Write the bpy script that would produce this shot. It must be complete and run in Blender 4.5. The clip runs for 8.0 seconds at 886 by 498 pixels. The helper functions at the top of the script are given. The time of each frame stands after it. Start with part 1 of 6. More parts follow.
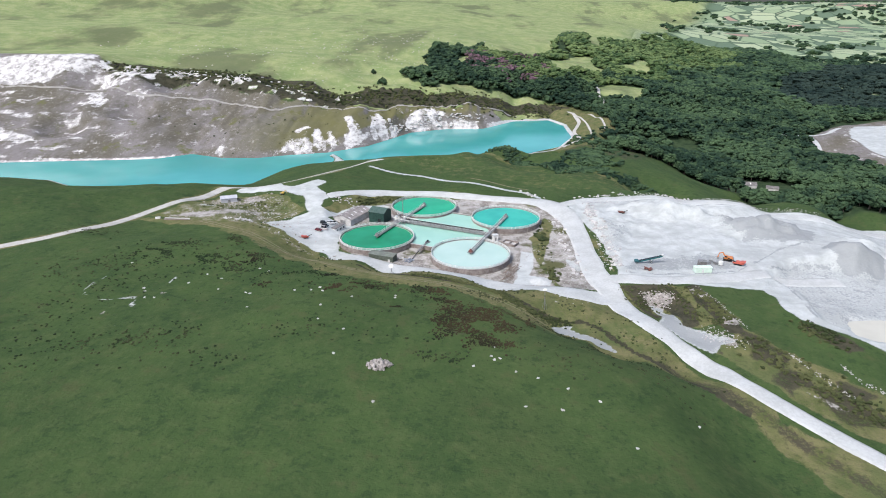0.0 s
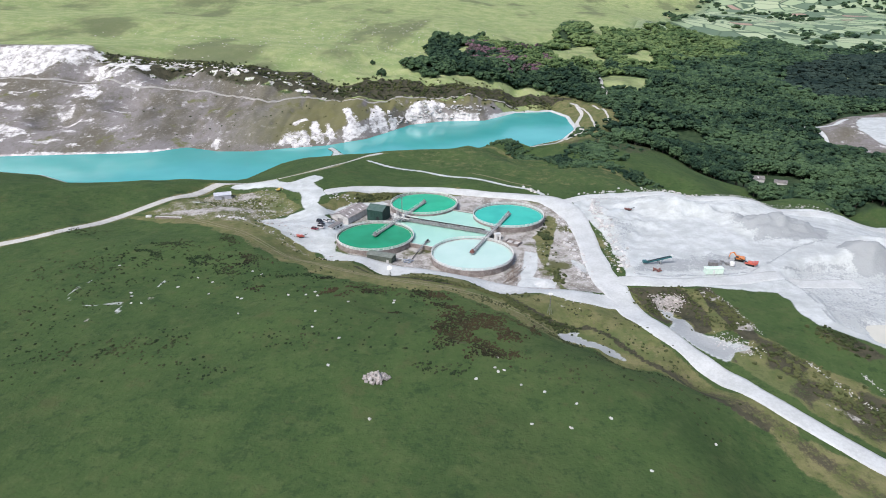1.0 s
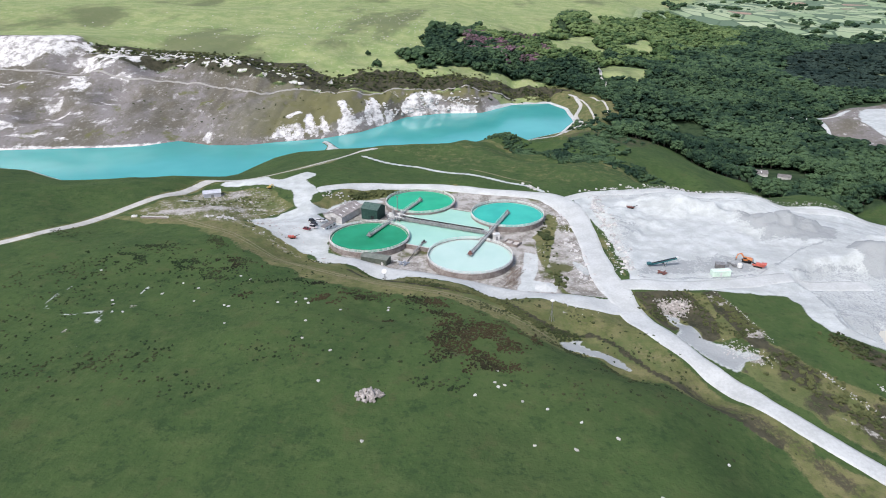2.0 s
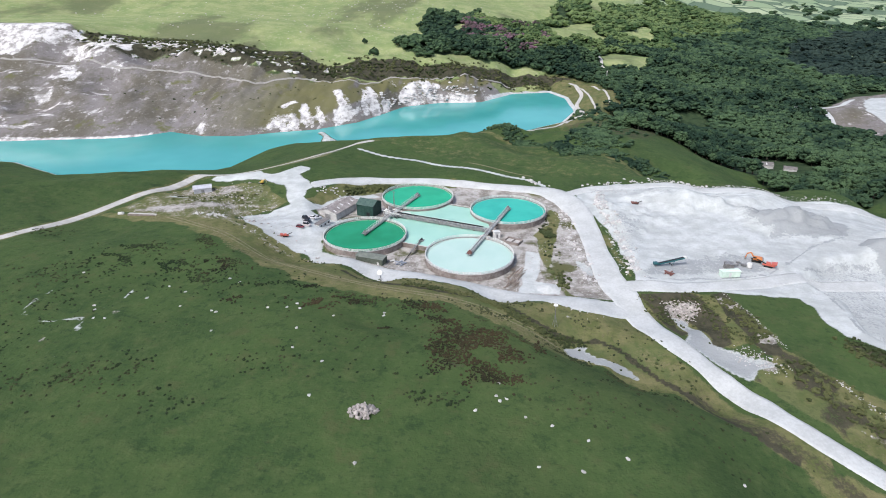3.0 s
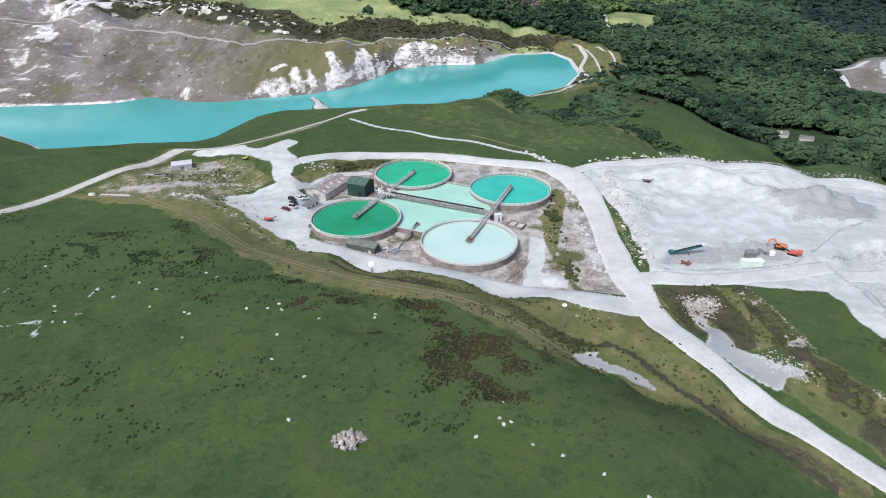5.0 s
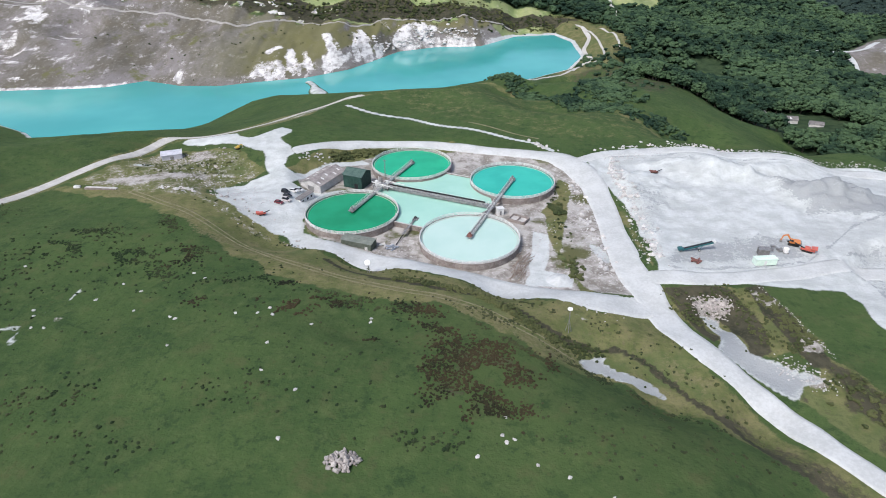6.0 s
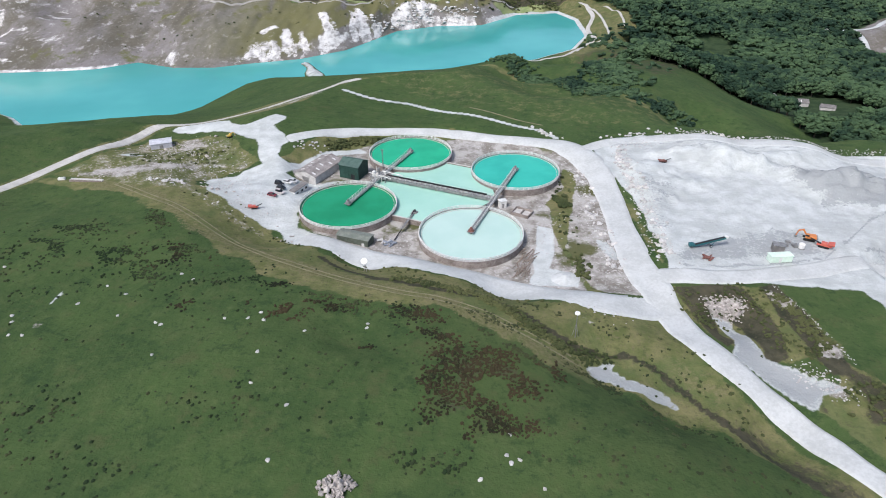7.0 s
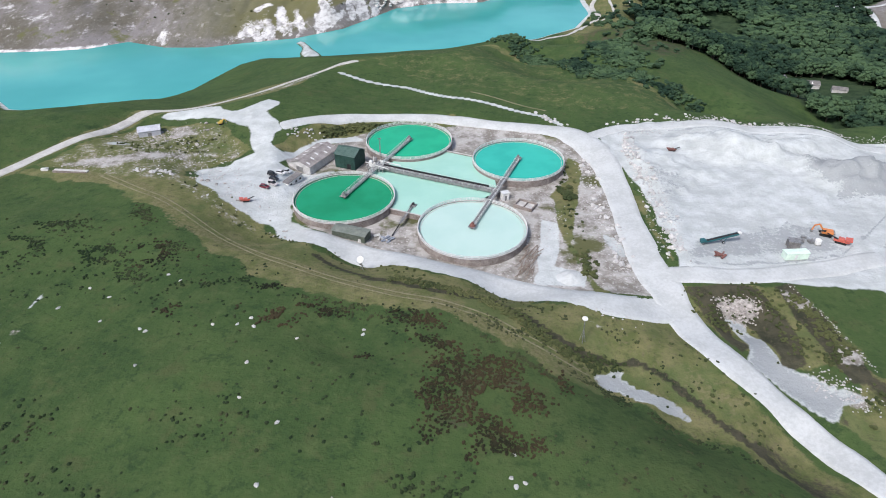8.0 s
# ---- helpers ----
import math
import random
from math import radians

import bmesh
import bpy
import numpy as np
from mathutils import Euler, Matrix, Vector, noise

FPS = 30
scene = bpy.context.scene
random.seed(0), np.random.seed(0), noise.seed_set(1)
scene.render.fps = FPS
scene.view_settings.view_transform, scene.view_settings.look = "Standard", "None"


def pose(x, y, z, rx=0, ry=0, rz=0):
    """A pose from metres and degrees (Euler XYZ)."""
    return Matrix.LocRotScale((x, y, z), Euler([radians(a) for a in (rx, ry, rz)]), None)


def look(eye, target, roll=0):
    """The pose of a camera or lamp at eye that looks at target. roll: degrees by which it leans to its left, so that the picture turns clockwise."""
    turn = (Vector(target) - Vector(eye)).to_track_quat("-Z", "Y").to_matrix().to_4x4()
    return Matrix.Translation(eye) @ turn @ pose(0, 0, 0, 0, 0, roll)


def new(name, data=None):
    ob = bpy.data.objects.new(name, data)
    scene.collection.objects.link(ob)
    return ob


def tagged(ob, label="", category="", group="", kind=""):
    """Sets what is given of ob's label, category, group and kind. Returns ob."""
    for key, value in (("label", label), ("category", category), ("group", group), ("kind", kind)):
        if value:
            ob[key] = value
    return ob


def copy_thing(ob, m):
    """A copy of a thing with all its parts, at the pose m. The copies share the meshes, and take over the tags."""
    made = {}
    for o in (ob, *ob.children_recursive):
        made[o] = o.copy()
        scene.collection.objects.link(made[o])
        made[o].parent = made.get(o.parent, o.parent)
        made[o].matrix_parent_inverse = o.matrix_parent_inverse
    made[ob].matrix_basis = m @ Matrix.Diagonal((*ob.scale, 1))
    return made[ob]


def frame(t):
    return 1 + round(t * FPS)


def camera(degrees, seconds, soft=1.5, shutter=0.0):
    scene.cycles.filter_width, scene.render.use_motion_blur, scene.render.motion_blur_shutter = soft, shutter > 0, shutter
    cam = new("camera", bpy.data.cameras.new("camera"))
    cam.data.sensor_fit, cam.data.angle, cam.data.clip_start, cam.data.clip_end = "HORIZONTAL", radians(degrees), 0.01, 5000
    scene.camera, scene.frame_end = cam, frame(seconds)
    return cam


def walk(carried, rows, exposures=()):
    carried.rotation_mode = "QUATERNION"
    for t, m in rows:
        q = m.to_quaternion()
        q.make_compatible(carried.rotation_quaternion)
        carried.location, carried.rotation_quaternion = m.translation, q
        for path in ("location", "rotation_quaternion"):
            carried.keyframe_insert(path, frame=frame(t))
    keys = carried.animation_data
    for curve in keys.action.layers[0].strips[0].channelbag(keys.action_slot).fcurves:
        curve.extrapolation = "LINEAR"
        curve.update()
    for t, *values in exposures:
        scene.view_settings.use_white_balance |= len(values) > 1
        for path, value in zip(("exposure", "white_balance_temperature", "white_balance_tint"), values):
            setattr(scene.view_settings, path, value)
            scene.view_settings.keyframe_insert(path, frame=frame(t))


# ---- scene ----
cam = camera(71.9, 8.0, soft=1.0)
PATH = [
    (0, (2.417, -294.28, 122.273), (2.314, -292.431, 121.518), 0.1),
    (0.5, (1.974, -287.783, 122.209), (1.87, -285.94, 121.441), 0.0),
    (1, (1.645, -281.652, 122.4), (1.541, -279.815, 121.616), 0.0),
    (1.5, (1.358, -275.263, 122.787), (1.259, -273.433, 121.987), 0.0),
    (3, (0.539, -256.753, 123.173), (0.451, -254.944, 122.324), 0.0),
    (3.5, (0.348, -250.265, 123.293), (0.262, -248.47, 122.414), 0.0),
    (4, (0.104, -244.231, 123.375), (0.02, -242.451, 122.468), 0.0),
    (4.5, (-0.079, -237.824, 123.612), (-0.16, -236.059, 122.675), -0.0),
    (6, (-0.641, -219.22, 123.996), (-0.719, -217.5, 122.978), -0.0),
    (6.5, (-0.85, -212.815, 124.192), (-0.928, -211.112, 123.145), -0.0),
    (7, (-1.213, -206.722, 124.329), (-1.29, -205.038, 123.252), -0.1),
    (7.5, (-1.569, -200.305, 124.486), (-1.645, -198.642, 123.377), -0.0),
    (8, (-1.934, -194.393, 124.49), (-2.008, -192.75, 123.353), -0.1),
]
walk(cam, [(t, look(eye, target, roll)) for t, eye, target, roll in PATH], [(0, 0.34, 6320, 13), (8, 0.27, 6320, 13)])

# ---- world and sun: bright broken overcast ----
SUN_UP, SUN_TURN = radians(52), radians(215)
world = bpy.data.worlds.new("sky")
scene.world = world
world.use_nodes = True
wn = world.node_tree.nodes
sky = wn.new("ShaderNodeTexSky")
sky.sky_type = "NISHITA"
sky.sun_disc = False
sky.sun_elevation, sky.sun_rotation = SUN_UP, SUN_TURN
sky.air_density, sky.dust_density, sky.ozone_density = 1.0, 3.0, 1.0
wn["Background"].inputs["Strength"].default_value = 0.14
world.node_tree.links.new(sky.outputs[0], wn["Background"].inputs[0])
sun_data = bpy.data.lights.new("sun", "SUN")
sun_data.energy, sun_data.angle, sun_data.color = 2.5, radians(12), (1.0, 0.975, 0.94)
sun = new("sun", sun_data)
away = Vector((math.sin(SUN_TURN) * math.cos(SUN_UP), math.cos(SUN_TURN) * math.cos(SUN_UP), math.sin(SUN_UP)))
sun.matrix_world = look(away * 900, (0, 0, 0))

# ---- materials ----
def nodes_of(name, rough=0.8, metal=0.0):
    m = bpy.data.materials.new(name)
    m.use_nodes = True
    b = m.node_tree.nodes["Principled BSDF"]
    b.inputs["Roughness"].default_value, b.inputs["Metallic"].default_value = rough, metal
    b.inputs["Specular IOR Level"].default_value = 0.3
    return m, m.node_tree, b


def node(tree, kind, **values):
    n = tree.nodes.new(kind)
    for key, value in values.items():
        n.inputs[key].default_value = value
    return n


def mixed(tree, fac, a, b, blend="MIX"):
    """A colour mix; fac, a and b are sockets or values."""
    n = tree.nodes.new("ShaderNodeMix")
    n.data_type, n.blend_type = "RGBA", blend
    for socket, value in ((n.inputs[0], fac), (n.inputs[6], a), (n.inputs[7], b)):
        if isinstance(value, bpy.types.NodeSocket):
            tree.links.new(value, socket)
        else:
            socket.default_value = (*value, 1) if isinstance(value, tuple) else value
    return n.outputs[2]


def math_node(tree, op, a, b=0.0, c=0.0):
    n = tree.nodes.new("ShaderNodeMath")
    n.operation = op
    for socket, value in zip(n.inputs, (a, b, c)):
        if isinstance(value, bpy.types.NodeSocket):
            tree.links.new(value, socket)
        else:
            socket.default_value = value
    return n.outputs[0]


def span(tree, value, low, high, to_low=0.0, to_high=1.0):
    n = tree.nodes.new("ShaderNodeMapRange")
    n.interpolation_type = "SMOOTHSTEP"
    tree.links.new(value, n.inputs[0])
    for i, v in enumerate((low, high, to_low, to_high)):
        n.inputs[i + 1].default_value = v
    return n.outputs[0]


def noisy(tree, scale, detail=4.0, rough=0.6, coords=None, kind="ShaderNodeTexNoise"):
    n = tree.nodes.new(kind)
    n.inputs["Scale"].default_value = scale
    if kind == "ShaderNodeTexNoise":
        n.inputs["Detail"].default_value, n.inputs["Roughness"].default_value = detail, rough
    tree.links.new(coords or position(tree), n.inputs["Vector"])
    return n.outputs[0]


def position(tree):
    g = tree.nodes.get("Geometry") or tree.nodes.new("ShaderNodeNewGeometry")
    return g.outputs["Position"]


def object_space(tree):
    g = tree.nodes.get("Texture Coordinate") or tree.nodes.new("ShaderNodeTexCoord")
    return g.outputs["Object"]


def bumped(tree, bsdf, value, strength, distance):
    n = node(tree, "ShaderNodeBump", Strength=strength, Distance=distance)
    tree.links.new(value, n.inputs["Height"])
    tree.links.new(n.outputs[0], bsdf.inputs["Normal"])


def surface(name, dark, light, scale=1.0, rough=0.8, metal=0.0, bump=0.3, depth=0.05, own=False, spread=0.0, fine=8.0):
    """A material with grain at two scales between two colours; own: textured in the object's space; spread: how far alike pieces differ."""
    m, tree, b = nodes_of(name, rough, metal)
    at = object_space(tree) if own else position(tree)
    big, small = noisy(tree, scale, 5, 0.6, at), noisy(tree, scale * fine, 4, 0.7, at)
    value = span(tree, math_node(tree, "ADD", math_node(tree, "MULTIPLY", big, 0.6), math_node(tree, "MULTIPLY", small, 0.4)), 0.36, 0.64)
    colour = mixed(tree, value, dark, light)
    if spread:
        info = tree.nodes.new("ShaderNodeObjectInfo")
        hsv = tree.nodes.new("ShaderNodeHueSaturation")
        tree.links.new(math_node(tree, "MULTIPLY_ADD", info.outputs["Random"], 2 * spread, 1 - spread), hsv.inputs["Value"])
        tree.links.new(colour, hsv.inputs["Color"])
        colour = hsv.outputs[0]
    tree.links.new(colour, b.inputs["Base Color"])
    bumped(tree, b, small, bump, depth)
    return m


def ground_material():
    m, tree, b = nodes_of("turf_clay_and_scree", 0.95)
    b.inputs["Specular IOR Level"].default_value = 0.1
    first, second = tree.nodes.new("ShaderNodeVertexColor"), tree.nodes.new("ShaderNodeVertexColor")
    first.layer_name, second.layer_name = "cover", "cover_far"
    one, two = tree.nodes.new("ShaderNodeSeparateColor"), tree.nodes.new("ShaderNodeSeparateColor")
    tree.links.new(first.outputs[0], one.inputs[0])
    tree.links.new(second.outputs[0], two.inputs[0])
    wide, broad, mid, fine = (noisy(tree, s, 5, 0.62) for s in (0.006, 0.035, 0.16, 0.9))
    speck = noisy(tree, 2.6, 3, 0.7)

    def cover(weight, edge=0.5):
        """A cover's weight, its border broken up by noise."""
        w = math_node(tree, "ADD", weight, math_node(tree, "MULTIPLY", math_node(tree, "SUBTRACT", math_node(tree, "MULTIPLY_ADD", fine, 0.5, math_node(tree, "MULTIPLY", mid, 0.5)), 0.5), edge * 2))
        return span(tree, w, 0.38, 0.62)

    # grazed turf
    turf = mixed(tree, span(tree, broad, 0.35, 0.65), (0.041, 0.073, 0.025), (0.057, 0.094, 0.031))
    turf = mixed(tree, span(tree, mid, 0.45, 0.75), turf, (0.069, 0.099, 0.036))
    turf = mixed(tree, span(tree, speck, 0.55, 0.8), turf, (0.043, 0.068, 0.030))
    turf = mixed(tree, math_node(tree, "MULTIPLY", span(tree, wide, 0.5, 0.7), 0.35), turf, (0.080, 0.100, 0.039))
    clumps = noisy(tree, 0.42, 6, 0.72)
    turf = mixed(tree, math_node(tree, "MULTIPLY", span(tree, clumps, 0.53, 0.67), 0.7), turf, (0.026, 0.050, 0.021))
    turf = mixed(tree, math_node(tree, "MULTIPLY", span(tree, clumps, 0.46, 0.32), 0.5), turf, (0.084, 0.113, 0.042))
    mottle = noisy(tree, 0.11, 7, 0.75)
    turf = mixed(tree, math_node(tree, "MULTIPLY", span(tree, mottle, 0.54, 0.66), 0.6), turf, (0.075, 0.086, 0.036))
    turf = mixed(tree, math_node(tree, "MULTIPLY", span(tree, mottle, 0.46, 0.36), 0.7), turf, (0.028, 0.054, 0.021))
    # rank verge grass
    rank = mixed(tree, span(tree, mid, 0.35, 0.65), (0.098, 0.116, 0.042), (0.172, 0.162, 0.076))
    rank = mixed(tree, span(tree, fine, 0.5, 0.72), rank, (0.14, 0.128, 0.072))
    rank = mixed(tree, math_node(tree, "MULTIPLY", span(tree, clumps, 0.52, 0.66), 0.6), rank, (0.060, 0.074, 0.032))
    rank = mixed(tree, math_node(tree, "MULTIPLY", span(tree, broad, 0.5, 0.62), 0.6), rank, (0.082, 0.114, 0.042))
    # white clay and gravel
    clay = mixed(tree, span(tree, mid, 0.3, 0.7), (0.40, 0.425, 0.415), (0.535, 0.565, 0.555))
    clay = mixed(tree, math_node(tree, "MULTIPLY", span(tree, fine, 0.5, 0.8), 0.25), clay, (0.35, 0.365, 0.36))
    clay = mixed(tree, math_node(tree, "MULTIPLY", span(tree, broad, 0.5, 0.68), 0.3), clay, (0.37, 0.39, 0.385))
    wind = tree.nodes.new("ShaderNodeMapping")
    wind.inputs["Scale"].default_value, wind.inputs["Rotation"].default_value = (0.35, 1.0, 1.0), (0, 0, 0.35)
    tree.links.new(position(tree), wind.inputs[0])
    clay = mixed(tree, math_node(tree, "MULTIPLY", span(tree, noisy(tree, 0.07, 6, 0.65, wind.outputs[0]), 0.5, 0.62), 0.6), clay, (0.36, 0.38, 0.375))
    # grey spoil with weeds
    spoil = mixed(tree, span(tree, mid, 0.38, 0.62), (0.20, 0.185, 0.16), (0.40, 0.385, 0.36))
    spoil = mixed(tree, span(tree, fine, 0.55, 0.7), spoil, (0.52, 0.51, 0.49))
    spoil = mixed(tree, span(tree, broad, 0.56, 0.64), spoil, (0.10, 0.105, 0.048))
    # moor grass: bleached, and paled further to paint sunlight onto the hill
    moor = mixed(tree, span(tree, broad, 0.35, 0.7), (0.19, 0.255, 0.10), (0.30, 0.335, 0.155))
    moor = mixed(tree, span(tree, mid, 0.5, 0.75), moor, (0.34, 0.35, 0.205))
    # broad dark bands put cloud shadow into the grass colour
    cloud_shade_map = tree.nodes.new("ShaderNodeMapping")
    cloud_shade_map.inputs["Scale"].default_value = (1.0, 0.45, 1.0)
    tree.links.new(position(tree), cloud_shade_map.inputs[0])
    drift = noisy(tree, 0.0062, 5, 0.62, cloud_shade_map.outputs[0])
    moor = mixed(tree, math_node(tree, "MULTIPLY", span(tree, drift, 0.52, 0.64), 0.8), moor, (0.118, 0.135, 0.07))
    moor = mixed(tree, math_node(tree, "MULTIPLY", span(tree, clumps, 0.56, 0.68), 0.45), moor, (0.145, 0.17, 0.075))
    # heather and gorse
    heath = mixed(tree, span(tree, mid, 0.35, 0.65), (0.034, 0.038, 0.024), (0.070, 0.066, 0.044))
    heath = mixed(tree, span(tree, fine, 0.5, 0.7), heath, (0.080, 0.070, 0.044))
    # woodland floor and far hedged fields
    wood = mixed(tree, span(tree, mid, 0.35, 0.65), (0.022, 0.042, 0.020), (0.045, 0.070, 0.034))

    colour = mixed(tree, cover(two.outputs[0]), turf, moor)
    colour = mixed(tree, cover(two.outputs[2]), colour, wood)
    colour = mixed(tree, cover(one.outputs[1]), colour, rank)
    colour = mixed(tree, cover(two.outputs[1]), colour, heath)
    spoil_weight = tree.nodes.new("ShaderNodeVertexColor")
    spoil_weight.layer_name = "cover_bare"
    three = tree.nodes.new("ShaderNodeSeparateColor")
    tree.links.new(spoil_weight.outputs[0], three.inputs[0])
    green_weight = spoil_weight.outputs["Alpha"]
    far_weight = tree.nodes.new("ShaderNodeVertexColor")
    far_weight.layer_name = "cover_fields"
    four = tree.nodes.new("ShaderNodeSeparateColor")
    tree.links.new(far_weight.outputs[0], four.inputs[0])
    cells = node(tree, "ShaderNodeTexVoronoi", Scale=0.0125, Randomness=0.95)
    cells.distance = "CHEBYCHEV"
    edges = node(tree, "ShaderNodeTexVoronoi", Scale=0.0125, Randomness=0.95)
    edges.feature = "DISTANCE_TO_EDGE"
    bent = tree.nodes.new("ShaderNodeMapping")
    bent.inputs["Scale"].default_value, bent.inputs["Rotation"].default_value = (1.0, 0.7, 0.0), (0, 0, 0.5)
    tree.links.new(position(tree), bent.inputs[0])
    for n in (cells, edges):
        n.distance = "EUCLIDEAN"
        tree.links.new(bent.outputs[0], n.inputs["Vector"])
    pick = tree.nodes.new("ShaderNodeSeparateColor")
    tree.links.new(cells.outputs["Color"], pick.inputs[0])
    # plot colours paled: distance haze and sunlight are put into the base colour
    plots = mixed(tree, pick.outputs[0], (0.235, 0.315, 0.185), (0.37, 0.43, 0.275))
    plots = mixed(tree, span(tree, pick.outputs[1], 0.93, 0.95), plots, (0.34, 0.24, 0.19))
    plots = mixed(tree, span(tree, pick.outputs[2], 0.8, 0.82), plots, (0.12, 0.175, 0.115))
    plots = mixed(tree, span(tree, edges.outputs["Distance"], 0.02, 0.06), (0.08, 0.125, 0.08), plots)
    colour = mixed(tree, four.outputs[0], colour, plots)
    colour = mixed(tree, cover(one.outputs[2]), colour, spoil)
    # quarried hillside: streaked grey, brown and white
    stretch = tree.nodes.new("ShaderNodeMapping")
    stretch.inputs["Scale"].default_value = (1.0, 0.55, 1.6)
    tree.links.new(position(tree), stretch.inputs[0])
    run, run_fine = noisy(tree, 0.02, 7, 0.68, stretch.outputs[0]), noisy(tree, 0.11, 6, 0.7, stretch.outputs[0])
    face = mixed(tree, span(tree, run, 0.40, 0.60), (0.128, 0.118, 0.092), (0.205, 0.192, 0.186))
    face = mixed(tree, span(tree, run_fine, 0.56, 0.70), face, (0.40, 0.39, 0.38))
    scree = noisy(tree, 0.35, 5, 0.75, stretch.outputs[0])
    face = mixed(tree, math_node(tree, "MULTIPLY", span(tree, scree, 0.56, 0.70), 0.7), face, (0.34, 0.33, 0.325))
    face = mixed(tree, math_node(tree, "MULTIPLY", span(tree, scree, 0.44, 0.34), 0.6), face, (0.085, 0.082, 0.066))
    face = mixed(tree, span(tree, broad, 0.58, 0.68), face, (0.125, 0.128, 0.060))
    face = mixed(tree, math_node(tree, "MULTIPLY", green_weight, 0.9), face, (0.135, 0.132, 0.058))
    colour = mixed(tree, cover(three.outputs[0], 0.4), colour, face)
    chalk = mixed(tree, span(tree, run_fine, 0.36, 0.58), (0.27, 0.26, 0.25), (0.66, 0.65, 0.63))
    colour = mixed(tree, cover(three.outputs[1], 0.9), colour, chalk)
    clay = mixed(tree, math_node(tree, "MULTIPLY", cover(four.outputs[1], 0.8), 0.8), clay, (0.265, 0.282, 0.285))
    colour = mixed(tree, cover(one.outputs[0], 0.35), colour, clay)
    # dry straw-coloured grass along the old track
    brown = mixed(tree, span(tree, fine, 0.4, 0.6), (0.105, 0.108, 0.046), (0.165, 0.150, 0.082))
    colour = mixed(tree, math_node(tree, "MULTIPLY", cover(three.outputs[2], 0.9), 0.75), colour, brown)
    tree.links.new(colour, b.inputs["Base Color"])
    bumped(tree, b, math_node(tree, "ADD", fine, math_node(tree, "MULTIPLY", mid, 2.0)), 0.6, 0.5)
    return m


def water_material(name, shallow, deep, rough=0.12, swirl=0.02):
    """Milky water: colour comes from the clay in it."""
    m, tree, b = nodes_of(name, rough)
    b.inputs["IOR"].default_value = 1.33
    b.inputs["Specular IOR Level"].default_value = 0.5
    drift = noisy(tree, swirl, 4, 0.55)
    tree.links.new(mixed(tree, span(tree, drift, 0.35, 0.65), deep, shallow), b.inputs["Base Color"])
    bumped(tree, b, noisy(tree, 0.7, 3, 0.5), 0.05, 0.1)
    return m


def leaf_material(name, dark, light, spread=0.35):
    m, tree, b = nodes_of(name, 0.9)
    b.inputs["Specular IOR Level"].default_value = 0.15
    g = tree.nodes.get("Geometry") or tree.nodes.new("ShaderNodeNewGeometry")
    info = tree.nodes.new("ShaderNodeObjectInfo")
    tone = math_node(tree, "ADD", math_node(tree, "MULTIPLY", g.outputs["Random Per Island"], 0.25), math_node(tree, "MULTIPLY", info.outputs["Random"], 0.2))
    tone = math_node(tree, "ADD", tone, math_node(tree, "MULTIPLY", span(tree, noisy(tree, 0.011, 3, 0.6), 0.38, 0.62), 0.45))
    tone = math_node(tree, "ADD", tone, math_node(tree, "MULTIPLY", span(tree, noisy(tree, 0.07, 2, 0.5), 0.38, 0.62), 0.4))
    tree.links.new(mixed(tree, span(tree, tone, 0.2, 1.05), dark, light), b.inputs["Base Color"])
    bumped(tree, b, noisy(tree, 1.1, 3, 0.7), 0.6, 0.5)
    return m


GROUND = ground_material()
ROAD = surface("rolled_clay_gravel", (0.41, 0.425, 0.415), (0.51, 0.53, 0.52), 0.12, 0.95, 0, 0.35, 0.06)
TRACK = surface("pale_track_gravel", (0.38, 0.37, 0.34), (0.52, 0.51, 0.48), 0.2, 0.95, 0, 0.35, 0.06)
LAKE_WATER = water_material("turquoise_clay_water", (0.085, 0.40, 0.375), (0.050, 0.32, 0.305), 0.10, 0.006)
WATER_GREEN = water_material("deep_green_clay_water", (0.014, 0.27, 0.125), (0.010, 0.215, 0.095), 0.22, 0.05)
WATER_TEAL = water_material("teal_clay_water", (0.040, 0.44, 0.345), (0.030, 0.38, 0.30), 0.22, 0.05)
WATER_EMERALD = water_material("emerald_clay_water", (0.018, 0.39, 0.205), (0.013, 0.33, 0.17), 0.22, 0.05)
WATER_MILK = water_material("milky_clay_water", (0.45, 0.61, 0.55), (0.41, 0.58, 0.52), 0.25, 0.05)
WATER_POND = water_material("pale_mint_clay_water", (0.36, 0.60, 0.50), (0.31, 0.55, 0.45), 0.22, 0.04)
CONCRETE = surface("stained_concrete", (0.15, 0.125, 0.11), (0.30, 0.265, 0.24), 0.4, 0.9, 0, 0.3, 0.03)
PALE_CONCRETE = surface("pale_concrete", (0.38, 0.37, 0.35), (0.54, 0.53, 0.50), 0.5, 0.9, 0, 0.2, 0.02)
RAIL = surface("galvanised_rail", (0.56, 0.57, 0.55), (0.72, 0.73, 0.70), 1.2, 0.55, 0.1, 0.1, 0.01)
STEEL = surface("grey_steelwork", (0.17, 0.17, 0.17), (0.33, 0.33, 0.32), 0.8, 0.6, 0.4, 0.15, 0.01)
DARK = surface("black_rubber_belt", (0.012, 0.012, 0.013), (0.03, 0.03, 0.03), 1.0, 0.8)
RUST = surface("rusty_gear_housing", (0.13, 0.06, 0.05), (0.24, 0.11, 0.09), 2.0, 0.85)
ROCK = surface("pale_granite", (0.22, 0.20, 0.185), (0.46, 0.43, 0.40), 0.9, 0.95, 0, 0.6, 0.15, False, 0.25)
WHITE_ROCK = surface("bleached_clay_rock", (0.36, 0.35, 0.335), (0.62, 0.61, 0.59), 0.5, 0.95, 0, 0.7, 0.3, False, 0.15)
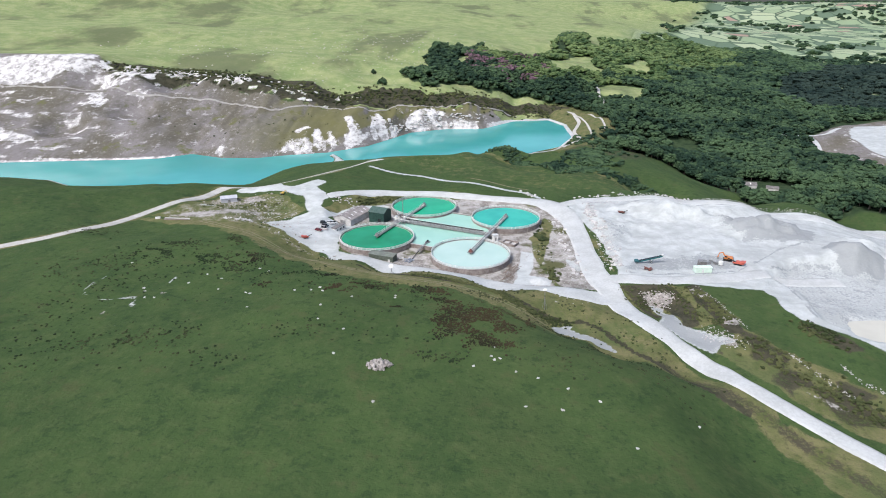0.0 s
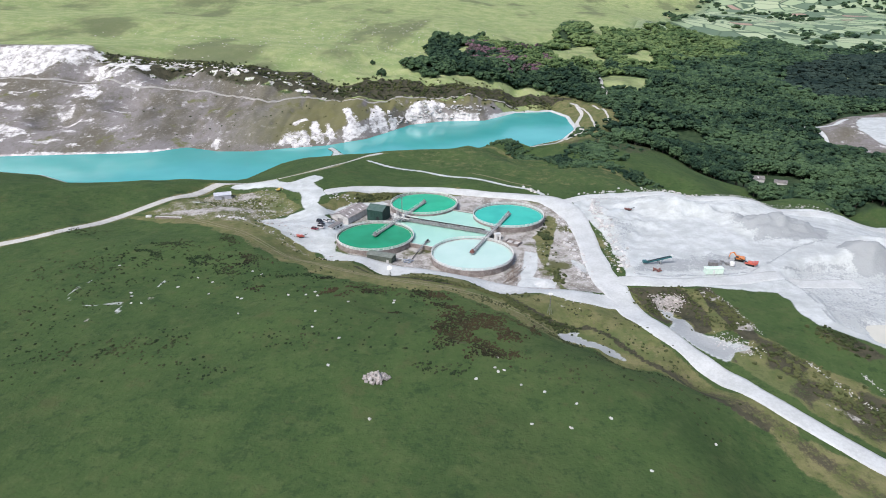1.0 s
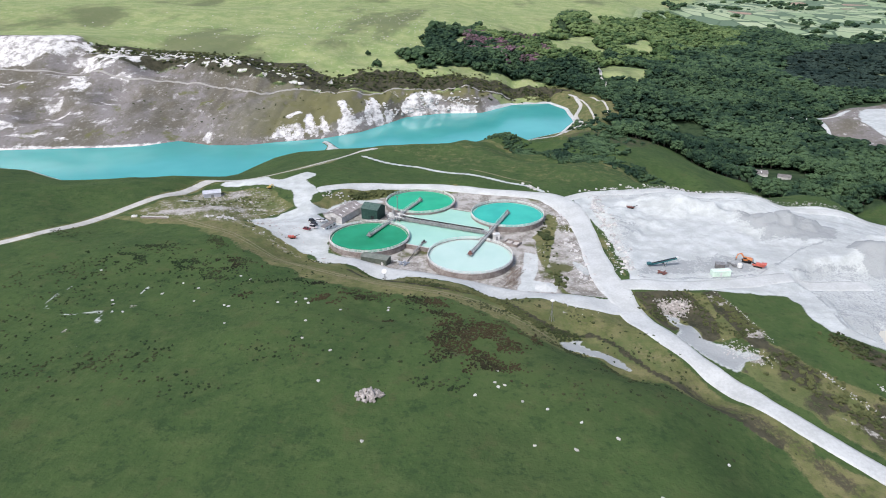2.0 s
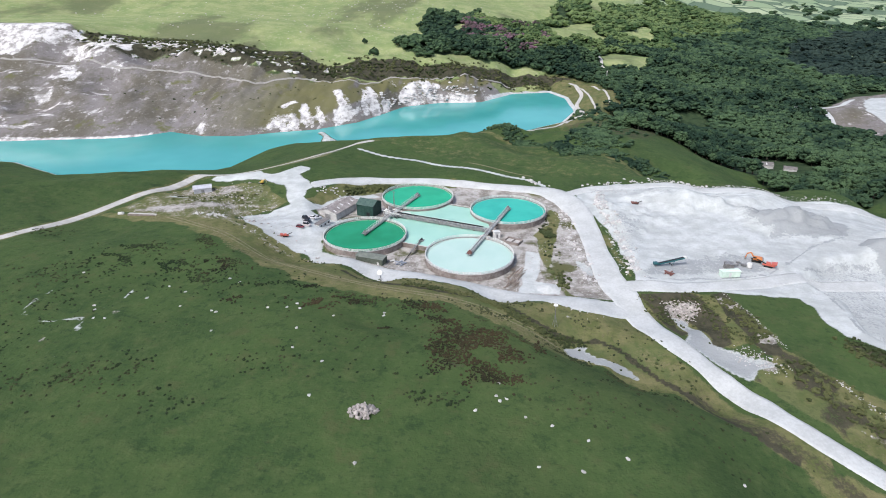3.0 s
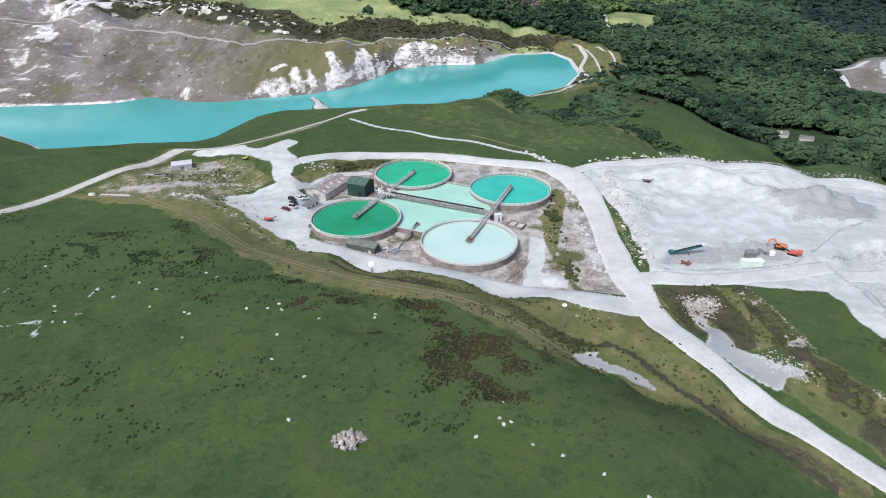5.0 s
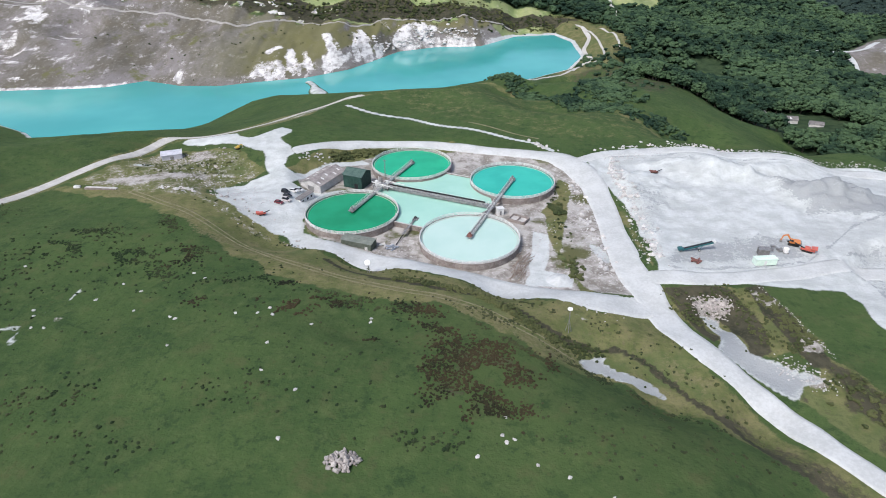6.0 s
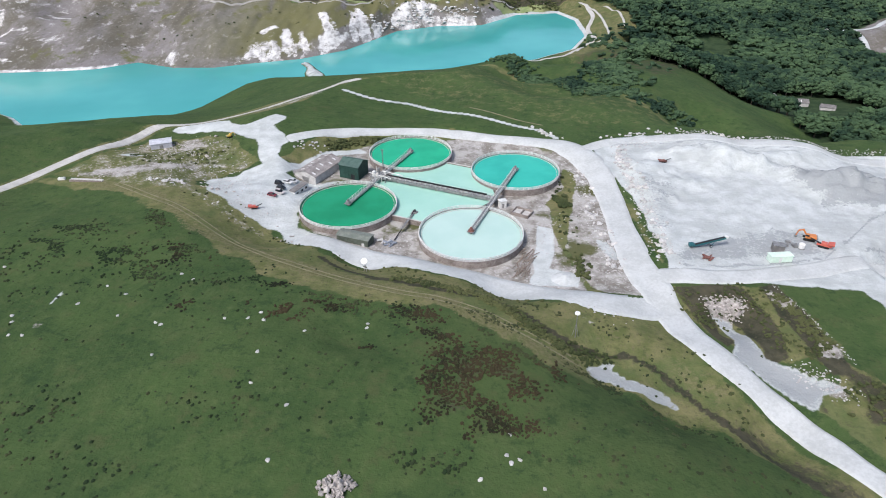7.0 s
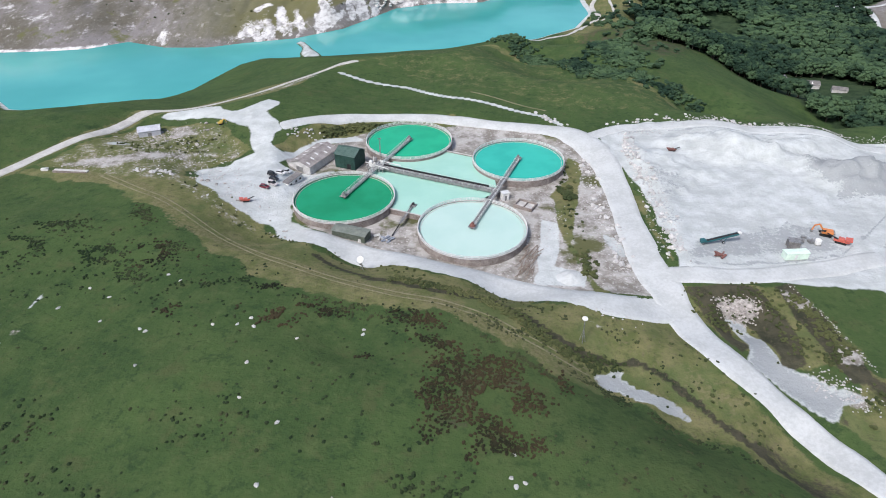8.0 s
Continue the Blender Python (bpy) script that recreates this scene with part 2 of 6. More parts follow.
BARK = surface("grey_brown_bark", (0.05, 0.04, 0.03), (0.11, 0.095, 0.075), 2.0, 0.95)
LEAF = leaf_material("oak_foliage", (0.014, 0.033, 0.020), (0.058, 0.100, 0.047))
SCRUB_LEAF = leaf_material("gorse_and_bramble", (0.032, 0.046, 0.018), (0.090, 0.100, 0.040))
BRACKEN = leaf_material("dead_bracken", (0.010, 0.016, 0.008), (0.047, 0.037, 0.019))
RUSH = leaf_material("rush_tussocks", (0.017, 0.032, 0.013), (0.050, 0.058, 0.026))
# conifer needles, their colour darkened further to hold a cloud shadow
SHADED_NEEDLE = leaf_material("shaded_spruce_needles", (0.008, 0.019, 0.016), (0.026, 0.044, 0.034))
# the same woodland leaves, brightened to carry sunlight in their colour
SUNLIT_LEAF = leaf_material("sunlit_foliage", (0.036, 0.070, 0.026), (0.115, 0.165, 0.062))
PURPLE = leaf_material("rhododendron_in_bloom", (0.040, 0.045, 0.030), (0.17, 0.10, 0.13))

# ---- the lie of the land ----
# landforms: x, y, height, reach
NEAR_LAND = [
    (-42, -104, 12.8, 45), (-131, -99, 10.4, 50), (-110, -62, 9.0, 35), (-30, -70, 8.0, 22),
    (33, -130, 8.8, 30), (-180, 29, 5.0, 40), (-240, -60, 9.0, 60), (-20, -190, 10.0, 60),
    (43, -73, -2.5, 13), (61, -84, -6.0, 14), (86, -92, -9.0, 12), (110, -150, -12.0, 30),
    (105, -94, -5.5, 11), (108, -69, -3.0, 10), (95, -73, -6.0, 9), (68, -46, -4.5, 12), (86, -44, -7.0, 11), (109, -58, -3.0, 12), (97, -25, -1.8, 20),
    (149, -50, -4.0, 30), (77, -16, -0.5, 14), (-39, -18, -3.5, 12), (15, -32, -3.5, 12),
]
MID_LAND = [
    (-75, 2, -3.0, 20), (-15, 35, -3.0, 60), (60, 20, -2.5, 25), (-114, 51, -1.0, 20),
    (-159, 80, 0.4, 25), (40, 113, 0.0, 30), (110, 40, -1.5, 40), (-40, 150, -1.0, 40),
    (-23, 310, -21.0, 40), (-120, 230, -9.0, 40), (-238, 95, 6.0, 24), (-205, 112, 2.0, 18), (-160, 139, 0.0, 18), (-158, 190, -8.0, 18), (-250, 200, -26.0, 24), (118, 104, 1.5, 16), (165, 94, 1.0, 18), (215, 105, -4.0, 24), (142, 150, -18.0, 20), (57, 207, -11.0, 26), (42, 256, -20.0, 26),
    (180, 40, -3.0, 35), (270, 125, -9.0, 28), (240, 180, -34.0, 30), (230, -40, -8.0, 50), (90, 330, -34.0, 30), (250, 268, -38.0, 45),
    (250, 150, -34.0, 40), (330, 40, -38.0, 45), (-420, 90, 4.0, 80), (190, -140, -15.0, 50),
]
MOOR_LAND = [
    (-608, 2541, 140, 500), (-1119, 2051, 178, 500), (-1363, 1678, 185, 500), (-343, 2384, 118, 300), (-159, 2401, 101, 260), (25, 2155, 84, 220),
    (196, 1947, 68, 180), (351, 1725, 56, 150), (429, 1607, 45, 110), (53, 1303, 43, 150), (95, 1180, 30, 120), (231, 1247, 38, 110),
    (-215, 777, 34, 110), (-302, 843, 40, 120), (-149, 894, 47, 130), (-519, 1111, 62, 180), (-749, 1003, 79, 200), (-558, 741, 43, 120),
    (-669, 636, 49, 90), (-400, 705, 43, 90), (-117, 1250, 60, 170), (-439, 1450, 80, 200), (-135, 752, 27, 90), (-78, 738, 16, 80), (-5, 882, 23, 90),
]
SCAR_LAND = [
    (-416, 593, 31, 60), (-317, 590, 27, 50), (-258, 582, 16, 50), (-190, 561, 4, 45), (-160, 676, 15, 60), (-139, 623, 5, 50), (-83, 594, 3, 45), (6, 613, -3, 60),
    (-461, 526, 32, 45), (-428, 549, 31, 45), (-319, 547, 26, 45), (-263, 543, 12, 40), (-225, 501, 7, 40), (-398, 511, 8, 40), (-353, 448, -10, 40), (-421, 438, -15, 40),
    (-481, 389, -27, 40), (-496, 483, 11, 45), (-544, 443, 5, 50), (-539, 556, 53, 40), (-588, 522, 53, 50), (-180, 510, -8, 40), (-138, 534, -4, 35), (-32, 539, -11, 40), (57, 759, 8, 90),
]
VALE_LAND = [
    (373, 1162, -4, 90), (216, 826, -23, 70), (289, 810, -21, 70), (209, 706, -36, 60), (489, 664, -68, 80), (561, 648, -58, 80), (657, 1118, -66, 140), (170, 1034, 6, 90),
    (343, 667, -51, 80), (143, 617, -31, 50), (394, 943, -39, 110), (419, 733, -55, 90), (707, 1384, -45, 180), (902, 1817, -36, 260), (736, 980, -76, 140),
    (387, 546, -61, 70), (465, 533, -73, 70), (213, 423, -57, 50), (251, 455, -49, 50), (430, 420, -66, 70), (330, 350, -54, 60), (1041, 1580, -62, 220), (522, 1202, -52, 130), (531, 804, -60, 100), (510, 1533, 0, 120),
]
FAR_LAND = [
    (939, 3180, 4, 500), (1502, 2642, -17, 500), (1824, 2808, 0, 500), (1350, 3150, 0, 400), (2150, 3500, 116, 450), (450, 3950, 116, 450), (1150, 3980, 120, 450), (1330, 1936, -33, 300),
    (3500, 3800, 116, 1000), (-600, 4500, 200, 900), (-1500, 500, 60, 500), (900, -600, -45, 500), (-1000, -900, 30, 500), (2600, 900, -50, 700),
]
LAKE = -38.3

def land(x, y):
    top = np.zeros_like(x); low = np.zeros_like(x)
    for forms, blunt in ((NEAR_LAND + MID_LAND + SCAR_LAND, 0.06), (MOOR_LAND + VALE_LAND + FAR_LAND, 0.3)):
        for a, b, z, r in forms:
            w = 1.0 / (blunt + ((x - a) ** 2 + (y - b) ** 2) / r ** 2) ** 1.8
            top += w * z; low += w
    return top / low


SHORE_NORTH = [(-900, 290), (-640, 300), (-503, 313), (-432, 325), (-372, 334), (-345, 341), (-317, 364), (-276, 348), (-238, 350),
               (-209, 365), (-167, 381), (-127, 416), (-84, 499), (-43, 524), (10, 531), (54, 588), (104, 600), (121, 559)]
SHORE_SOUTH = [(122, 483), (100, 427), (61, 390), (23, 364), (-30, 349), (-70, 343), (-116, 332), (-154, 324), (-179, 320), (-193, 304), (-200, 280), (-210, 243),
               (-228, 220), (-262, 207), (-298, 198), (-324, 200), (-341, 215), (-371, 231), (-404, 250), (-451, 258), (-640, 240), (-900, 240)]
HAUL = [(190, -205), (150, -158), (131.5, -134), (126.3, -128.3), (120.2, -121.5), (113, -115), (106, -109.5), (99.2, -102), (94.8, -93.8), (90.2, -85.4), (83, -75.5), (76, -65.5), (71, -55), (67.8, -44), (65, -32), (62.5, -20), (61.8, 0), (61.8, 20),
        (61.6, 42), (60.5, 58), (57, 74), (49, 88), (35, 93.5), (15, 98), (4, 101), (-16, 106), (-40, 106.2), (-57, 101.8), (-78, 91.5), (-93, 80)]
HAUL_HALF = [3.6] * 10 + [4.2, 4.8, 5.2, 5.6, 6.0, 5.6, 5.6, 5.6, 5.6, 6.0, 7.0, 6.5, 4.0, 3.0, 2.9, 2.7, 2.6, 2.7, 3.0, 4.0]
FRONT = [(68, -38), (60, -41), (50, -43.4), (39, -42.6), (29, -40), (17, -36), (3, -31), (-10, -28.2), (-26, -21.2), (-41, -15), (-56, -9.5), (-68, -3)]
FRONT_HALF = [5.0, 5.6, 6.2, 6.6, 7.0, 7.0, 6.6, 6.6, 6.2, 5.6, 5.6, 5.0]
NORTH_WEST = [(-260, -60), (-232, -27), (-212, -12), (-201, 16), (-192, 41), (-181, 66), (-171, 96), (-159, 106), (-140, 118), (-115, 135), (-93, 172), (-73, 192)]
FIELD_PATH = [(-80, 166), (-63, 159), (-38, 151), (-12, 134), (13, 122), (36, 109), (45, 98)]
PIT_ROAD = [(64, -25), (80, -24.4), (96, -23.4), (110, -20.6), (126, -16), (150, -8), (190, -2)]
YARD = [(-122, 39), (-119.9, 45.8), (-110.7, 48.9), (-108.4, 53.7), (-100.8, 59.6), (-103, 68), (-110, 78), (-122, 85), (-146, 93), (-160, 96), (-152, 104), (-141, 112), (-128, 97), (-121, 93), (-112, 98), (-107, 108), (-100, 106), (-104, 94),
        (-99, 87), (-92, 79), (-95, 66), (-88, 60), (-82, 70), (-69, 84), (-58, 88), (-54, 82), (-68, 79), (-75, 74), (-83, 60), (-85, 49), (-73, 46), (-62, 49), (-68, 40), (-73, 29), (-73, 17), (-70, 7), (-58, -4), (-62, -13), (-72, -6), (-80, 3.5), (-88, 8), (-95, 10), (-102, 16), (-113.6, 25.5)]
PLANT = [(-89, 66), (-68, 94), (-46, 105), (-11, 107), (18, 95), (47, 85), (58, 66), (61, 17), (65, -34), (31, -38), (-7, -25), (-49, -7),
         (-70, 7), (-82, 46)]
PIT = [(64, 56), (61, 82), (66, 95), (90, 102), (119, 105), (150, 103), (185, 94), (225, 90), (265, 92), (330, 95), (350, 20), (260, -50), (210, -84), (168, -75),
       (149, -61), (142, -56), (141, -40), (139, -27), (110, -27), (72, -24), (74, 26), (71, 46)]
VERGE = [(-196, 27), (-180, 30), (-153, 33), (-124, 36), (-77, 1), (-55, -17), (-26, -25), (5, -38), (30, -45), (49, -49), (60, -45), (64, -46), (67, -58), (73, -69), (80, -78),
         (86, -88), (92, -99), (100, -110), (112, -121), (124, -132), (146, -158), (120, -160), (113, -150), (108.7, -139), (98.7, -125), (87, -113), (75, -101), (66, -93), (55, -86), (45, -82.5), (33, -78), (25, -77), (15, -73), (6, -65), (-5, -58.7), (-22, -56.5), (-39, -53.5), (-54, -48.5),
         (-71, -39.5), (-90, -24.7), (-110, -8.8), (-132, 6), (-154, 20), (-180, 23)]
ROUGH = [(-187, 36), (-167, 88), (-143, 87), (-121, 80), (-104, 62), (-112, 51), (-123, 37), (-112, 20), (-84, 2), (-70, -10), (-76, -10),
         (-122, 16), (-153, 23)]
SCRUB = [(99, -68), (106, -78), (112, -66), (122, -72), (128, -84), (150, -98), (168, -128), (140, -128), (120, -112), (104, -95), (97, -84)]
BARE_SOUTH = [(34.6, -72.1), (39.6, -71.1), (40.2, -68), (44.8, -68.7), (42.6, -72), (46.4, -76.2), (56.9, -79.2), (60.2, -84.6), (54.5, -82.5), (45.3, -81), (39.9, -77.7), (35.5, -76.3)]
BARE_EAST = [(82, -40.6), (87.2, -41.5), (87.6, -46.7), (89.5, -52), (90.8, -60.8), (90, -64.6), (93.4, -65), (98.2, -66.6), (101.1, -70.5), (106.2, -75.1), (107.4, -77.6), (100.9, -78), (97, -85), (92.7, -80.3), (87.8, -73.9), (82.2, -66.9), (80, -62.9), (84.7, -55.5), (83.2, -46.9)]
STRIP = [(67.2, 55), (67.4, 40), (71, 32.3), (70.8, 14.2), (71.6, -3.2), (72.6, -16.8), (70.1, -19.3), (68, -8.9), (67.6, 14.4), (66.8, 32.5)]
HEATH_BED = [(72, -30.7), (80, -29.6), (88.4, -28.8), (96.3, -29.9), (98, -37.8), (99.4, -47.4), (98.8, -60.2), (98, -64.4), (92.5, -65.2), (90.6, -64), (91, -59.7), (90.2, -50.3), (90.1, -43), (84.1, -39.4), (82, -50.7), (84.2, -55.5), (80.6, -60.3), (77.1, -53.9), (74.9, -44.6)]
BROWN_BED = [(99.8, -28.2), (108.2, -26.5), (110.3, -34.3), (112, -41.8), (112.8, -55), (114, -66.3), (111.4, -70.7), (106.3, -71.5), (105.4, -65), (105, -52.8), (102.6, -42.6)]
BASIN = [(192, 15), (168, 11), (151, -4), (151, -12), (156, -23), (153, -50), (160, -66), (200, -74), (262, -45), (280, 0), (232, 16)]
CREAM_POND = [(155, -53), (163, -45), (172, -37), (189, -41), (204, -58), (192, -68), (172, -67), (160, -62)]
SCARP = [(148, 65), (158, 70), (171, 70), (190, 66), (205, 50), (196, 34), (173, 34), (154, 32), (149, 42), (146, 54)]
THICKET = [(-13.9, -101.4), (-12.1, -91.1), (-8.1, -87.6), (-7, -83), (-1, -74), (-0.3, -80.1), (5.6, -78), (14.3, -82.3), (19, -87.9), (14.8, -94.5), (9.7, -99.8), (13.4, -104.4), (8.8, -106.5), (2.4, -105.8), (1.8, -101), (-4, -104), (-7.9, -103.2)]
RING_HOLE = [(1.8, -92), (5.4, -88.5), (9.6, -88.8), (10.6, -92.4), (9.2, -96.9), (5.2, -97), (2.5, -95.1)]
FAR_QUARRY = [(529, 608), (514, 573), (507, 537), (499, 464), (517, 409), (760, 480), (760, 690), (623, 674), (570, 661), (548, 638)]
WORKED_FACE = [(-900, 272), (-503, 293), (-372, 314), (-317, 344), (-238, 330), (-167, 361), (-115, 396), (-70, 479), (10, 511), (54, 568),
               (20, 580), (-33, 557), (-93, 542), (-147, 500), (-207, 504), (-246, 490), (-293, 500), (-326, 509), (-392, 534), (-432, 500), (-470, 506), (-500, 540), (-516, 552), (-540, 562), (-590, 560), (-900, 560)]


SCAR = [(-157, -61), (-159, -70), (-158, -77), (-152, -81), (-145, -82), (-140, -80.5), (-135, -79)]


def away_from(line, x, y, closed=False):
    """Distance to a line; for a closed one it is negative inside."""
    best, odd = np.full(x.shape, 1e9), np.zeros(x.shape, bool)
    ends = list(zip(line, line[1:] + line[:1])) if closed else list(zip(line, line[1:]))
    for (ax, ay), (bx, by) in ends:
        dx, dy = bx - ax, by - ay
        k = np.clip(((x - ax) * dx + (y - ay) * dy) / (dx * dx + dy * dy + 1e-9), 0, 1)
        best = np.minimum(best, np.hypot(x - ax - k * dx, y - ay - k * dy))
        if closed and abs(dy) > 1e-6:
            odd ^= ((ay > y) != (by > y)) & (x < ax + (y - ay) * dx / dy)
    return np.where(odd, -best, best) if closed else best


def step(low, high, v):
    k = np.clip((v - low) / (high - low), 0, 1)
    return k * k * (3 - 2 * k)


def ripple(x, y, size, seed=0):
    """Smooth random relief between -1 and 1."""
    u, v = x / size + seed * 17.3, y / size + seed * 9.1
    i, j = np.floor(u), np.floor(v)
    a, b = u - i, v - j
    a, b = a * a * (3 - 2 * a), b * b * (3 - 2 * b)

    def corner(p, q):
        s = np.sin(p * 127.1 + q * 311.7 + seed * 74.7) * 43758.5453
        return (s - np.floor(s)) * 2 - 1
    return (corner(i, j) * (1 - a) + corner(i + 1, j) * a) * (1 - b) + (corner(i, j + 1) * (1 - a) + corner(i + 1, j + 1) * a) * b


# heaps and hollows in the clay pit: x, y, height, radius along x, along y
HEAPS = [(100, 80, 3.0, 15, 9), (113, 75, 5.5, 17, 15), (127, 76, 6.2, 16, 16), (140, 72, 4.8, 13, 12), (86, 60, 3.0, 15, 15), (84, 42, 2.8, 12, 14), (206, 20, 9, 17, 13), (152, 80, 3.5, 12, 7),
         (226, 40, 5, 20, 16), (103, 52, 1.6, 9, 8), (162, 52, 6.5, 17, 15), (178, 56, 6, 16, 13), (150, 62, 3, 9, 8)]


def height(x, y):
    x, y = np.asarray(x, float), np.asarray(y, float)
    z = land(x, y)
    flat = step(6, -8, away_from(PLANT, x, y, True))
    z = z * (1 - flat) - 3.0 * flat
    pit = step(4, -10, away_from(PIT, x, y, True))
    worked = np.zeros_like(z)
    for a, b, h, r, s in HEAPS:
        d = np.hypot((x - a) / r, (y - b) / s) + 0.13 * ripple(x, y, 6, 3) + 0.08 * ripple(x, y, 2.8, 4)
        cone = np.clip(1 - d, 0, 1) ** 0.9
        worked = np.maximum(worked, step(0, 0.35, cone))
        z = z + pit * h * cone
    scarp = step(2, -9, away_from(SCARP, x, y, True) + 2.6 * ripple(x, y, 8, 30))
    basin = step(2, -5, away_from(BASIN, x, y, True) + 1.5 * ripple(x, y, 7, 31))
    z = z + pit * (1.0 * scarp - 5.0 * basin) - 3.0 * step(3, -5, away_from(CREAM_POND, x, y, True))
    z = z + pit * ((0.25 + worked + scarp * 1.5) * (1.0 * (0.4 - np.abs(ripple(x, y, 6, 32))) + 0.4 * ripple(x, y, 2.6, 33)) + 0.25 * ripple(x, y, 14, 14))
    z = z + pit * 3.2 * step(26, 14, np.abs(x - 62) + 0.15 * np.abs(y - 30)) * step(10, 16, np.abs(x - 62))
    shore = away_from(SHORE_NORTH + SHORE_SOUTH, x, y, True)
    west = step(-140, -200, x) * step(300, 330, y)
    east = 1 - west
    south = step(420, 300, y + 0.25 * x) * step(140, 90, x)
    bank = 0.37 - 0.06 * step(-285, -330, x) - 0.08 * step(-205, -150, x) + 0.15 * step(-20, 40, x)
    rise = west * np.where(shore < 100, 0.27 * shore, 27 + 0.55 * (shore - 100)) + east * np.where(shore < 18, 1.0 * shore, 18 + 0.38 * (shore - 18))
    rise = rise * (1 - south) + south * bank * shore
    low_shore = step(25, 60, x)
    rise = rise * (1 - low_shore) + low_shore * (0.26 * shore + 0.4)
    gully = (2.5 * ripple(x, y * 0.35, 16, 5) + 1.4 * ripple(x, y * 0.4, 6, 6)) * step(2, 20, shore) * step(330, 420, y) * step(260, 120, shore)
    z = np.where(shore > 0, np.minimum(np.maximum(z, LAKE + 0.5 * np.minimum(shore, 8) - 0.4 * np.maximum(shore - 30, 0)), LAKE + rise + gully), LAKE - 0.5 * np.minimum(-shore, 12))
    plateau = step(34, -4, away_from(FAR_QUARRY, x, y, True) + 5 * ripple(x, y, 20, 40))
    z = z * (1 - plateau) + np.maximum(z, -54) * plateau
    spit = away_from([(-157, 366), (-150, 355), (-139, 328)], x, y) - 4 * step(352, 332, y)
    z = np.where(spit < 14, np.maximum(z, LAKE + 1.6 - 0.4 * spit), z)
    far = step(250, 700, np.hypot(x, y))
    z = z + 0.5 * ripple(x, y, 22, 1) * (1 - flat) * (1 - far) + 2.5 * ripple(x, y, 160, 2) * far * step(5, 60, shore)
    return z


def road_bed(x, y):
    """How much of the ground is dug out under the roads."""
    bed = np.zeros(np.shape(x))
    for line, half in ((HAUL, 4.2), (FRONT, 4.6), (NORTH_WEST, 2.9), (PIT_ROAD, 4.5)):
        bed = np.maximum(bed, step(half, half - 1.5, away_from(line, np.asarray(x, float), np.asarray(y, float))))
    return bed


def z_at(x, y):
    return float(height(np.array([x]), np.array([y]))[0])

# ---- building helpers ----
def part(name, bm, material, parent=None, label="", smooth=False):
    me = bpy.data.meshes.new(name)
    bm.to_mesh(me)
    bm.free()
    me.materials.append(material)
    if smooth:
        me.polygons.foreach_set("use_smooth", [True] * len(me.polygons))
    ob = new(name, me)
    ob.parent = parent
    if label:
        ob["label"] = label
    return ob


def empty(name, x, y, z, turn=0.0):
    ob = new(name)
    ob.matrix_world = pose(x, y, z, 0, 0, turn)
    return ob


def box(bm, x0, x1, y0, y1, z0, z1, bevel=0.0):
    made = bmesh.ops.create_cube(bm, size=1.0)["verts"]
    for v in made:
        v.co = Vector(((x0 + x1) / 2 + v.co.x * (x1 - x0), (y0 + y1) / 2 + v.co.y * (y1 - y0), (z0 + z1) / 2 + v.co.z * (z1 - z0)))
    if bevel:
        edges = {e for v in made for e in v.link_edges}
        bmesh.ops.bevel(bm, geom=list(edges), offset=bevel, segments=1, affect="EDGES")
    return bm


def boxes(*rows, bevel=0.0):
    bm = bmesh.new()
    for row in rows:
        box(bm, *row, bevel=bevel)
    return bm


def beam(bm, a, b, wide, tall=None):
    """A straight bar from a to b."""
    a, b = Vector(a), Vector(b)
    tall = tall or wide
    way = (b - a).normalized()
    side = way.cross(Vector((0, 0, 1)))
    side = side.normalized() if side.length > 1e-4 else Vector((1, 0, 0))
    up = side.cross(way)
    ring = [bm.verts.new(p + side * s * wide / 2 + up * u * tall / 2) for p in (a, b) for s, u in ((-1, -1), (1, -1), (1, 1), (-1, 1))]
    for i in range(4):
        j = (i + 1) % 4
        bm.faces.new((ring[i], ring[j], ring[4 + j], ring[4 + i]))
    bm.faces.new(ring[3::-1])
    bm.faces.new(ring[4:])
    return bm


def ringed(radius_in, radius_out, z0, z1, count=96):
    """An upright ring wall."""
    bm = bmesh.new()
    rows = []
    for i in range(count):
        c, s = math.cos(2 * math.pi * i / count), math.sin(2 * math.pi * i / count)
        rows.append([bm.verts.new((r * c, r * s, z)) for r, z in ((radius_in, z0), (radius_out, z0), (radius_out, z1), (radius_in, z1))])
    for i in range(count):
        a, b = rows[i], rows[(i + 1) % count]
        for k in range(4):
            bm.faces.new((a[k], b[k], b[(k + 1) % 4], a[(k + 1) % 4]))
    return bm


def disc(radius, z, count=96):
    bm = bmesh.new()
    bmesh.ops.create_circle(bm, cap_ends=True, radius=radius, segments=count)
    bmesh.ops.translate(bm, verts=bm.verts, vec=(0, 0, z))
    return bm


def sheet(points, z):
    bm = bmesh.new()
    f = bm.faces.new([bm.verts.new((x, y, z)) for x, y in points])
    f.normal_update()
    if f.normal.z < 0:
        f.normal_flip()
    bmesh.ops.triangulate(bm, faces=[f])
    return bm


# ---- ground: one sheet to the horizon ----
def spaced(fine_low, fine_high, pitch, low, high, grow=1.07):
    mid = list(np.arange(fine_low, fine_high, pitch))
    up, s = [mid[-1]], pitch
    while up[-1] < high:
        s *= grow
        up.append(up[-1] + s)
    down, s = [mid[0]], pitch
    while down[-1] > low:
        s *= grow
        down.append(down[-1] - s)
    return np.array(down[:0:-1] + mid + up[1:])


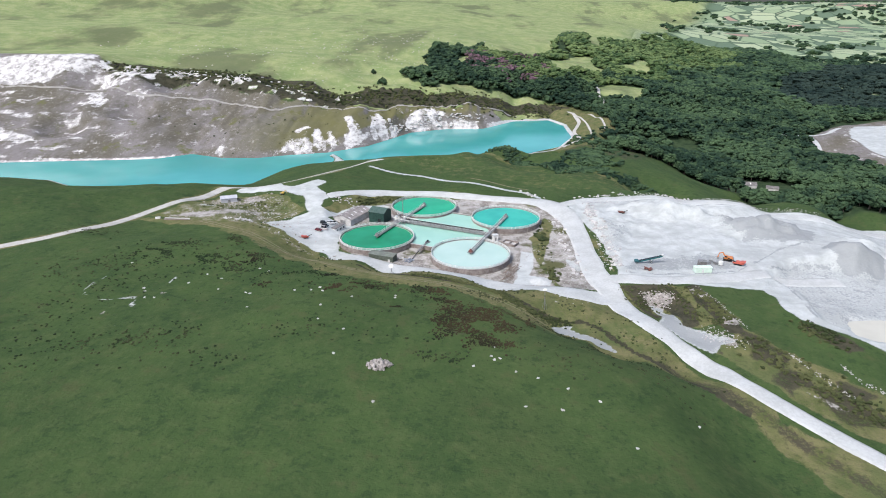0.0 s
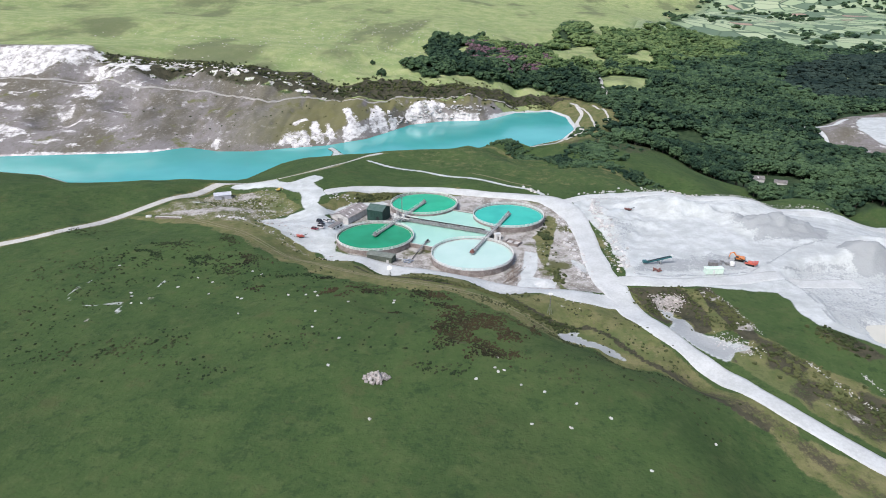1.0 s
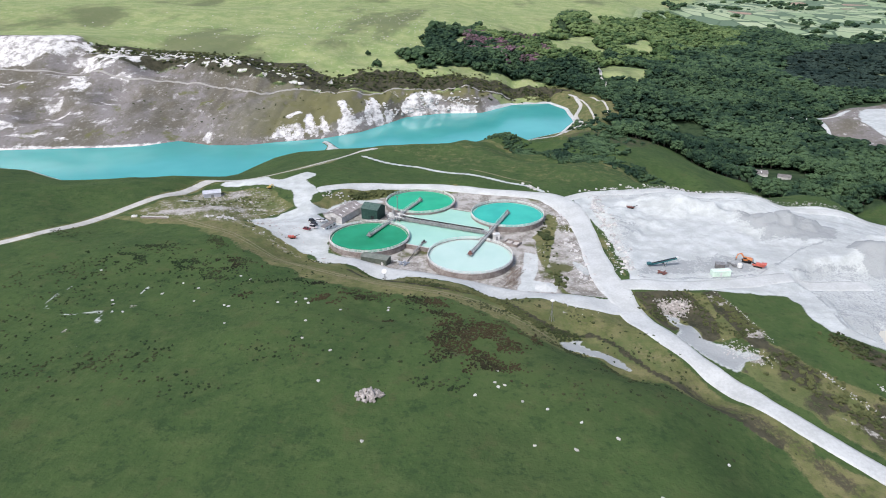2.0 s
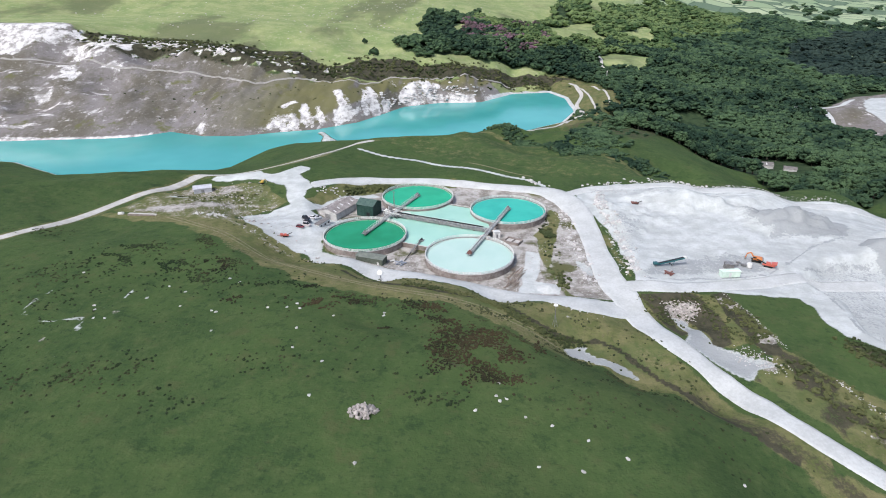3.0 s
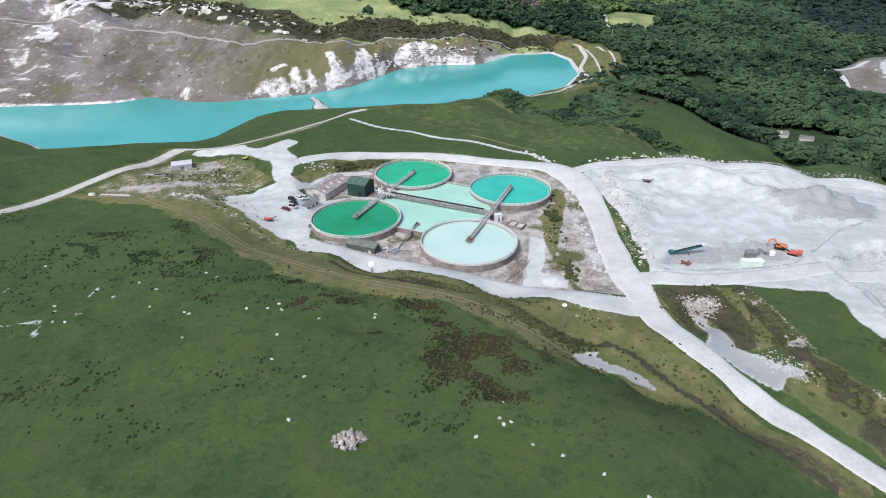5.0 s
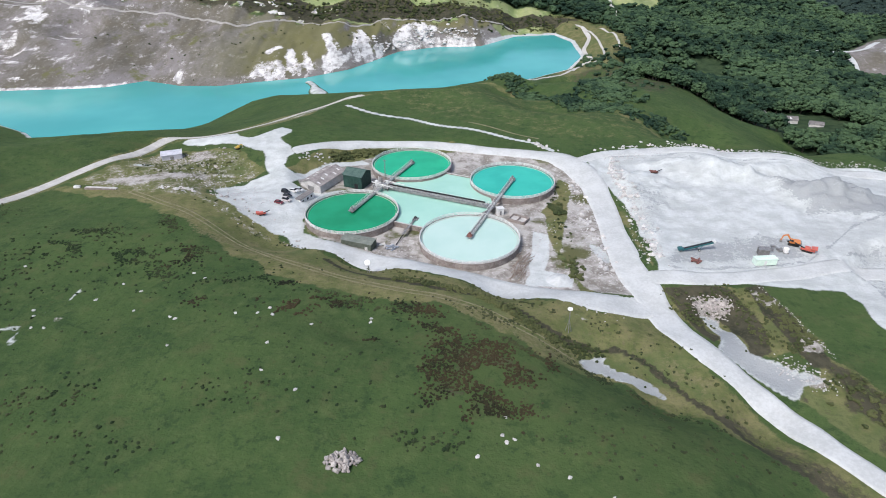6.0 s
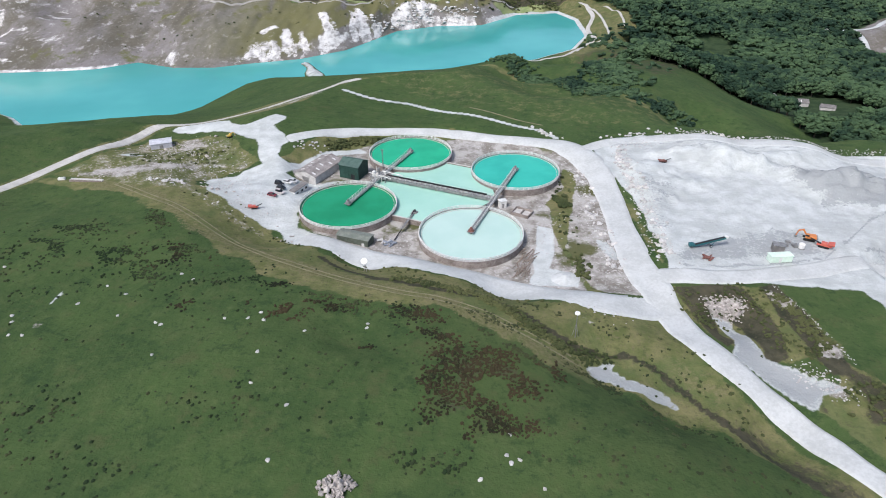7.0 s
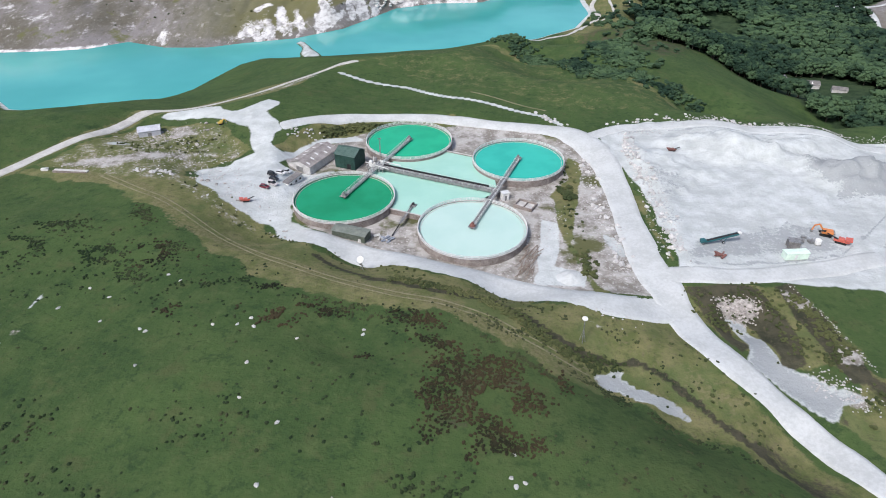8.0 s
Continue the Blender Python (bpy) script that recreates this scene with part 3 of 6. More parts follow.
def soft(line, x, y, edge):
    ragged = np.clip(edge / 3, 0.3, 3)
    (x0, y0), (x1, y1), rim = np.min(line, 0), np.max(line, 0), edge + 3 * ragged
    near = (x > x0 - rim) & (x < x1 + rim) & (y > y0 - rim) & (y < y1 + rim)
    out = np.zeros(np.shape(x))
    u, v = x[near], y[near]
    out[near] = step(edge, -edge, away_from(line, u, v, True) + ragged * (1.6 * ripple(u, v, 11, 20) + 1.0 * ripple(u, v, 4.3, 21)))
    return out


def build_ground():
    xs = spaced(-300, 235, 1.7, -3600, 4200, 1.03)
    ys = spaced(-150, 240, 1.7, -2500, 4850, 1.013)
    x, y = np.meshgrid(xs, ys)
    z = height(x, y)
    bed = road_bed(x, y)
    z = z - 0.22 * bed
    me = bpy.data.meshes.new("ground")
    rows, cols = x.shape
    me.vertices.add(rows * cols)
    me.vertices.foreach_set("co", np.stack([x, y, z], -1).astype(np.float32).ravel())
    n = np.arange(rows * cols).reshape(rows, cols)
    quads = np.stack([n[:-1, :-1], n[:-1, 1:], n[1:, 1:], n[1:, :-1]], -1).reshape(-1, 4)
    me.loops.add(quads.size)
    me.loops.foreach_set("vertex_index", quads.ravel().astype(np.int32))
    me.polygons.add(len(quads))
    me.polygons.foreach_set("loop_start", np.arange(0, quads.size, 4, dtype=np.int32))
    me.polygons.foreach_set("use_smooth", np.ones(len(quads), bool))
    me.update()
    shore = away_from(SHORE_NORTH + SHORE_SOUTH, x, y, True)
    slope = np.hypot(*np.gradient(z, ys, xs))
    clay = np.maximum.reduce([soft(YARD, x, y, 3), soft(PIT, x, y, 3), soft([(27, 12), (33, 9), (33, -11), (30, -19), (40, -23), (39, -32), (21, -30), (24.5, -12)], x, y, 1.5) * 0.85, soft([(50, 2), (54, 0), (58, -12), (54, -14), (50, -6)], x, y, 1.5) * 0.7,
                              0.85 * soft(BARE_SOUTH, x, y, 1.0), 0.8 * soft(BARE_EAST, x, y, 1.5), step(2.0, 0.8, away_from(FIELD_PATH, x, y))])
    clay = clay * (1 - soft(STRIP, x, y, 0.8))
    clay = np.maximum(clay, step(7, 2, shore) * step(-10, 40, x) * 0.85)
    clay = np.maximum(clay, 0.62 * step(5, 1.5, shore + 1.5 * ripple(x, y, 9, 50)) * step(-205, -240, x) * step(290, 270, y))
    clay = np.maximum(clay, step(2, -8, away_from(FAR_QUARRY, x, y, True)))
    clay = np.maximum(clay, 0.6 * step(6, 2, away_from([(-157, 366), (-150, 355), (-139, 328)], x, y) - 4 * step(352, 332, y)))
    clay = np.maximum(clay, 0.62 * soft([(-171, 58), (-161, 57), (-157, 62), (-166, 66)], x, y, 2))
    # trodden scars on the pasture
    for line in (SCAR, [SCAR[-1], (-132, -87)], [(-128, -58), (-128, -63)], [(-218, -40), (-214, -31)]):
        clay = np.maximum(clay, 0.56 * step(1.7, 0.2, away_from(line, x, y) + 0.9 * ripple(x, y, 4, 24)))
    olive = soft([(44, 73), (50.6, 61), (46.8, 35), (41.9, 16), (40.5, 10), (38.5, -4), (39, -15), (43, -30), (47, -36.5), (41, -35), (39, -22), (34.5, -4), (34, 12), (33.8, 32), (40.8, 45)], x, y, 2)
    west_bank = soft([(-94, 62), (-76, 91), (-46, 105), (-10, 108), (-6, 101), (-45, 97), (-62, 84), (-80, 62)], x, y, 2)
    rank = np.maximum.reduce([soft(VERGE, x, y, 5), soft(SCRUB, x, y, 4), soft(STRIP, x, y, 1.5) * 0.6, soft([(70, -31), (104, -28), (106, -62), (98, -66), (86, -62), (76, -52), (71, -40)], x, y, 2), 0.5 * soft([(99, -28), (112, -28), (118, -66), (104, -67)], x, y, 3), soft(ROUGH, x, y, 4), olive, west_bank])
    rank = np.maximum(rank, 0.8 * step(70, 10, np.abs(shore - 20)) * step(40, 120, x))
    rank = np.maximum(rank, 0.6 * step(9, 2, away_from([(-20, 296), (40, 262), (70, 216), (100, 170), (130, 140)], x, y)))
    rank = np.maximum(rank, step(8, 3, away_from(NORTH_WEST, x, y)) * 0.55)
    rank = np.maximum(rank, 0.42 * soft([(-70, 185), (-40, 160), (40, 116), (110, 112), (125, 150), (70, 215), (-20, 300), (-80, 250)], x, y, 10))
    bare = np.maximum(soft(ROUGH, x, y, 4) * 0.43, soft(PLANT, x, y, 2) * (1 - 0.85 * olive) * (1 - 0.8 * west_bank))
    for patch in ([(100, -28), (106, -30), (112, -38), (108, -42), (102, -38)], [(110, -56), (115, -60), (113, -65), (107, -63)], [(121, -103), (128, -105), (138, -113), (128, -111)],
                  [(80, -34), (93, -35), (91, -41), (82, -42)], [(99, -69), (107, -75), (110, -80), (103, -80)], [(34, -52), (40, -53), (45, -57), (38, -56)]):
        bare = np.maximum(bare, 0.66 * soft(patch, x, y, 2))
    for patch in ([(-170, 79), (-160, 70), (-151, 77), (-158, 86), (-167, 87)], [(-178, 39), (-152, 50), (-130, 56), (-126, 49), (-153, 33), (-178, 32)], [(-152, 88), (-141, 86), (-131, 72), (-144, 67)], [(-116, 60), (-108, 62), (-107, 56), (-113, 54)]):
        bare = np.maximum(bare, 0.62 * soft(patch, x, y, 4))
    for spot in ((-140, -94), (-130, -103), (-131, -70), (-126, -74), (-161, -76), (-146, -85)):
        bare = np.maximum(bare, 0.6 * step(2.6, 0.6, np.hypot(x - spot[0], 0.8 * (y - spot[1])) + 1.2 * ripple(x, y, 3, 49)))
    rank = np.maximum(rank, soft([(-167, 100), (-151, 101), (-136, 107), (-117, 107), (-97, 130), (-94, 160), (-121, 152), (-148, 128)], x, y, 2.5))
    bare = np.maximum(bare, 0.5 * step(6, 2, away_from([(-120, 122), (-104, 134), (-94, 158)], x, y)))
    face = np.maximum(soft(WORKED_FACE, x, y, 14), soft(QUARRY_FLOOR, x, y, 10))
    streak = step(-0.5, 0.1, ripple(x + 0.4 * y, y * 0.14, 6, 16) + 0.5 * ripple(x, y * 0.3, 3, 17))
    crumbly = step(-0.35, 0.25, ripple(x, y * 1.6, 15, 37) + 0.5 * ripple(x, y, 5, 38))
    white = face * step(8, 2, shore) * step(-300, -350, x) * 0.7
    white = np.maximum(white, 0.6 * step(6, 0, np.abs(away_from(FAR_QUARRY, x, y, True) - 1)))
    bands = step(0.15, 0.55, ripple(x * 0.45, y * 1.3, 12, 47) + 0.45 * ripple(x, y, 5, 48))
    white = np.maximum(white, face * 0.6 * bands * step(-330, -450, x))
    # gullies washed white down to the water
    for patch in ([(-194, 430), (-185, 436), (-180, 402), (-184, 386), (-190, 373), (-198, 371), (-190, 398)], [(-214, 419), (-202, 437), (-198, 431), (-208, 417)], [(-171, 417), (-159, 409), (-151, 402), (-159, 392), (-167, 399)],
                  [(-171, 480), (-162, 470), (-138, 440), (-135, 426), (-129, 450), (-124, 440), (-134, 414), (-142, 407), (-150, 417)], [(-134, 484), (-123, 482), (-111, 472), (-103, 489), (-95, 487), (-106, 457), (-123, 429), (-128, 442)],
                  [(-131, 494), (-124, 497), (-110, 481), (-115, 474)], [(-288, 359), (-290, 382), (-286, 392), (-274, 360), (-275, 350)], [(-220, 372), (-212, 388), (-205, 374)]):
        white = np.maximum(white, (0.4 + 0.5 * streak) * soft(patch, x, y, 3))
    white = np.maximum(white, face * 0.6 * step(0.5, 0.85, streak) * step(62, 24, shore) * step(-250, -200, x) * step(-70, -110, x) * step(-0.35, 0.2, ripple(x, y, 26, 43)))
    white = np.maximum(white, 0.9 * soft([(-93, 500), (-86, 526), (-74, 540), (-63, 547), (-32, 544), (-47, 538), (-58, 528), (-32, 536), (0, 538), (6, 528), (-54, 516), (-82, 500)], x, y, 3) * (0.55 + 0.45 * streak))
    white = np.maximum(white, 0.75 * soft([(10, 537), (47, 588), (56, 590), (22, 540)], x, y, 4))
    # the bleached head of the face and its broken rim
    cliff = soft([(-900, 525), (-641, 529), (-594, 545), (-560, 568), (-535, 562), (-518, 550), (-517, 516), (-519, 499), (-568, 482), (-611, 479), (-900, 478)], x, y, 5)
    white = np.maximum(white, cliff * (0.62 + 0.33 * crumbly) * (1 - 0.7 * soft([(-552, 482), (-549, 500), (-526, 518), (-518, 513), (-516, 496)], x, y, 4)))
    for patch in ([(-605, 470), (-560, 469), (-533, 460), (-511, 434), (-542, 437), (-563, 437), (-588, 443), (-700, 450), (-700, 470)], [(-485, 466), (-460, 466), (-457, 438), (-472, 434), (-487, 455)], [(-402, 512), (-388, 520), (-374, 490), (-388, 484)],
                  [(-518, 539), (-505, 552), (-483, 545), (-449, 490), (-462, 477), (-506, 501)], [(-560, 384), (-500, 369), (-481, 354), (-492, 335), (-560, 334)]):
        white = np.maximum(white, 0.68 * soft(patch, x, y, 6) * crumbly)
    for patch in ([(-473, 522), (-488, 564), (-475, 574), (-448, 530), (-450, 512)], [(-443, 519), (-436, 534), (-425, 521), (-434, 509)], [(-446, 566), (-438, 572), (-424, 540), (-432, 540)], [(-426, 572), (-416, 580), (-404, 552), (-414, 548)],
                  [(-336, 530), (-336, 556), (-324, 566), (-304, 528), (-308, 516)]):
        white = np.maximum(white, 0.95 * soft(patch, x, y, 3))
    specks = step(0.42, 0.6, ripple(x, y * 1.3, 9, 26) + 0.5 * ripple(x, y, 4, 27))
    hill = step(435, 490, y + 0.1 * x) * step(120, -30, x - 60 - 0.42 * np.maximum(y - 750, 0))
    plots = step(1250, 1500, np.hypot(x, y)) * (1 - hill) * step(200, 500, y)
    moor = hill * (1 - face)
    # meadows take the moor colour too, its paleness standing in for sunlight
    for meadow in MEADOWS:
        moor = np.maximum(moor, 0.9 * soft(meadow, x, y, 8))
    belt = soft([(-502, 495), (-432, 494), (-392, 534), (-326, 505), (-293, 497), (-246, 487), (-207, 500), (-147, 500), (-93, 542), (-33, 557), (14, 570), (60, 606), (150, 636),
                 (110, 650), (49, 645), (6, 612), (-51, 592), (-98, 589), (-144, 572), (-167, 560), (-189, 552), (-223, 571), (-272, 575), (-307, 563), (-347, 564), (-419, 597), (-471, 587), (-500, 554), (-516, 545)], x, y, 8)
    white = np.maximum(white, 0.8 * belt * specks * step(-120, -180, x))
    belt = belt * (1 - step(0.3, 0.7, white))
    heath = np.maximum(belt, 0.5 * soft([(130, 215), (60, 320), (110, 390), (200, 330), (150, 240)], x, y, 14))
    heath = np.maximum(heath, 0.9 * soft(HEATH_BED, x, y, 2))
    heath = np.maximum(heath, 0.85 * soft(BROWN_BED, x, y, 2))
    heath = np.maximum(heath, 0.75 * soft([(138, -60), (141, -56), (153, -66), (160, -76), (150, -80), (143, -72)], x, y, 2.5))
    heath = np.maximum(heath, 0.62 * soft([(110, -72), (122, -76), (126, -84), (118, -95), (109, -86)], x, y, 3))
    heath = np.maximum(heath, 0.6 * soft(SCRUB, x, y, 3) * step(-0.1, 0.3, ripple(x, y, 9, 8)))
    heath = np.maximum(heath, 0.52 * step(5.5, 2, away_from([(76, -92), (90, -107), (104, -120), (117, -138), (130, -156)], x, y)))
    heath = np.maximum(heath, 0.75 * step(2.6, 0.8, away_from([(-54, -23), (-32, -40), (-13, -45), (7, -47), (24, -62), (32, -66), (44, -67), (48, -66), (57, -72.5), (63, -78), (67, -85), (72, -93), (84, -108), (96, -119)], x, y) + 0.6 * ripple(x, y, 3, 35)))
    heath = np.maximum(heath, 0.42 * step(3, 1, away_from([(-120, 7), (-81, -22), (-51, -40), (-23, -50), (5, -57), (20, -72)], x, y) + 1.5 * ripple(x, y, 5, 36)))
    heath = np.maximum(heath, 0.44 * soft(THICKET, x, y, 2.5) * (1 - soft(RING_HOLE, x, y, 1.0)))
    wood = woodland(x, y)
    track_line = [(-160, 26), (-130, 14), (-108, -9), (-83, -22), (-50, -39), (-23, -48.5), (-6, -54), (10, -65), (24, -73), (33, -75)]
    thick = 0.62 * step(6, 1.5, away_from(track_line, x, y) + 1.2 * ripple(x, y, 9, 41))
    thick = np.maximum(thick, 0.5 * soft([(58, -66), (64, -64), (72, -72), (80, -80), (70, -84), (62, -76)], x, y, 4))
    zero = np.zeros_like(x)
    grey = soft(SCARP, x, y, 7) * 0.72
    grey = np.maximum(grey, soft([(192, 30), (200, 34), (222, 22), (216, 8), (196, 8)], x, y, 3))
    grey = np.maximum(grey, soft([(76, -16), (112, -12), (136, -6), (134, 10), (112, 8), (80, -4)], x, y, 5) * 0.6)
    grey = np.maximum(grey, soft(BASIN, x, y, 3) * 0.45)
    grey = np.maximum(grey, soft(BARE_EAST, x, y, 3) * 0.7)
    grey = np.maximum(grey, soft([(72, 50), (84, 54), (98, 46), (88, 34), (80, 10), (73, 0)], x, y, 5) * 0.45)
    for line in ([(150, -2), (172, 9), (196, 13)], [(147, -8), (153, -24), (150, -54)], [(78, -19), (110, -15), (134, -8), (150, 6), (168, 24), (190, 36)],
                 [(72, 90), (100, 93), (122, 96), (150, 91), (200, 86)]):
        grey = np.maximum(grey, 0.62 * step(1.5, 0.3, away_from(line, x, y) + 0.5 * ripple(x, y, 6, 34)))
    grey = grey * soft(PIT, x, y, 2) + soft(BARE_EAST, x, y, 3) * 0.7 + soft(BARE_SOUTH, x, y, 3) * 0.8
    grassy = step(-300, -180, x + 40 * ripple(x, y, 60, 12)) * step(330, 260, x) * step(0.9, 0.5, slope) * step(0, 14, shore - 4)
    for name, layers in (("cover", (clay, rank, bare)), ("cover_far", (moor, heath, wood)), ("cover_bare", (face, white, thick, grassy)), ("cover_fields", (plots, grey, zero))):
        layer = me.color_attributes.new(name, "FLOAT_COLOR", "POINT")
        layer.data.foreach_set("color", np.stack([*layers, zero + 1][:4], -1).astype(np.float32).ravel())
    me.materials.append(GROUND)
    return tagged(new("ground", me), "rolling green pasture, white clay workings and pale moorland hill", "ground", kind="structure")


WOODS = [(112, 300), (140, 292), (178, 284), (200, 264), (214, 240), (226, 190), (240, 150), (246, 112), (300, 104), (400, 60), (1000, -100), (1500, 500), (1400, 1150), (1156, 1574), (1088, 1700),
         (947, 1700), (900, 1880), (700, 1820), (560, 1700), (446, 1533), (379, 1432), (325, 1387), (284, 1210), (268, 1150), (245, 1190), (285, 1480), (212, 1358), (172, 1150), (130, 990), (100, 865), (57, 889),
         (26, 920), (5, 968), (-17, 926), (-39, 943), (-65, 927), (-82, 861), (-91, 812), (-86, 779), (-73, 741), (-86, 690), (-112, 660), (-85, 620), (-59, 606), (-44, 630), (-11, 648), (22, 637), (49, 668), (84, 671), (117, 655), (140, 637), (168, 600), (165, 560), (160, 460), (150, 360)]
MEADOWS = ([(213, 822), (235, 854), (296, 813), (260, 719), (248, 725), (228, 743), (203, 745)], [(132, 904), (160, 1000), (184, 1060), (233, 1079), (247, 1055), (228, 957), (246, 946), (226, 905), (187, 920), (161, 875), (143, 861)],
           [(275, 1011), (332, 1089), (398, 1285), (363, 1065), (368, 1044), (318, 1021), (290, 999)], [(184, 721), (203, 726), (231, 708), (246, 662), (224, 690)], [(-38, 850), (-16, 876), (25, 826), (-5, 801), (-29, 794)])
GLADES = ([(646, 1149), (671, 1164), (684, 1114), (639, 1086)], [(205, 468), (223, 466), (252, 469), (265, 427), (248, 435), (215, 450)])
QUARRY_FLOOR = [(482, 616), (470, 570), (464, 530), (474, 480), (490, 410), (620, 350), (860, 420), (830, 710), (620, 700), (555, 675), (505, 640)]
CLEARINGS = MEADOWS + GLADES + (QUARRY_FLOOR,)


def woodland(x, y):
    w = soft(WOODS, x, y, 12)
    for hole in CLEARINGS:
        w = w * (1 - soft(hole, x, y, 6))
    return w


def ribbon(name, line, half, material, label, category, lift=0.06, seed=1, kind="structure"):
    """A road laid along a line, with ragged edges and a slight crown."""
    pts = [Vector((*p, 0)) for p in line]
    halves = half if isinstance(half, list) else [half] * len(pts)
    smooth, wide = [], []
    for i in range(len(pts) - 1):
        a, b, c, d = pts[max(i - 1, 0)], pts[i], pts[i + 1], pts[min(i + 2, len(pts) - 1)]
        count = max(2, int((c - b).length / 2.2))
        for k in range(count):
            s = k / count
            wide.append(halves[i] * (1 - s) + halves[i + 1] * s)
            smooth.append(0.5 * (2 * b + (c - a) * s + (2 * a - 5 * b + 4 * c - d) * s * s + (3 * b - a - 3 * c + d) * s ** 3))
    smooth.append(pts[-1])
    wide.append(halves[-1])
    bm = bmesh.new()
    across = [-1.09, -1.0, -0.7, -0.35, 0.0, 0.35, 0.7, 1.0, 1.09]
    spots = []
    for i, p in enumerate(smooth):
        way = (smooth[min(i + 1, len(smooth) - 1)] - smooth[max(i - 1, 0)]).normalized()
        side = Vector((way.y, -way.x, 0))
        spots.append([(p + side * wide[i] * a * (1 + abs(a) * (0.09 * noise.noise((p.x * 0.09, p.y * 0.09, seed + a)) + 0.03 * noise.noise((p.x * 0.6, p.y * 0.6, seed + a)))))[:2] for a in across])
    spots = np.array(spots)
    tops = height(spots[..., 0], spots[..., 1])
    tops = 0.8 * tops + 0.2 * tops[:, 1:-1].mean(1, keepdims=True)
    sink = [0.5 if i in (0, len(smooth) - 1) else 0.2 if i in (1, len(smooth) - 2) else 0.0 for i in range(len(smooth))]
    rows = [[bm.verts.new((x, y, z + lift - low - (0.7 if abs(a) > 1.05 else 0) + 0.1 * (1 - a * a))) for (x, y), z, a in zip(row, top, across)] for row, top, low in zip(spots, tops, sink)]
    for a, b in zip(rows, rows[1:]):
        for k in range(len(across) - 1):
            bm.faces.new((a[k], a[k + 1], b[k + 1], b[k]))
    bmesh.ops.recalc_face_normals(bm, faces=bm.faces)
    return tagged(part(name, bm, material, None, label, True), label, category, kind=kind)


ground = build_ground()
lake = tagged(part("lake_water", sheet(SHORE_NORTH + SHORE_SOUTH, LAKE), LAKE_WATER), "milky turquoise water filling an old clay pit", "lake", kind="structure")
ribbon("haul_road", HAUL, HAUL_HALF, ROAD, "wide white clay haul road with ragged edges", "road", 0.20, 1)
ribbon("plant_road", FRONT, FRONT_HALF, ROAD, "white clay road in front of the tanks", "road", 0.12, 2)
ribbon("hill_track", NORTH_WEST, 2.6, TRACK, "pale gravel track over the green hill", "road", 0.06, 3)
ribbon("pit_road", PIT_ROAD, 4.0, ROAD, "white clay road into the open pit", "road", 0.03, 5)
POND_WATER = water_material("cream_clay_slurry", (0.56, 0.55, 0.47), (0.50, 0.49, 0.42), 0.3, 0.05)
tagged(part("pit_pond", sheet([(x + (x - 178) * 0.15, y + (y + 54) * 0.15) for x, y in CREAM_POND], z_at(178, -54) + 1.7), POND_WATER), "pale cream clay slurry pond in the pit floor", "pond", kind="structure")

# ---- settling tanks ----
TANK_R = 20.7
TANKS = {"white": (0.4, 0.0), "east": (20.9, 58.0), "green": (-52.0, 21.0), "north": (-30.4, 76.8)}
WATERS = {"white": (WATER_MILK, "milk-white"), "east": (WATER_TEAL, "teal"), "green": (WATER_GREEN, "deep green"), "north": (WATER_EMERALD, "emerald green")}


def tank(at, water, colour):
    x, y = at
    t = empty("settling_tank", x, y, 0)
    part("wall", ringed(TANK_R - 0.35, TANK_R, -3.6, 0.0), CONCRETE, t, "stained concrete ring wall")
    part("rim", ringed(TANK_R - 0.45, TANK_R + 0.12, 0.0, 0.22), PALE_CONCRETE, t, "pale concrete coping")
    part("launder", ringed(TANK_R - 1.25, TANK_R - 1.1, -0.9, -0.12), PALE_CONCRETE, t, "overflow weir ring")
    part("water", disc(TANK_R - 0.36, -0.3), water, t, colour + " clay water")
    for z in (0.75, 1.25):
        part("rail", ringed(TANK_R - 0.22, TANK_R - 0.06, z - 0.09, z + 0.09), RAIL, t)
    bm = bmesh.new()
    box(bm, -0.11, 0.11, -0.11, 0.11, 0.2, 1.36)
    first = part("post", bm, RAIL, t)
    count = 52
    for i in range(count):
        a = 2 * math.pi * i / count
        ob = first if i == 0 else new("post", first.data)
        ob.parent = t
        ob.matrix_local = pose((TANK_R - 0.14) * math.cos(a), (TANK_R - 0.14) * math.sin(a), 0, 0, 0, math.degrees(a))
    return tagged(t, f"round concrete settling tank with railing and {colour} water", "tank", "settling tanks")


for key, at in TANKS.items():
    tank(at, *WATERS[key])


def middle(a, b):
    return ((a[0] + b[0]) / 2, (a[1] + b[1]) / 2)


def handrail(parent, length, y, z0, tall=1.1, gap=2.5, x0=0.0):
    """A railing along local x: top and knee rail, and each upright."""
    part("handrail", boxes((x0, x0 + length, y - 0.04, y + 0.04, z0 + tall - 0.08, z0 + tall)), RAIL, parent)
    part("knee_rail", boxes((x0, x0 + length, y - 0.03, y + 0.03, z0 + tall * 0.5 - 0.03, z0 + tall * 0.5 + 0.03)), RAIL, parent)
    count = max(1, int(round(length / gap)))
    first = None
    for i in range(count + 1):
        if first is None:
            first = part("upright", boxes((-0.04, 0.04, -0.04, 0.04, 0, tall)), RAIL, parent)
            ob = first
        else:
            ob = new("upright", first.data)
            ob.parent = parent
        ob.matrix_local = pose(x0 + length * i / count, y, z0)


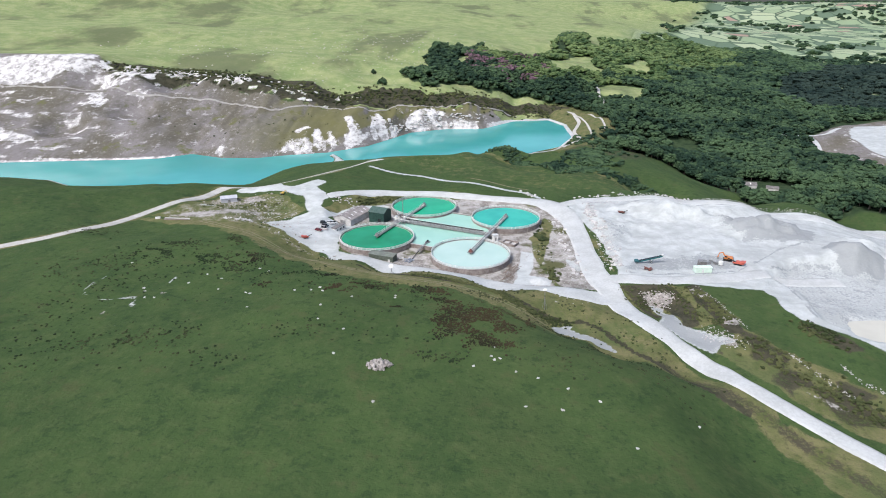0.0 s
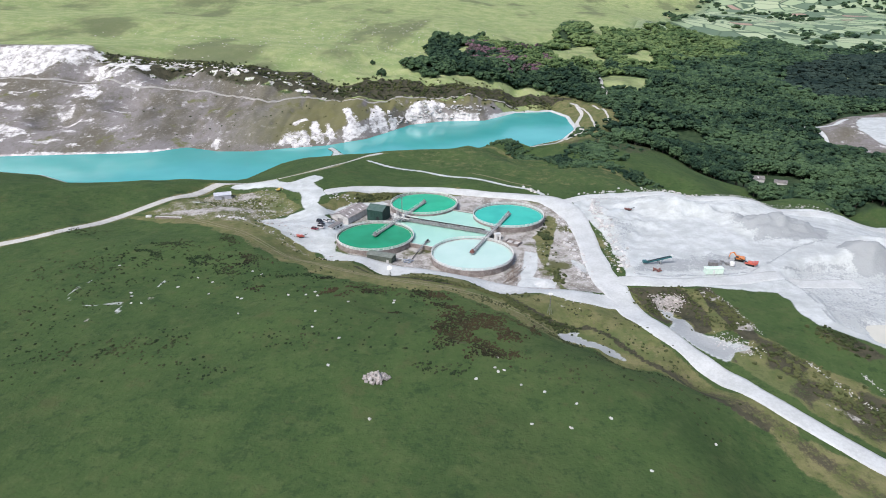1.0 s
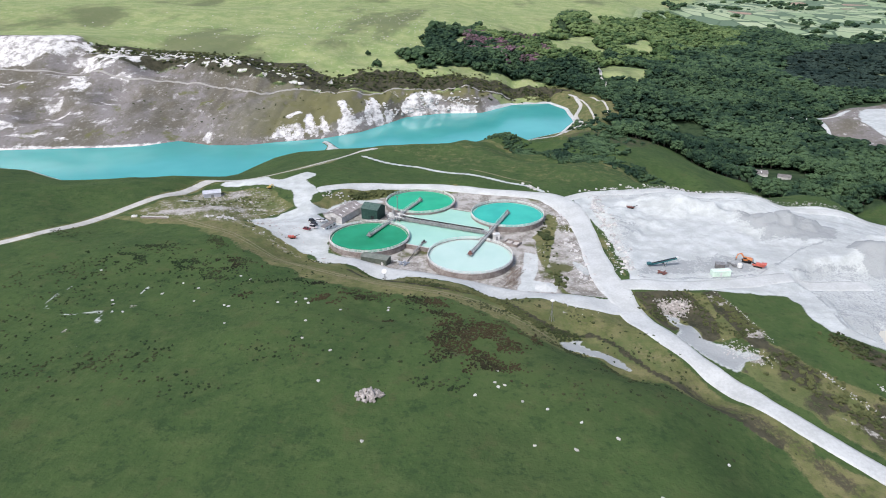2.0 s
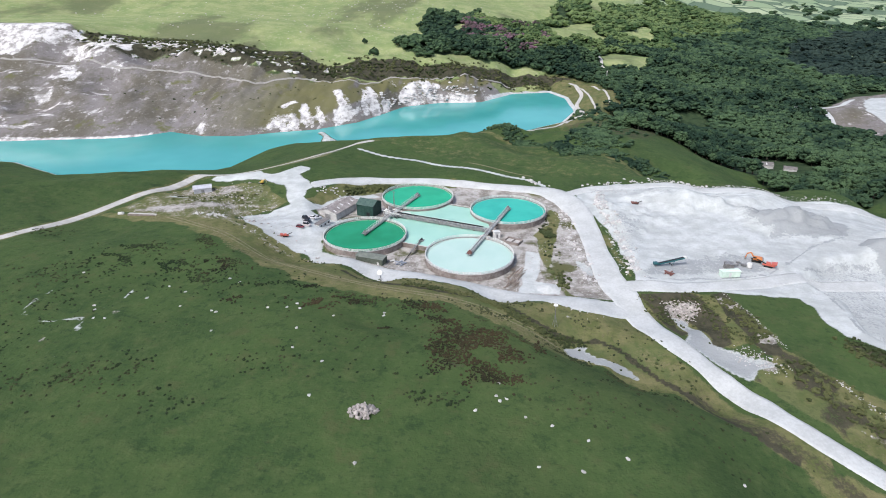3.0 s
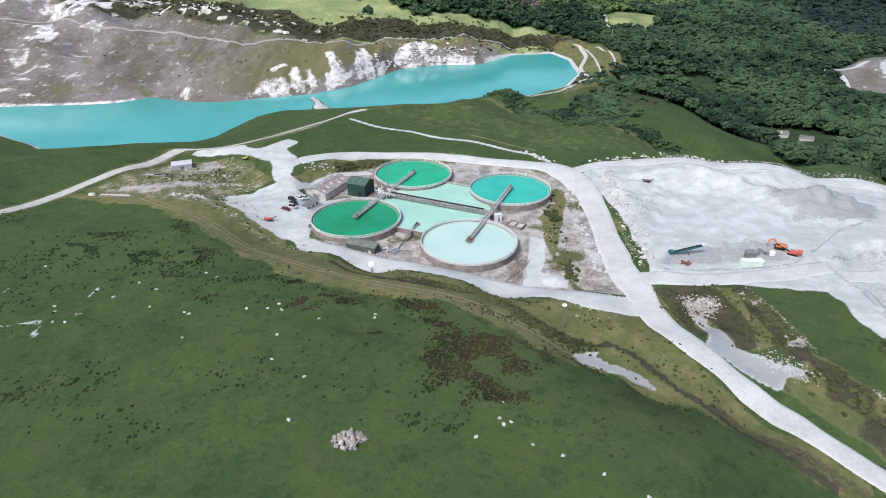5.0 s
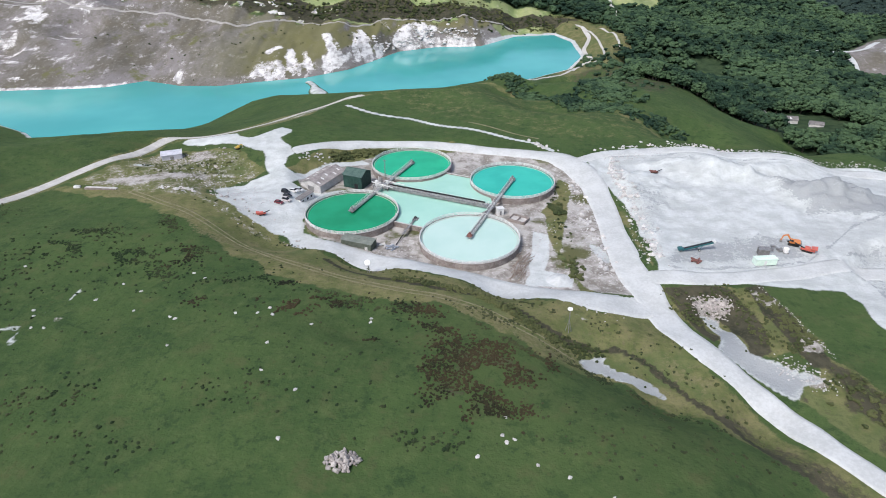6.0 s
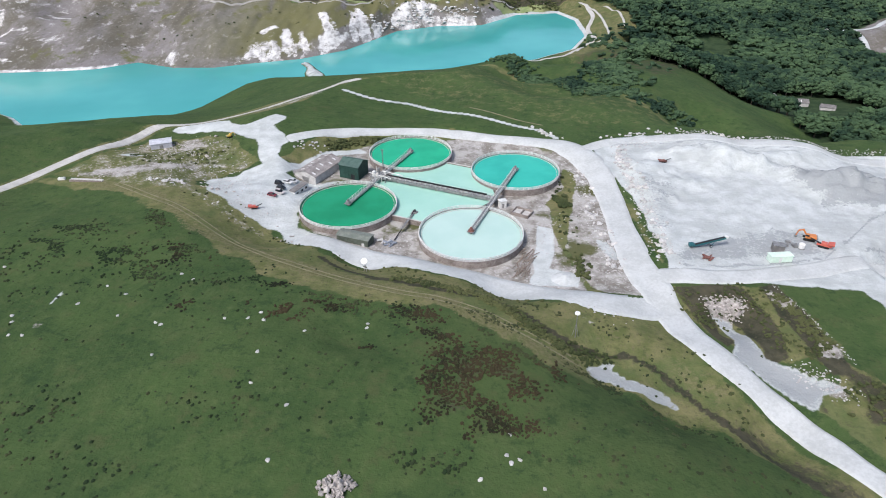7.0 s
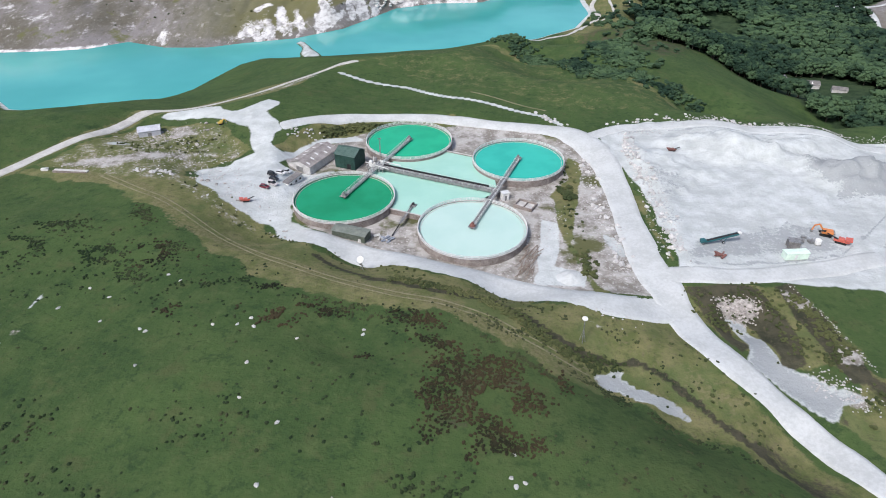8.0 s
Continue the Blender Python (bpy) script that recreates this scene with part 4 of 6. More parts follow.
def tank_bridge(at, to, gear, label):
    """A steel walkway from the bank to the middle of a tank, with its drive head."""
    turn = math.degrees(math.atan2(to[1] - at[1], to[0] - at[0]))
    length = math.dist(at, to)
    t = empty("tank_bridge", *at, 0.55, turn)
    part("deck", boxes((0, length, -0.75, 0.75, 0.28, 0.36)), STEEL, t)
    for y in (-0.75, 0.75):
        bm = boxes((0, length, y - 0.07, y + 0.07, -0.35, 0.34))
        part("girder", bm, PALE_CONCRETE, t)
        handrail(t, length, y, 0.34)
    bm = bmesh.new()
    bmesh.ops.create_cone(bm, cap_ends=True, segments=20, radius1=1.15, radius2=0.95, depth=0.9, matrix=Matrix.Translation((length, 0, 0.75)))
    bmesh.ops.create_cone(bm, cap_ends=True, segments=14, radius1=0.5, radius2=0.42, depth=0.9, matrix=Matrix.Translation((length, 0, 1.5)))
    part("drive_head", bm, gear, t, "drum-shaped drive head")
    part("platform", boxes((length - 1.5, length + 1.4, -1.4, 1.4, 0.2, 0.32)), STEEL, t, "square steel platform")
    bm = bmesh.new()
    bmesh.ops.create_cone(bm, cap_ends=True, segments=16, radius1=0.45, radius2=0.45, depth=1.4, matrix=Matrix.Translation((length, 0, -0.5)))
    part("column", bm, CONCRETE, t)
    return tagged(t, label, "bridge", "tank bridges")


MID_EAST = middle(TANKS["white"], TANKS["east"])
MID_WEST = middle(TANKS["green"], TANKS["north"])
tank_bridge(MID_EAST, TANKS["white"], RUST, "grey steel walkway bridge to a rusty red drive head")
tank_bridge(MID_EAST, TANKS["east"], STEEL, "grey steel walkway bridge over teal water")
tank_bridge(MID_WEST, TANKS["green"], STEEL, "pale steel walkway bridge over deep green water")
tank_bridge(MID_WEST, TANKS["north"], STEEL, "pale steel walkway bridge over emerald water")

pond = tagged(part("pond_water", sheet([(-37, 16), (-12, 6.2), (11, 31), (8, 59), (-20, 71), (-45, 48)], -1.2), WATER_POND), "pale mint clay water between the round tanks", "pond", kind="structure")


def pond_wall(a, b):
    turn, length = math.degrees(math.atan2(b[1] - a[1], b[0] - a[0])), math.dist(a, b)
    w = empty("pond_wall", *a, -3.2, turn)
    part("wall", boxes((0, length, -0.25, 0.25, 0, 2.5), bevel=0.04), CONCRETE, w)
    part("coping", boxes((0, length, -0.35, 0.35, 2.5, 2.66), bevel=0.03), PALE_CONCRETE, w)
    return tagged(w, "stained concrete dam wall holding back the pond", "wall", "pond walls")


pond_wall((-34, 14.6), (-17.5, 8.2))
pond_wall((-13.5, 68.2), (2.5, 61.6))


def causeway():
    """The walkway with its belt between the two pairs of bridges."""
    turn = math.degrees(math.atan2(MID_EAST[1] - MID_WEST[1], MID_EAST[0] - MID_WEST[0]))
    length = math.dist(MID_WEST, MID_EAST)
    t = empty("belt_causeway", *MID_WEST, 0, turn)
    part("deck", boxes((0, length + 1, -1.3, 1.3, 0.15, 0.4)), STEEL, t)
    part("belt", boxes((2, length - 4, 0.15, 1.05, 0.75, 1.3), bevel=0.08), DARK, t, "long black belt housing")
    part("side_panel", boxes((0, length, -1.36, -1.22, -0.7, 0.5)), STEEL, t, "grey side girder")
    part("far_panel", boxes((0, length, 1.22, 1.36, -0.7, 0.5)), STEEL, t)
    handrail(t, length, -1.2, 0.4)
    handrail(t, length, 1.2, 0.4)
    count = 9
    first = None
    for i in range(count):
        if first is None:
            first = part("pier", boxes((-0.3, 0.3, -1.1, 1.1, -3.4, 0.15), bevel=0.05), CONCRETE, t)
            ob = first
        else:
            ob = new("pier", first.data)
            ob.parent = t
        ob.matrix_local = pose(2 + (length - 4) * i / (count - 1), 0, 0)
    return tagged(t, "long grey walkway with a black belt across the pond", "causeway")


causeway()


def gear_platform():
    """Pumps, tanks and pipes where the bridges meet."""
    t = empty("pump_platform", MID_WEST[0], MID_WEST[1], -3.0, -22)
    part("slab", boxes((-5, 4.5, -4.2, 4.2, 0, 0.35), bevel=0.05), PALE_CONCRETE, t)
    part("deck", boxes((-4.5, 3.6, -3.2, 3.2, 3.3, 3.5)), STEEL, t)
    for x in (-4.2, 3.3):
        for y in (-2.9, 2.9):
            part("leg", boxes((x - 0.15, x + 0.15, y - 0.15, y + 0.15, 0.3, 3.3)), STEEL, t)
    for i, (x, y, r, h) in enumerate(((-3.2, -1.6, 0.9, 2.3), (-1.2, -1.9, 0.7, 1.9), (-2.6, 1.4, 0.8, 2.6), (0.8, 1.7, 0.6, 1.5))):
        bm = bmesh.new()
        bmesh.ops.create_cone(bm, cap_ends=True, segments=16, radius1=r, radius2=r, depth=h, matrix=Matrix.Translation((x, y, 3.5 + h / 2)))
        bmesh.ops.create_cone(bm, cap_ends=True, segments=16, radius1=r, radius2=r * 0.3, depth=0.4, matrix=Matrix.Translation((x, y, 3.5 + h + 0.2)))
        part("vessel", bm, (RAIL, PALE_CONCRETE, STEEL, RAIL)[i], t, "upright metal vessel")
    for a, b, w in (((-5.5, -2.4, 5.2), (3, -2.4, 4.3), 0.32), ((-5.2, -1.2, 1.0), (-3.2, -1.6, 5.5), 0.28), ((-1, 2.4, 4.6), (9, 3.2, 3.9), 0.3),
                    ((1.5, -3.0, 0.5), (1.5, -3.0, 5.0), 0.26), ((1.5, -3.0, 5.0), (6.5, -3.0, 4.4), 0.26), ((-4.4, 2.6, 0.4), (-4.4, 2.6, 6.2), 0.22)):
        part("pipe", beam(bmesh.new(), a, b, w), WHITE_PAINT, t, "white pipe")
    handrail(t, 8.1, -3.2, 3.5, 1.1, 2.0, -4.5)
    handrail(t, 8.1, 3.2, 3.5, 1.1, 2.0, -4.5)
    return tagged(t, "steel pump platform with vessels and white pipes", "pump house")


WHITE_PAINT = surface("weathered_white_paint", (0.60, 0.60, 0.57), (0.80, 0.80, 0.77), 0.9, 0.6, 0, 0.1, 0.01)
gear_platform()


def mast(x, y, z, tall):
    t = empty("lattice_mast", x, y, z)
    part("base", boxes((-0.7, 0.7, -0.7, 0.7, 0, 0.4), bevel=0.05), PALE_CONCRETE, t)
    for a in range(3):
        c, s = math.cos(a * 2.094) * 0.28, math.sin(a * 2.094) * 0.28
        part("upright", beam(bmesh.new(), (c, s, 0.3), (c, s, tall), 0.09), STEEL, t)
    bm = bmesh.new()
    for k in range(int(tall / 0.8)):
        for a in range(3):
            p = [(math.cos(i * 2.094) * 0.28, math.sin(i * 2.094) * 0.28) for i in (a, a + 1)]
            beam(bm, (*p[0], 0.4 + k * 0.8), (*p[1], 1.1 + k * 0.8), 0.05)
    part("bracing", bm, STEEL, t)
    part("lamp_bar", boxes((-0.8, 0.8, -0.12, 0.12, tall - 0.1, tall + 0.15)), STEEL, t, "lamp bar at the top")
    return tagged(t, "thin grey lattice mast beside the green tank", "mast")


mast(-42.0, 58.8, -3.0, 12.0)


def jetty():
    a, b = (-27.5, 3.0), (-23.4, 17.5)
    turn, length = math.degrees(math.atan2(b[1] - a[1], b[0] - a[0])), math.dist(a, b)
    t = empty("pump_jetty", *a, -3.0, turn)
    part("gangway", boxes((0, length, -0.45, 0.45, 2.2, 2.32)), STEEL, t)
    part("pipe", beam(bmesh.new(), (-6, 0.7, 0.4), (length, 0.3, 2.5), 0.3), DARK, t, "black delivery pipe")
    part("pontoon", boxes((length - 1.2, length + 1.2, -1.2, 1.2, 1.55, 2.2), bevel=0.1), STEEL, t)
    part("pump", boxes((length - 0.6, length + 0.6, -0.4, 0.4, 2.2, 3.1), bevel=0.12), DARK, t, "dark pump on the pontoon")
    for s in (-0.45, 0.45):
        part("handrail", beam(bmesh.new(), (0, s, 3.2), (length, s, 3.2), 0.06), STEEL, t)
    for k in range(5):
        part("upright", boxes((length * k / 5 + 0.3, length * k / 5 + 0.36, 0.42, 0.48, 2.3, 3.2)), STEEL, t)
    return tagged(t, "grey pump jetty with a black pipe reaching into the pond", "jetty")


jetty()


def sump():
    t = empty("concrete_sump", 22.0, 21.6, -3.0, -28)
    for x0, x1, y0, y1 in ((-4, 4, -3, -2.6), (-4, 4, 2.6, 3), (-4, -3.6, -2.6, 2.6), (3.6, 4, -2.6, 2.6)):
        part("side_wall", boxes((x0, x1, y0, y1, 0, 1.4), bevel=0.04), CONCRETE, t)
    part("slurry", boxes((-3.6, 3.6, -2.6, 2.6, 0, 0.5)), PALE_CONCRETE, t, "dried grey slurry")
    part("baffle", boxes((-0.2, 0.2, -2.6, 2.6, 0.5, 1.2)), CONCRETE, t)
    return tagged(t, "open concrete sump box beside the milky tank", "sump")


sump()


def valve_hut():
    t = empty("valve_hut", 13.8, 27.2, -3.0, 20)
    part("wall", boxes((-1.5, 1.5, -1.2, 1.2, 0, 3.3), bevel=0.03), WHITE_PAINT, t)
    part("roof", boxes((-1.7, 1.7, -1.4, 1.4, 3.3, 3.5), bevel=0.03), RAIL, t)
    part("door", boxes((-0.5, 0.4, -1.26, -1.2, 0.1, 2.1)), STEEL, t)
    return tagged(t, "small white valve hut at the bridge crossing", "hut")


valve_hut()

# ---- buildings ----
SHEET_GREY = surface("weathered_roof_sheet", (0.20, 0.18, 0.17), (0.34, 0.315, 0.30), 0.35, 0.85, 0, 0.25, 0.03)
SHEET_PALE = surface("chalky_wall_sheet", (0.38, 0.37, 0.35), (0.60, 0.59, 0.57), 0.4, 0.85, 0, 0.25, 0.03)
SHEET_GREEN = surface("dark_green_cladding", (0.012, 0.040, 0.032), (0.030, 0.075, 0.060), 0.4, 0.6, 0, 0.2, 0.02)
GREEN_ROOF = surface("faded_green_roof", (0.045, 0.085, 0.072), (0.085, 0.135, 0.115), 0.5, 0.6, 0, 0.2, 0.02)
OLIVE_WALL = surface("olive_box_cladding", (0.060, 0.075, 0.055), (0.105, 0.12, 0.095), 0.5, 0.65, 0, 0.2, 0.02)
OLIVE_ROOF = surface("grey_olive_roof", (0.13, 0.15, 0.125), (0.20, 0.22, 0.19), 0.5, 0.65, 0, 0.2, 0.02)
SLATE = surface("grey_slate_roof", (0.12, 0.115, 0.11), (0.22, 0.21, 0.20), 0.6, 0.8)
SKYLIGHT = surface("clouded_skylight", (0.50, 0.50, 0.48), (0.70, 0.70, 0.68), 0.9, 0.4)
SHEET_LAVENDER = surface("pale_lavender_sheet", (0.40, 0.41, 0.45), (0.54, 0.55, 0.59), 0.5, 0.7, 0, 0.2, 0.02)
GLASS = surface("dark_window_glass", (0.01, 0.012, 0.014), (0.03, 0.035, 0.04), 0.5, 0.1)


def gabled(name, at, size, eave, ridge, walls, roof, label, category, along="x", lights=0, door=None, group=""):
    """A shed: at x, y, z, turn; size along local x and y; the ridge runs along local x or y."""
    t = empty(name, *at)
    lx, ly = size[0] / 2, size[1] / 2
    swap = along == "y"
    a, b = (ly, lx) if swap else (lx, ly)

    def put(p):
        return (p[1], p[0], p[2]) if swap else p
    for s in (-1, 1):
        bm = bmesh.new()
        n = 2 * max(4, int(2 * a / 0.9))
        front_, back_ = [], []
        for i in range(n + 1):
            p, q = -a + 2 * a * i / n, s * (b + (0.07 if i % 4 in (1, 2) else 0.0))
            front_.append([bm.verts.new(put((p, q, z))) for z in (0, eave)])
            back_.append([bm.verts.new(put((p, s * (b - 0.2), z))) for z in (0, eave)])
        for row in (front_, back_):
            for u, v in zip(row, row[1:]):
                bm.faces.new((u[0], v[0], v[1], u[1]))
        for k in (0, 1):
            for u, v, w, t_ in zip(front_, front_[1:], back_[1:], back_):
                bm.faces.new((u[k], v[k], w[k], t_[k]))
        for e in (0, -1):
            bm.faces.new((front_[e][0], front_[e][1], back_[e][1], back_[e][0]))
        bmesh.ops.recalc_face_normals(bm, faces=bm.faces)
        part("side_wall", bm, walls, t)
        bm = bmesh.new()
        outline = ((s * a, -b + 0.2, 0), (s * a, b - 0.2, 0), (s * a, b - 0.2, eave), (s * a, 0, ridge - 0.1), (s * a, -b + 0.2, eave))
        outer = [bm.verts.new(put(p)) for p in outline]
        inner = [bm.verts.new(put((p[0] - s * 0.2, p[1], p[2]))) for p in outline]
        bm.faces.new(outer), bm.faces.new(inner)
        for k in range(5):
            bm.faces.new((outer[k], outer[(k + 1) % 5], inner[(k + 1) % 5], inner[k]))
        bmesh.ops.recalc_face_normals(bm, faces=bm.faces)
        part("gable_wall", bm, walls, t)
        bm = bmesh.new()
        over = 0.35
        drop = (ridge - eave) / b
        low, high = (s * (b + over), eave - drop * over + 0.06), (0, ridge + 0.06)
        n = 2 * max(5, int(2 * a / 0.9))
        upper, lower = [], []
        for i in range(n + 1):
            p, lift = -a - over + 2 * (a + over) * i / n, 0.05 if i % 4 in (1, 2) else 0.0
            upper.append([bm.verts.new(put((p, low[0], low[1] + lift))), bm.verts.new(put((p, 0, high[1] + lift)))])
            lower.append([bm.verts.new(put((p, low[0], low[1] - 0.12))), bm.verts.new(put((p, 0, high[1] - 0.12)))])
        for row in (upper, lower):
            for u, v in zip(row, row[1:]):
                bm.faces.new((u[0], v[0], v[1], u[1]))
        for k in (0, 1):
            for u, v, w, t_ in zip(upper, upper[1:], lower[1:], lower):
                bm.faces.new((u[k], v[k], w[k], t_[k]))
        for e in (0, -1):
            bm.faces.new((upper[e][0], upper[e][1], lower[e][1], lower[e][0]))
        bmesh.ops.recalc_face_normals(bm, faces=bm.faces)
        slope = part("roof_slope", bm, roof, t)
        for i in range(lights):
            p = -a + 2 * a * (i + 0.5) / lights + (0.6 if s > 0 else -0.5)
            k = 0.35 + 0.3 * ((i * 7 + (s > 0)) % 3) / 2
            mid = Vector(put((p, low[0] * (1 - k), low[1] + (high[1] - low[1]) * k + 0.08)))
            bm = bmesh.new()
            q = Vector(put((0, -s * 0.9, drop * 0.9)))
            beam(bm, mid - q, mid + q, 0.9, 0.06)
            part("skylight", bm, SKYLIGHT, slope)
    part("ridge_cap", beam(bmesh.new(), put((-a - 0.3, 0, ridge + 0.1)), put((a + 0.3, 0, ridge + 0.1)), 0.5, 0.1), roof, t)
    if door:
        x0, x1, y0, y1, z1, m = door
        part("door", boxes((x0, x1, y0, y1, 0.05, z1), bevel=0.02), m, t)
    return tagged(t, label, category, group)


gabled("workshop", (-72.6, 57.4, -3.0, 66), (21.5, 11.8), 3.9, 5.9, SHEET_PALE, SHEET_GREY,
       "long pale workshop with grey sheet roof and skylights", "shed", "x", 5, (-10.84, -10.72, -2.0, 1.6, 2.9, STEEL))
gabled("press_house", (-55.6, 56.4, -3.0, -20), (10.2, 9.4), 6.6, 8.6, SHEET_GREEN, GREEN_ROOF,
       "tall dark green clad press house with faded roof", "shed", "x", 0, (1.0, 3.0, -4.8, -4.68, 2.6, DARK))
gabled("store_shed", (-45.0, -3.9, -3.3, -18), (13.6, 5.0), 3.7, 4.1, OLIVE_WALL, OLIVE_ROOF,
       "low olive green store shed beside the plant road", "shed", "x", 0, (4.0, 5.2, -2.6, -2.49, 2.1, SHEET_PALE))


def cabin(at):
    t = empty("site_cabin", *at)
    part("body", boxes((-4.1, 4.1, -1.35, 1.35, 0.25, 2.75), bevel=0.06), WHITE_PAINT, t, "white cabin walls")
    part("roof", boxes((-4.2, 4.2, -1.45, 1.45, 2.75, 2.9), bevel=0.04), SLATE, t, "dark grey flat roof")
    for x in (-2.6, 0.2, 2.6):
        w = part("window", boxes((x - 0.55, x + 0.55, -1.40, -1.34, 1.2, 2.1)), GLASS, t)
        part("frame", boxes((x - 0.62, x + 0.62, -1.385, -1.335, 1.12, 1.2), (x - 0.62, x + 0.62, -1.385, -1.335, 2.1, 2.18)), RAIL, w)
    part("door", boxes((-1.5, -0.7, -1.40, -1.34, 0.3, 2.3)), RAIL, t)
    for x in (-3.6, 0, 3.6):
        part("block", boxes((x - 0.3, x + 0.3, -1.2, 1.2, -0.1, 0.25)), CONCRETE, t)
    return tagged(t, "white site cabin with dark roof beside parked cars", "cabin")


cabin((-77.2, 36.0, -3.0, 68)).scale = (1.25, 1.25, 1.2)
gabled("stone_hut", (-158.5, 79.0, z_at(-158.5, 79) - 0.4, 24), (10.0, 7.0), 3.4, 4.3, SHEET_LAVENDER, SHEET_LAVENDER,
       "pale sheet metal hut on stony ground", "hut", "x", 0, (-0.9, 0.9, -3.6, -3.5, 2.4, STEEL))
gabled("farm_barn", (251, 268, z_at(251, 268) - 0.3, -6), (20, 7), 3.2, 5.4, SHEET_PALE, SLATE,
       "long grey-roofed farm barn among trees", "barn", "x", 2, (-6, -3, -3.56, -3.48, 2.8, DARK))
gabled("farmhouse", (235, 270, z_at(235, 270) - 0.3, 60), (9, 6.5), 4.6, 7.0, SHEET_PALE, SLATE,
       "small pale farmhouse with slate roof among trees", "house", "x")
gabled("field_barn", (271, 256, z_at(271, 256) - 0.3, -20), (10, 6), 2.8, 4.2, SHEET_PALE, SLATE, "low grey barn among trees", "barn", "x")
gabled("hillside_cottage", (203, 862, z_at(203, 862) - 0.3, 30), (12, 8), 4.5, 7.5, SHEET_PALE, SLATE, "pale cottage beside a lane in the woods", "house", "x")


def slab_wall(at, length):
    t = empty("concrete_slab_wall", *at)
    part("slab", boxes((-length / 2, length / 2, -1.0, 1.0, -0.3, 0.7), bevel=0.06), PALE_CONCRETE, t)
    part("edge", boxes((-length / 2, length / 2, -1.2, -1.0, -0.3, 0.9), bevel=0.04), CONCRETE, t)
    return tagged(t, "long low concrete slab at the field edge", "slab")


def trough(at):
    t = empty("water_trough", *at)
    for x0, x1, y0, y1 in ((-1.4, 1.4, -0.7, -0.55), (-1.4, 1.4, 0.55, 0.7), (-1.4, -1.25, -0.55, 0.55), (1.25, 1.4, -0.55, 0.55)):
        part("side", boxes((x0, x1, y0, y1, -0.1, 0.9)), WHITE_PAINT, t)
    part("lid", boxes((-1.3, 0.6, -0.6, 0.6, 0.82, 0.95)), WHITE_PAINT, t)
    return tagged(t, "white tank trough on the green pasture", "trough")


slab_wall((-169, 29.0, z_at(-169, 29), -3), 15.0)
trough((-181, 30.2, z_at(-181, 30.2), 10))

# ---- vehicles and machines ----
def paint(name, r, g, b, rough=0.35):
    m = surface(name, (r * 0.8, g * 0.8, b * 0.8), (r, g, b), 1.5, rough, 0.0, 0.05, 0.01)
    m.node_tree.nodes["Principled BSDF"].inputs["Coat Weight"].default_value = 0.4
    return m


TYRE = surface("black_tyre", (0.012, 0.012, 0.012), (0.03, 0.03, 0.028), 3.0, 0.9)
ORANGE = paint("orange_machine_paint", 0.62, 0.22, 0.06, 0.5)
RED = paint("faded_red_machine_paint", 0.58, 0.13, 0.09, 0.5)
YELLOW = paint("yellow_machine_paint", 0.62, 0.42, 0.08, 0.5)
TEAL_PAINT = paint("teal_machine_paint", 0.02, 0.12, 0.13, 0.5)
MINT = surface("pale_mint_container", (0.55, 0.68, 0.58), (0.68, 0.80, 0.70), 0.6, 0.6, 0, 0.1, 0.01)
LAMP = surface("headlamp_glass", (0.6, 0.6, 0.58), (0.75, 0.75, 0.72), 2.0, 0.15)


def wheel(parent, x, y, r, wide):
    bm = bmesh.new()
    turn = Matrix.Translation((x, y, r)) @ Matrix.Rotation(math.pi / 2, 4, "X")
    bmesh.ops.create_cone(bm, cap_ends=True, segments=18, radius1=r, radius2=r, depth=wide, matrix=turn)
    bmesh.ops.bevel(bm, geom=[e for e in bm.edges if abs(e.calc_face_angle(0)) > 1.0], offset=wide * 0.15, segments=1, affect="EDGES")
    w = part("wheel", bm, TYRE, parent)
    bm = bmesh.new()
    bmesh.ops.create_cone(bm, cap_ends=True, segments=12, radius1=r * 0.55, radius2=r * 0.55, depth=wide + 0.03, matrix=turn)
    part("rim", bm, RAIL, w)


def hull(bm, stations):
    """A body from cross-sections along x: x, half width low, half width high, z low, z high."""
    rings = []
    for x, wl, wh, zl, zh in stations:
        m = zl + (zh - zl) * 0.55
        rings.append([bm.verts.new(p) for p in ((x, -wl, zl), (x, wl, zl), (x, max(wl, wh), m), (x, wh, zh), (x, -wh, zh), (x, -max(wl, wh), m))])
    for a, b in zip(rings, rings[1:]):
        for k in range(6):
            bm.faces.new((a[k], a[(k + 1) % 6], b[(k + 1) % 6], b[k]))
    bm.faces.new(rings[0][::-1]), bm.faces.new(rings[-1])
    bmesh.ops.recalc_face_normals(bm, faces=bm.faces)
    return bm


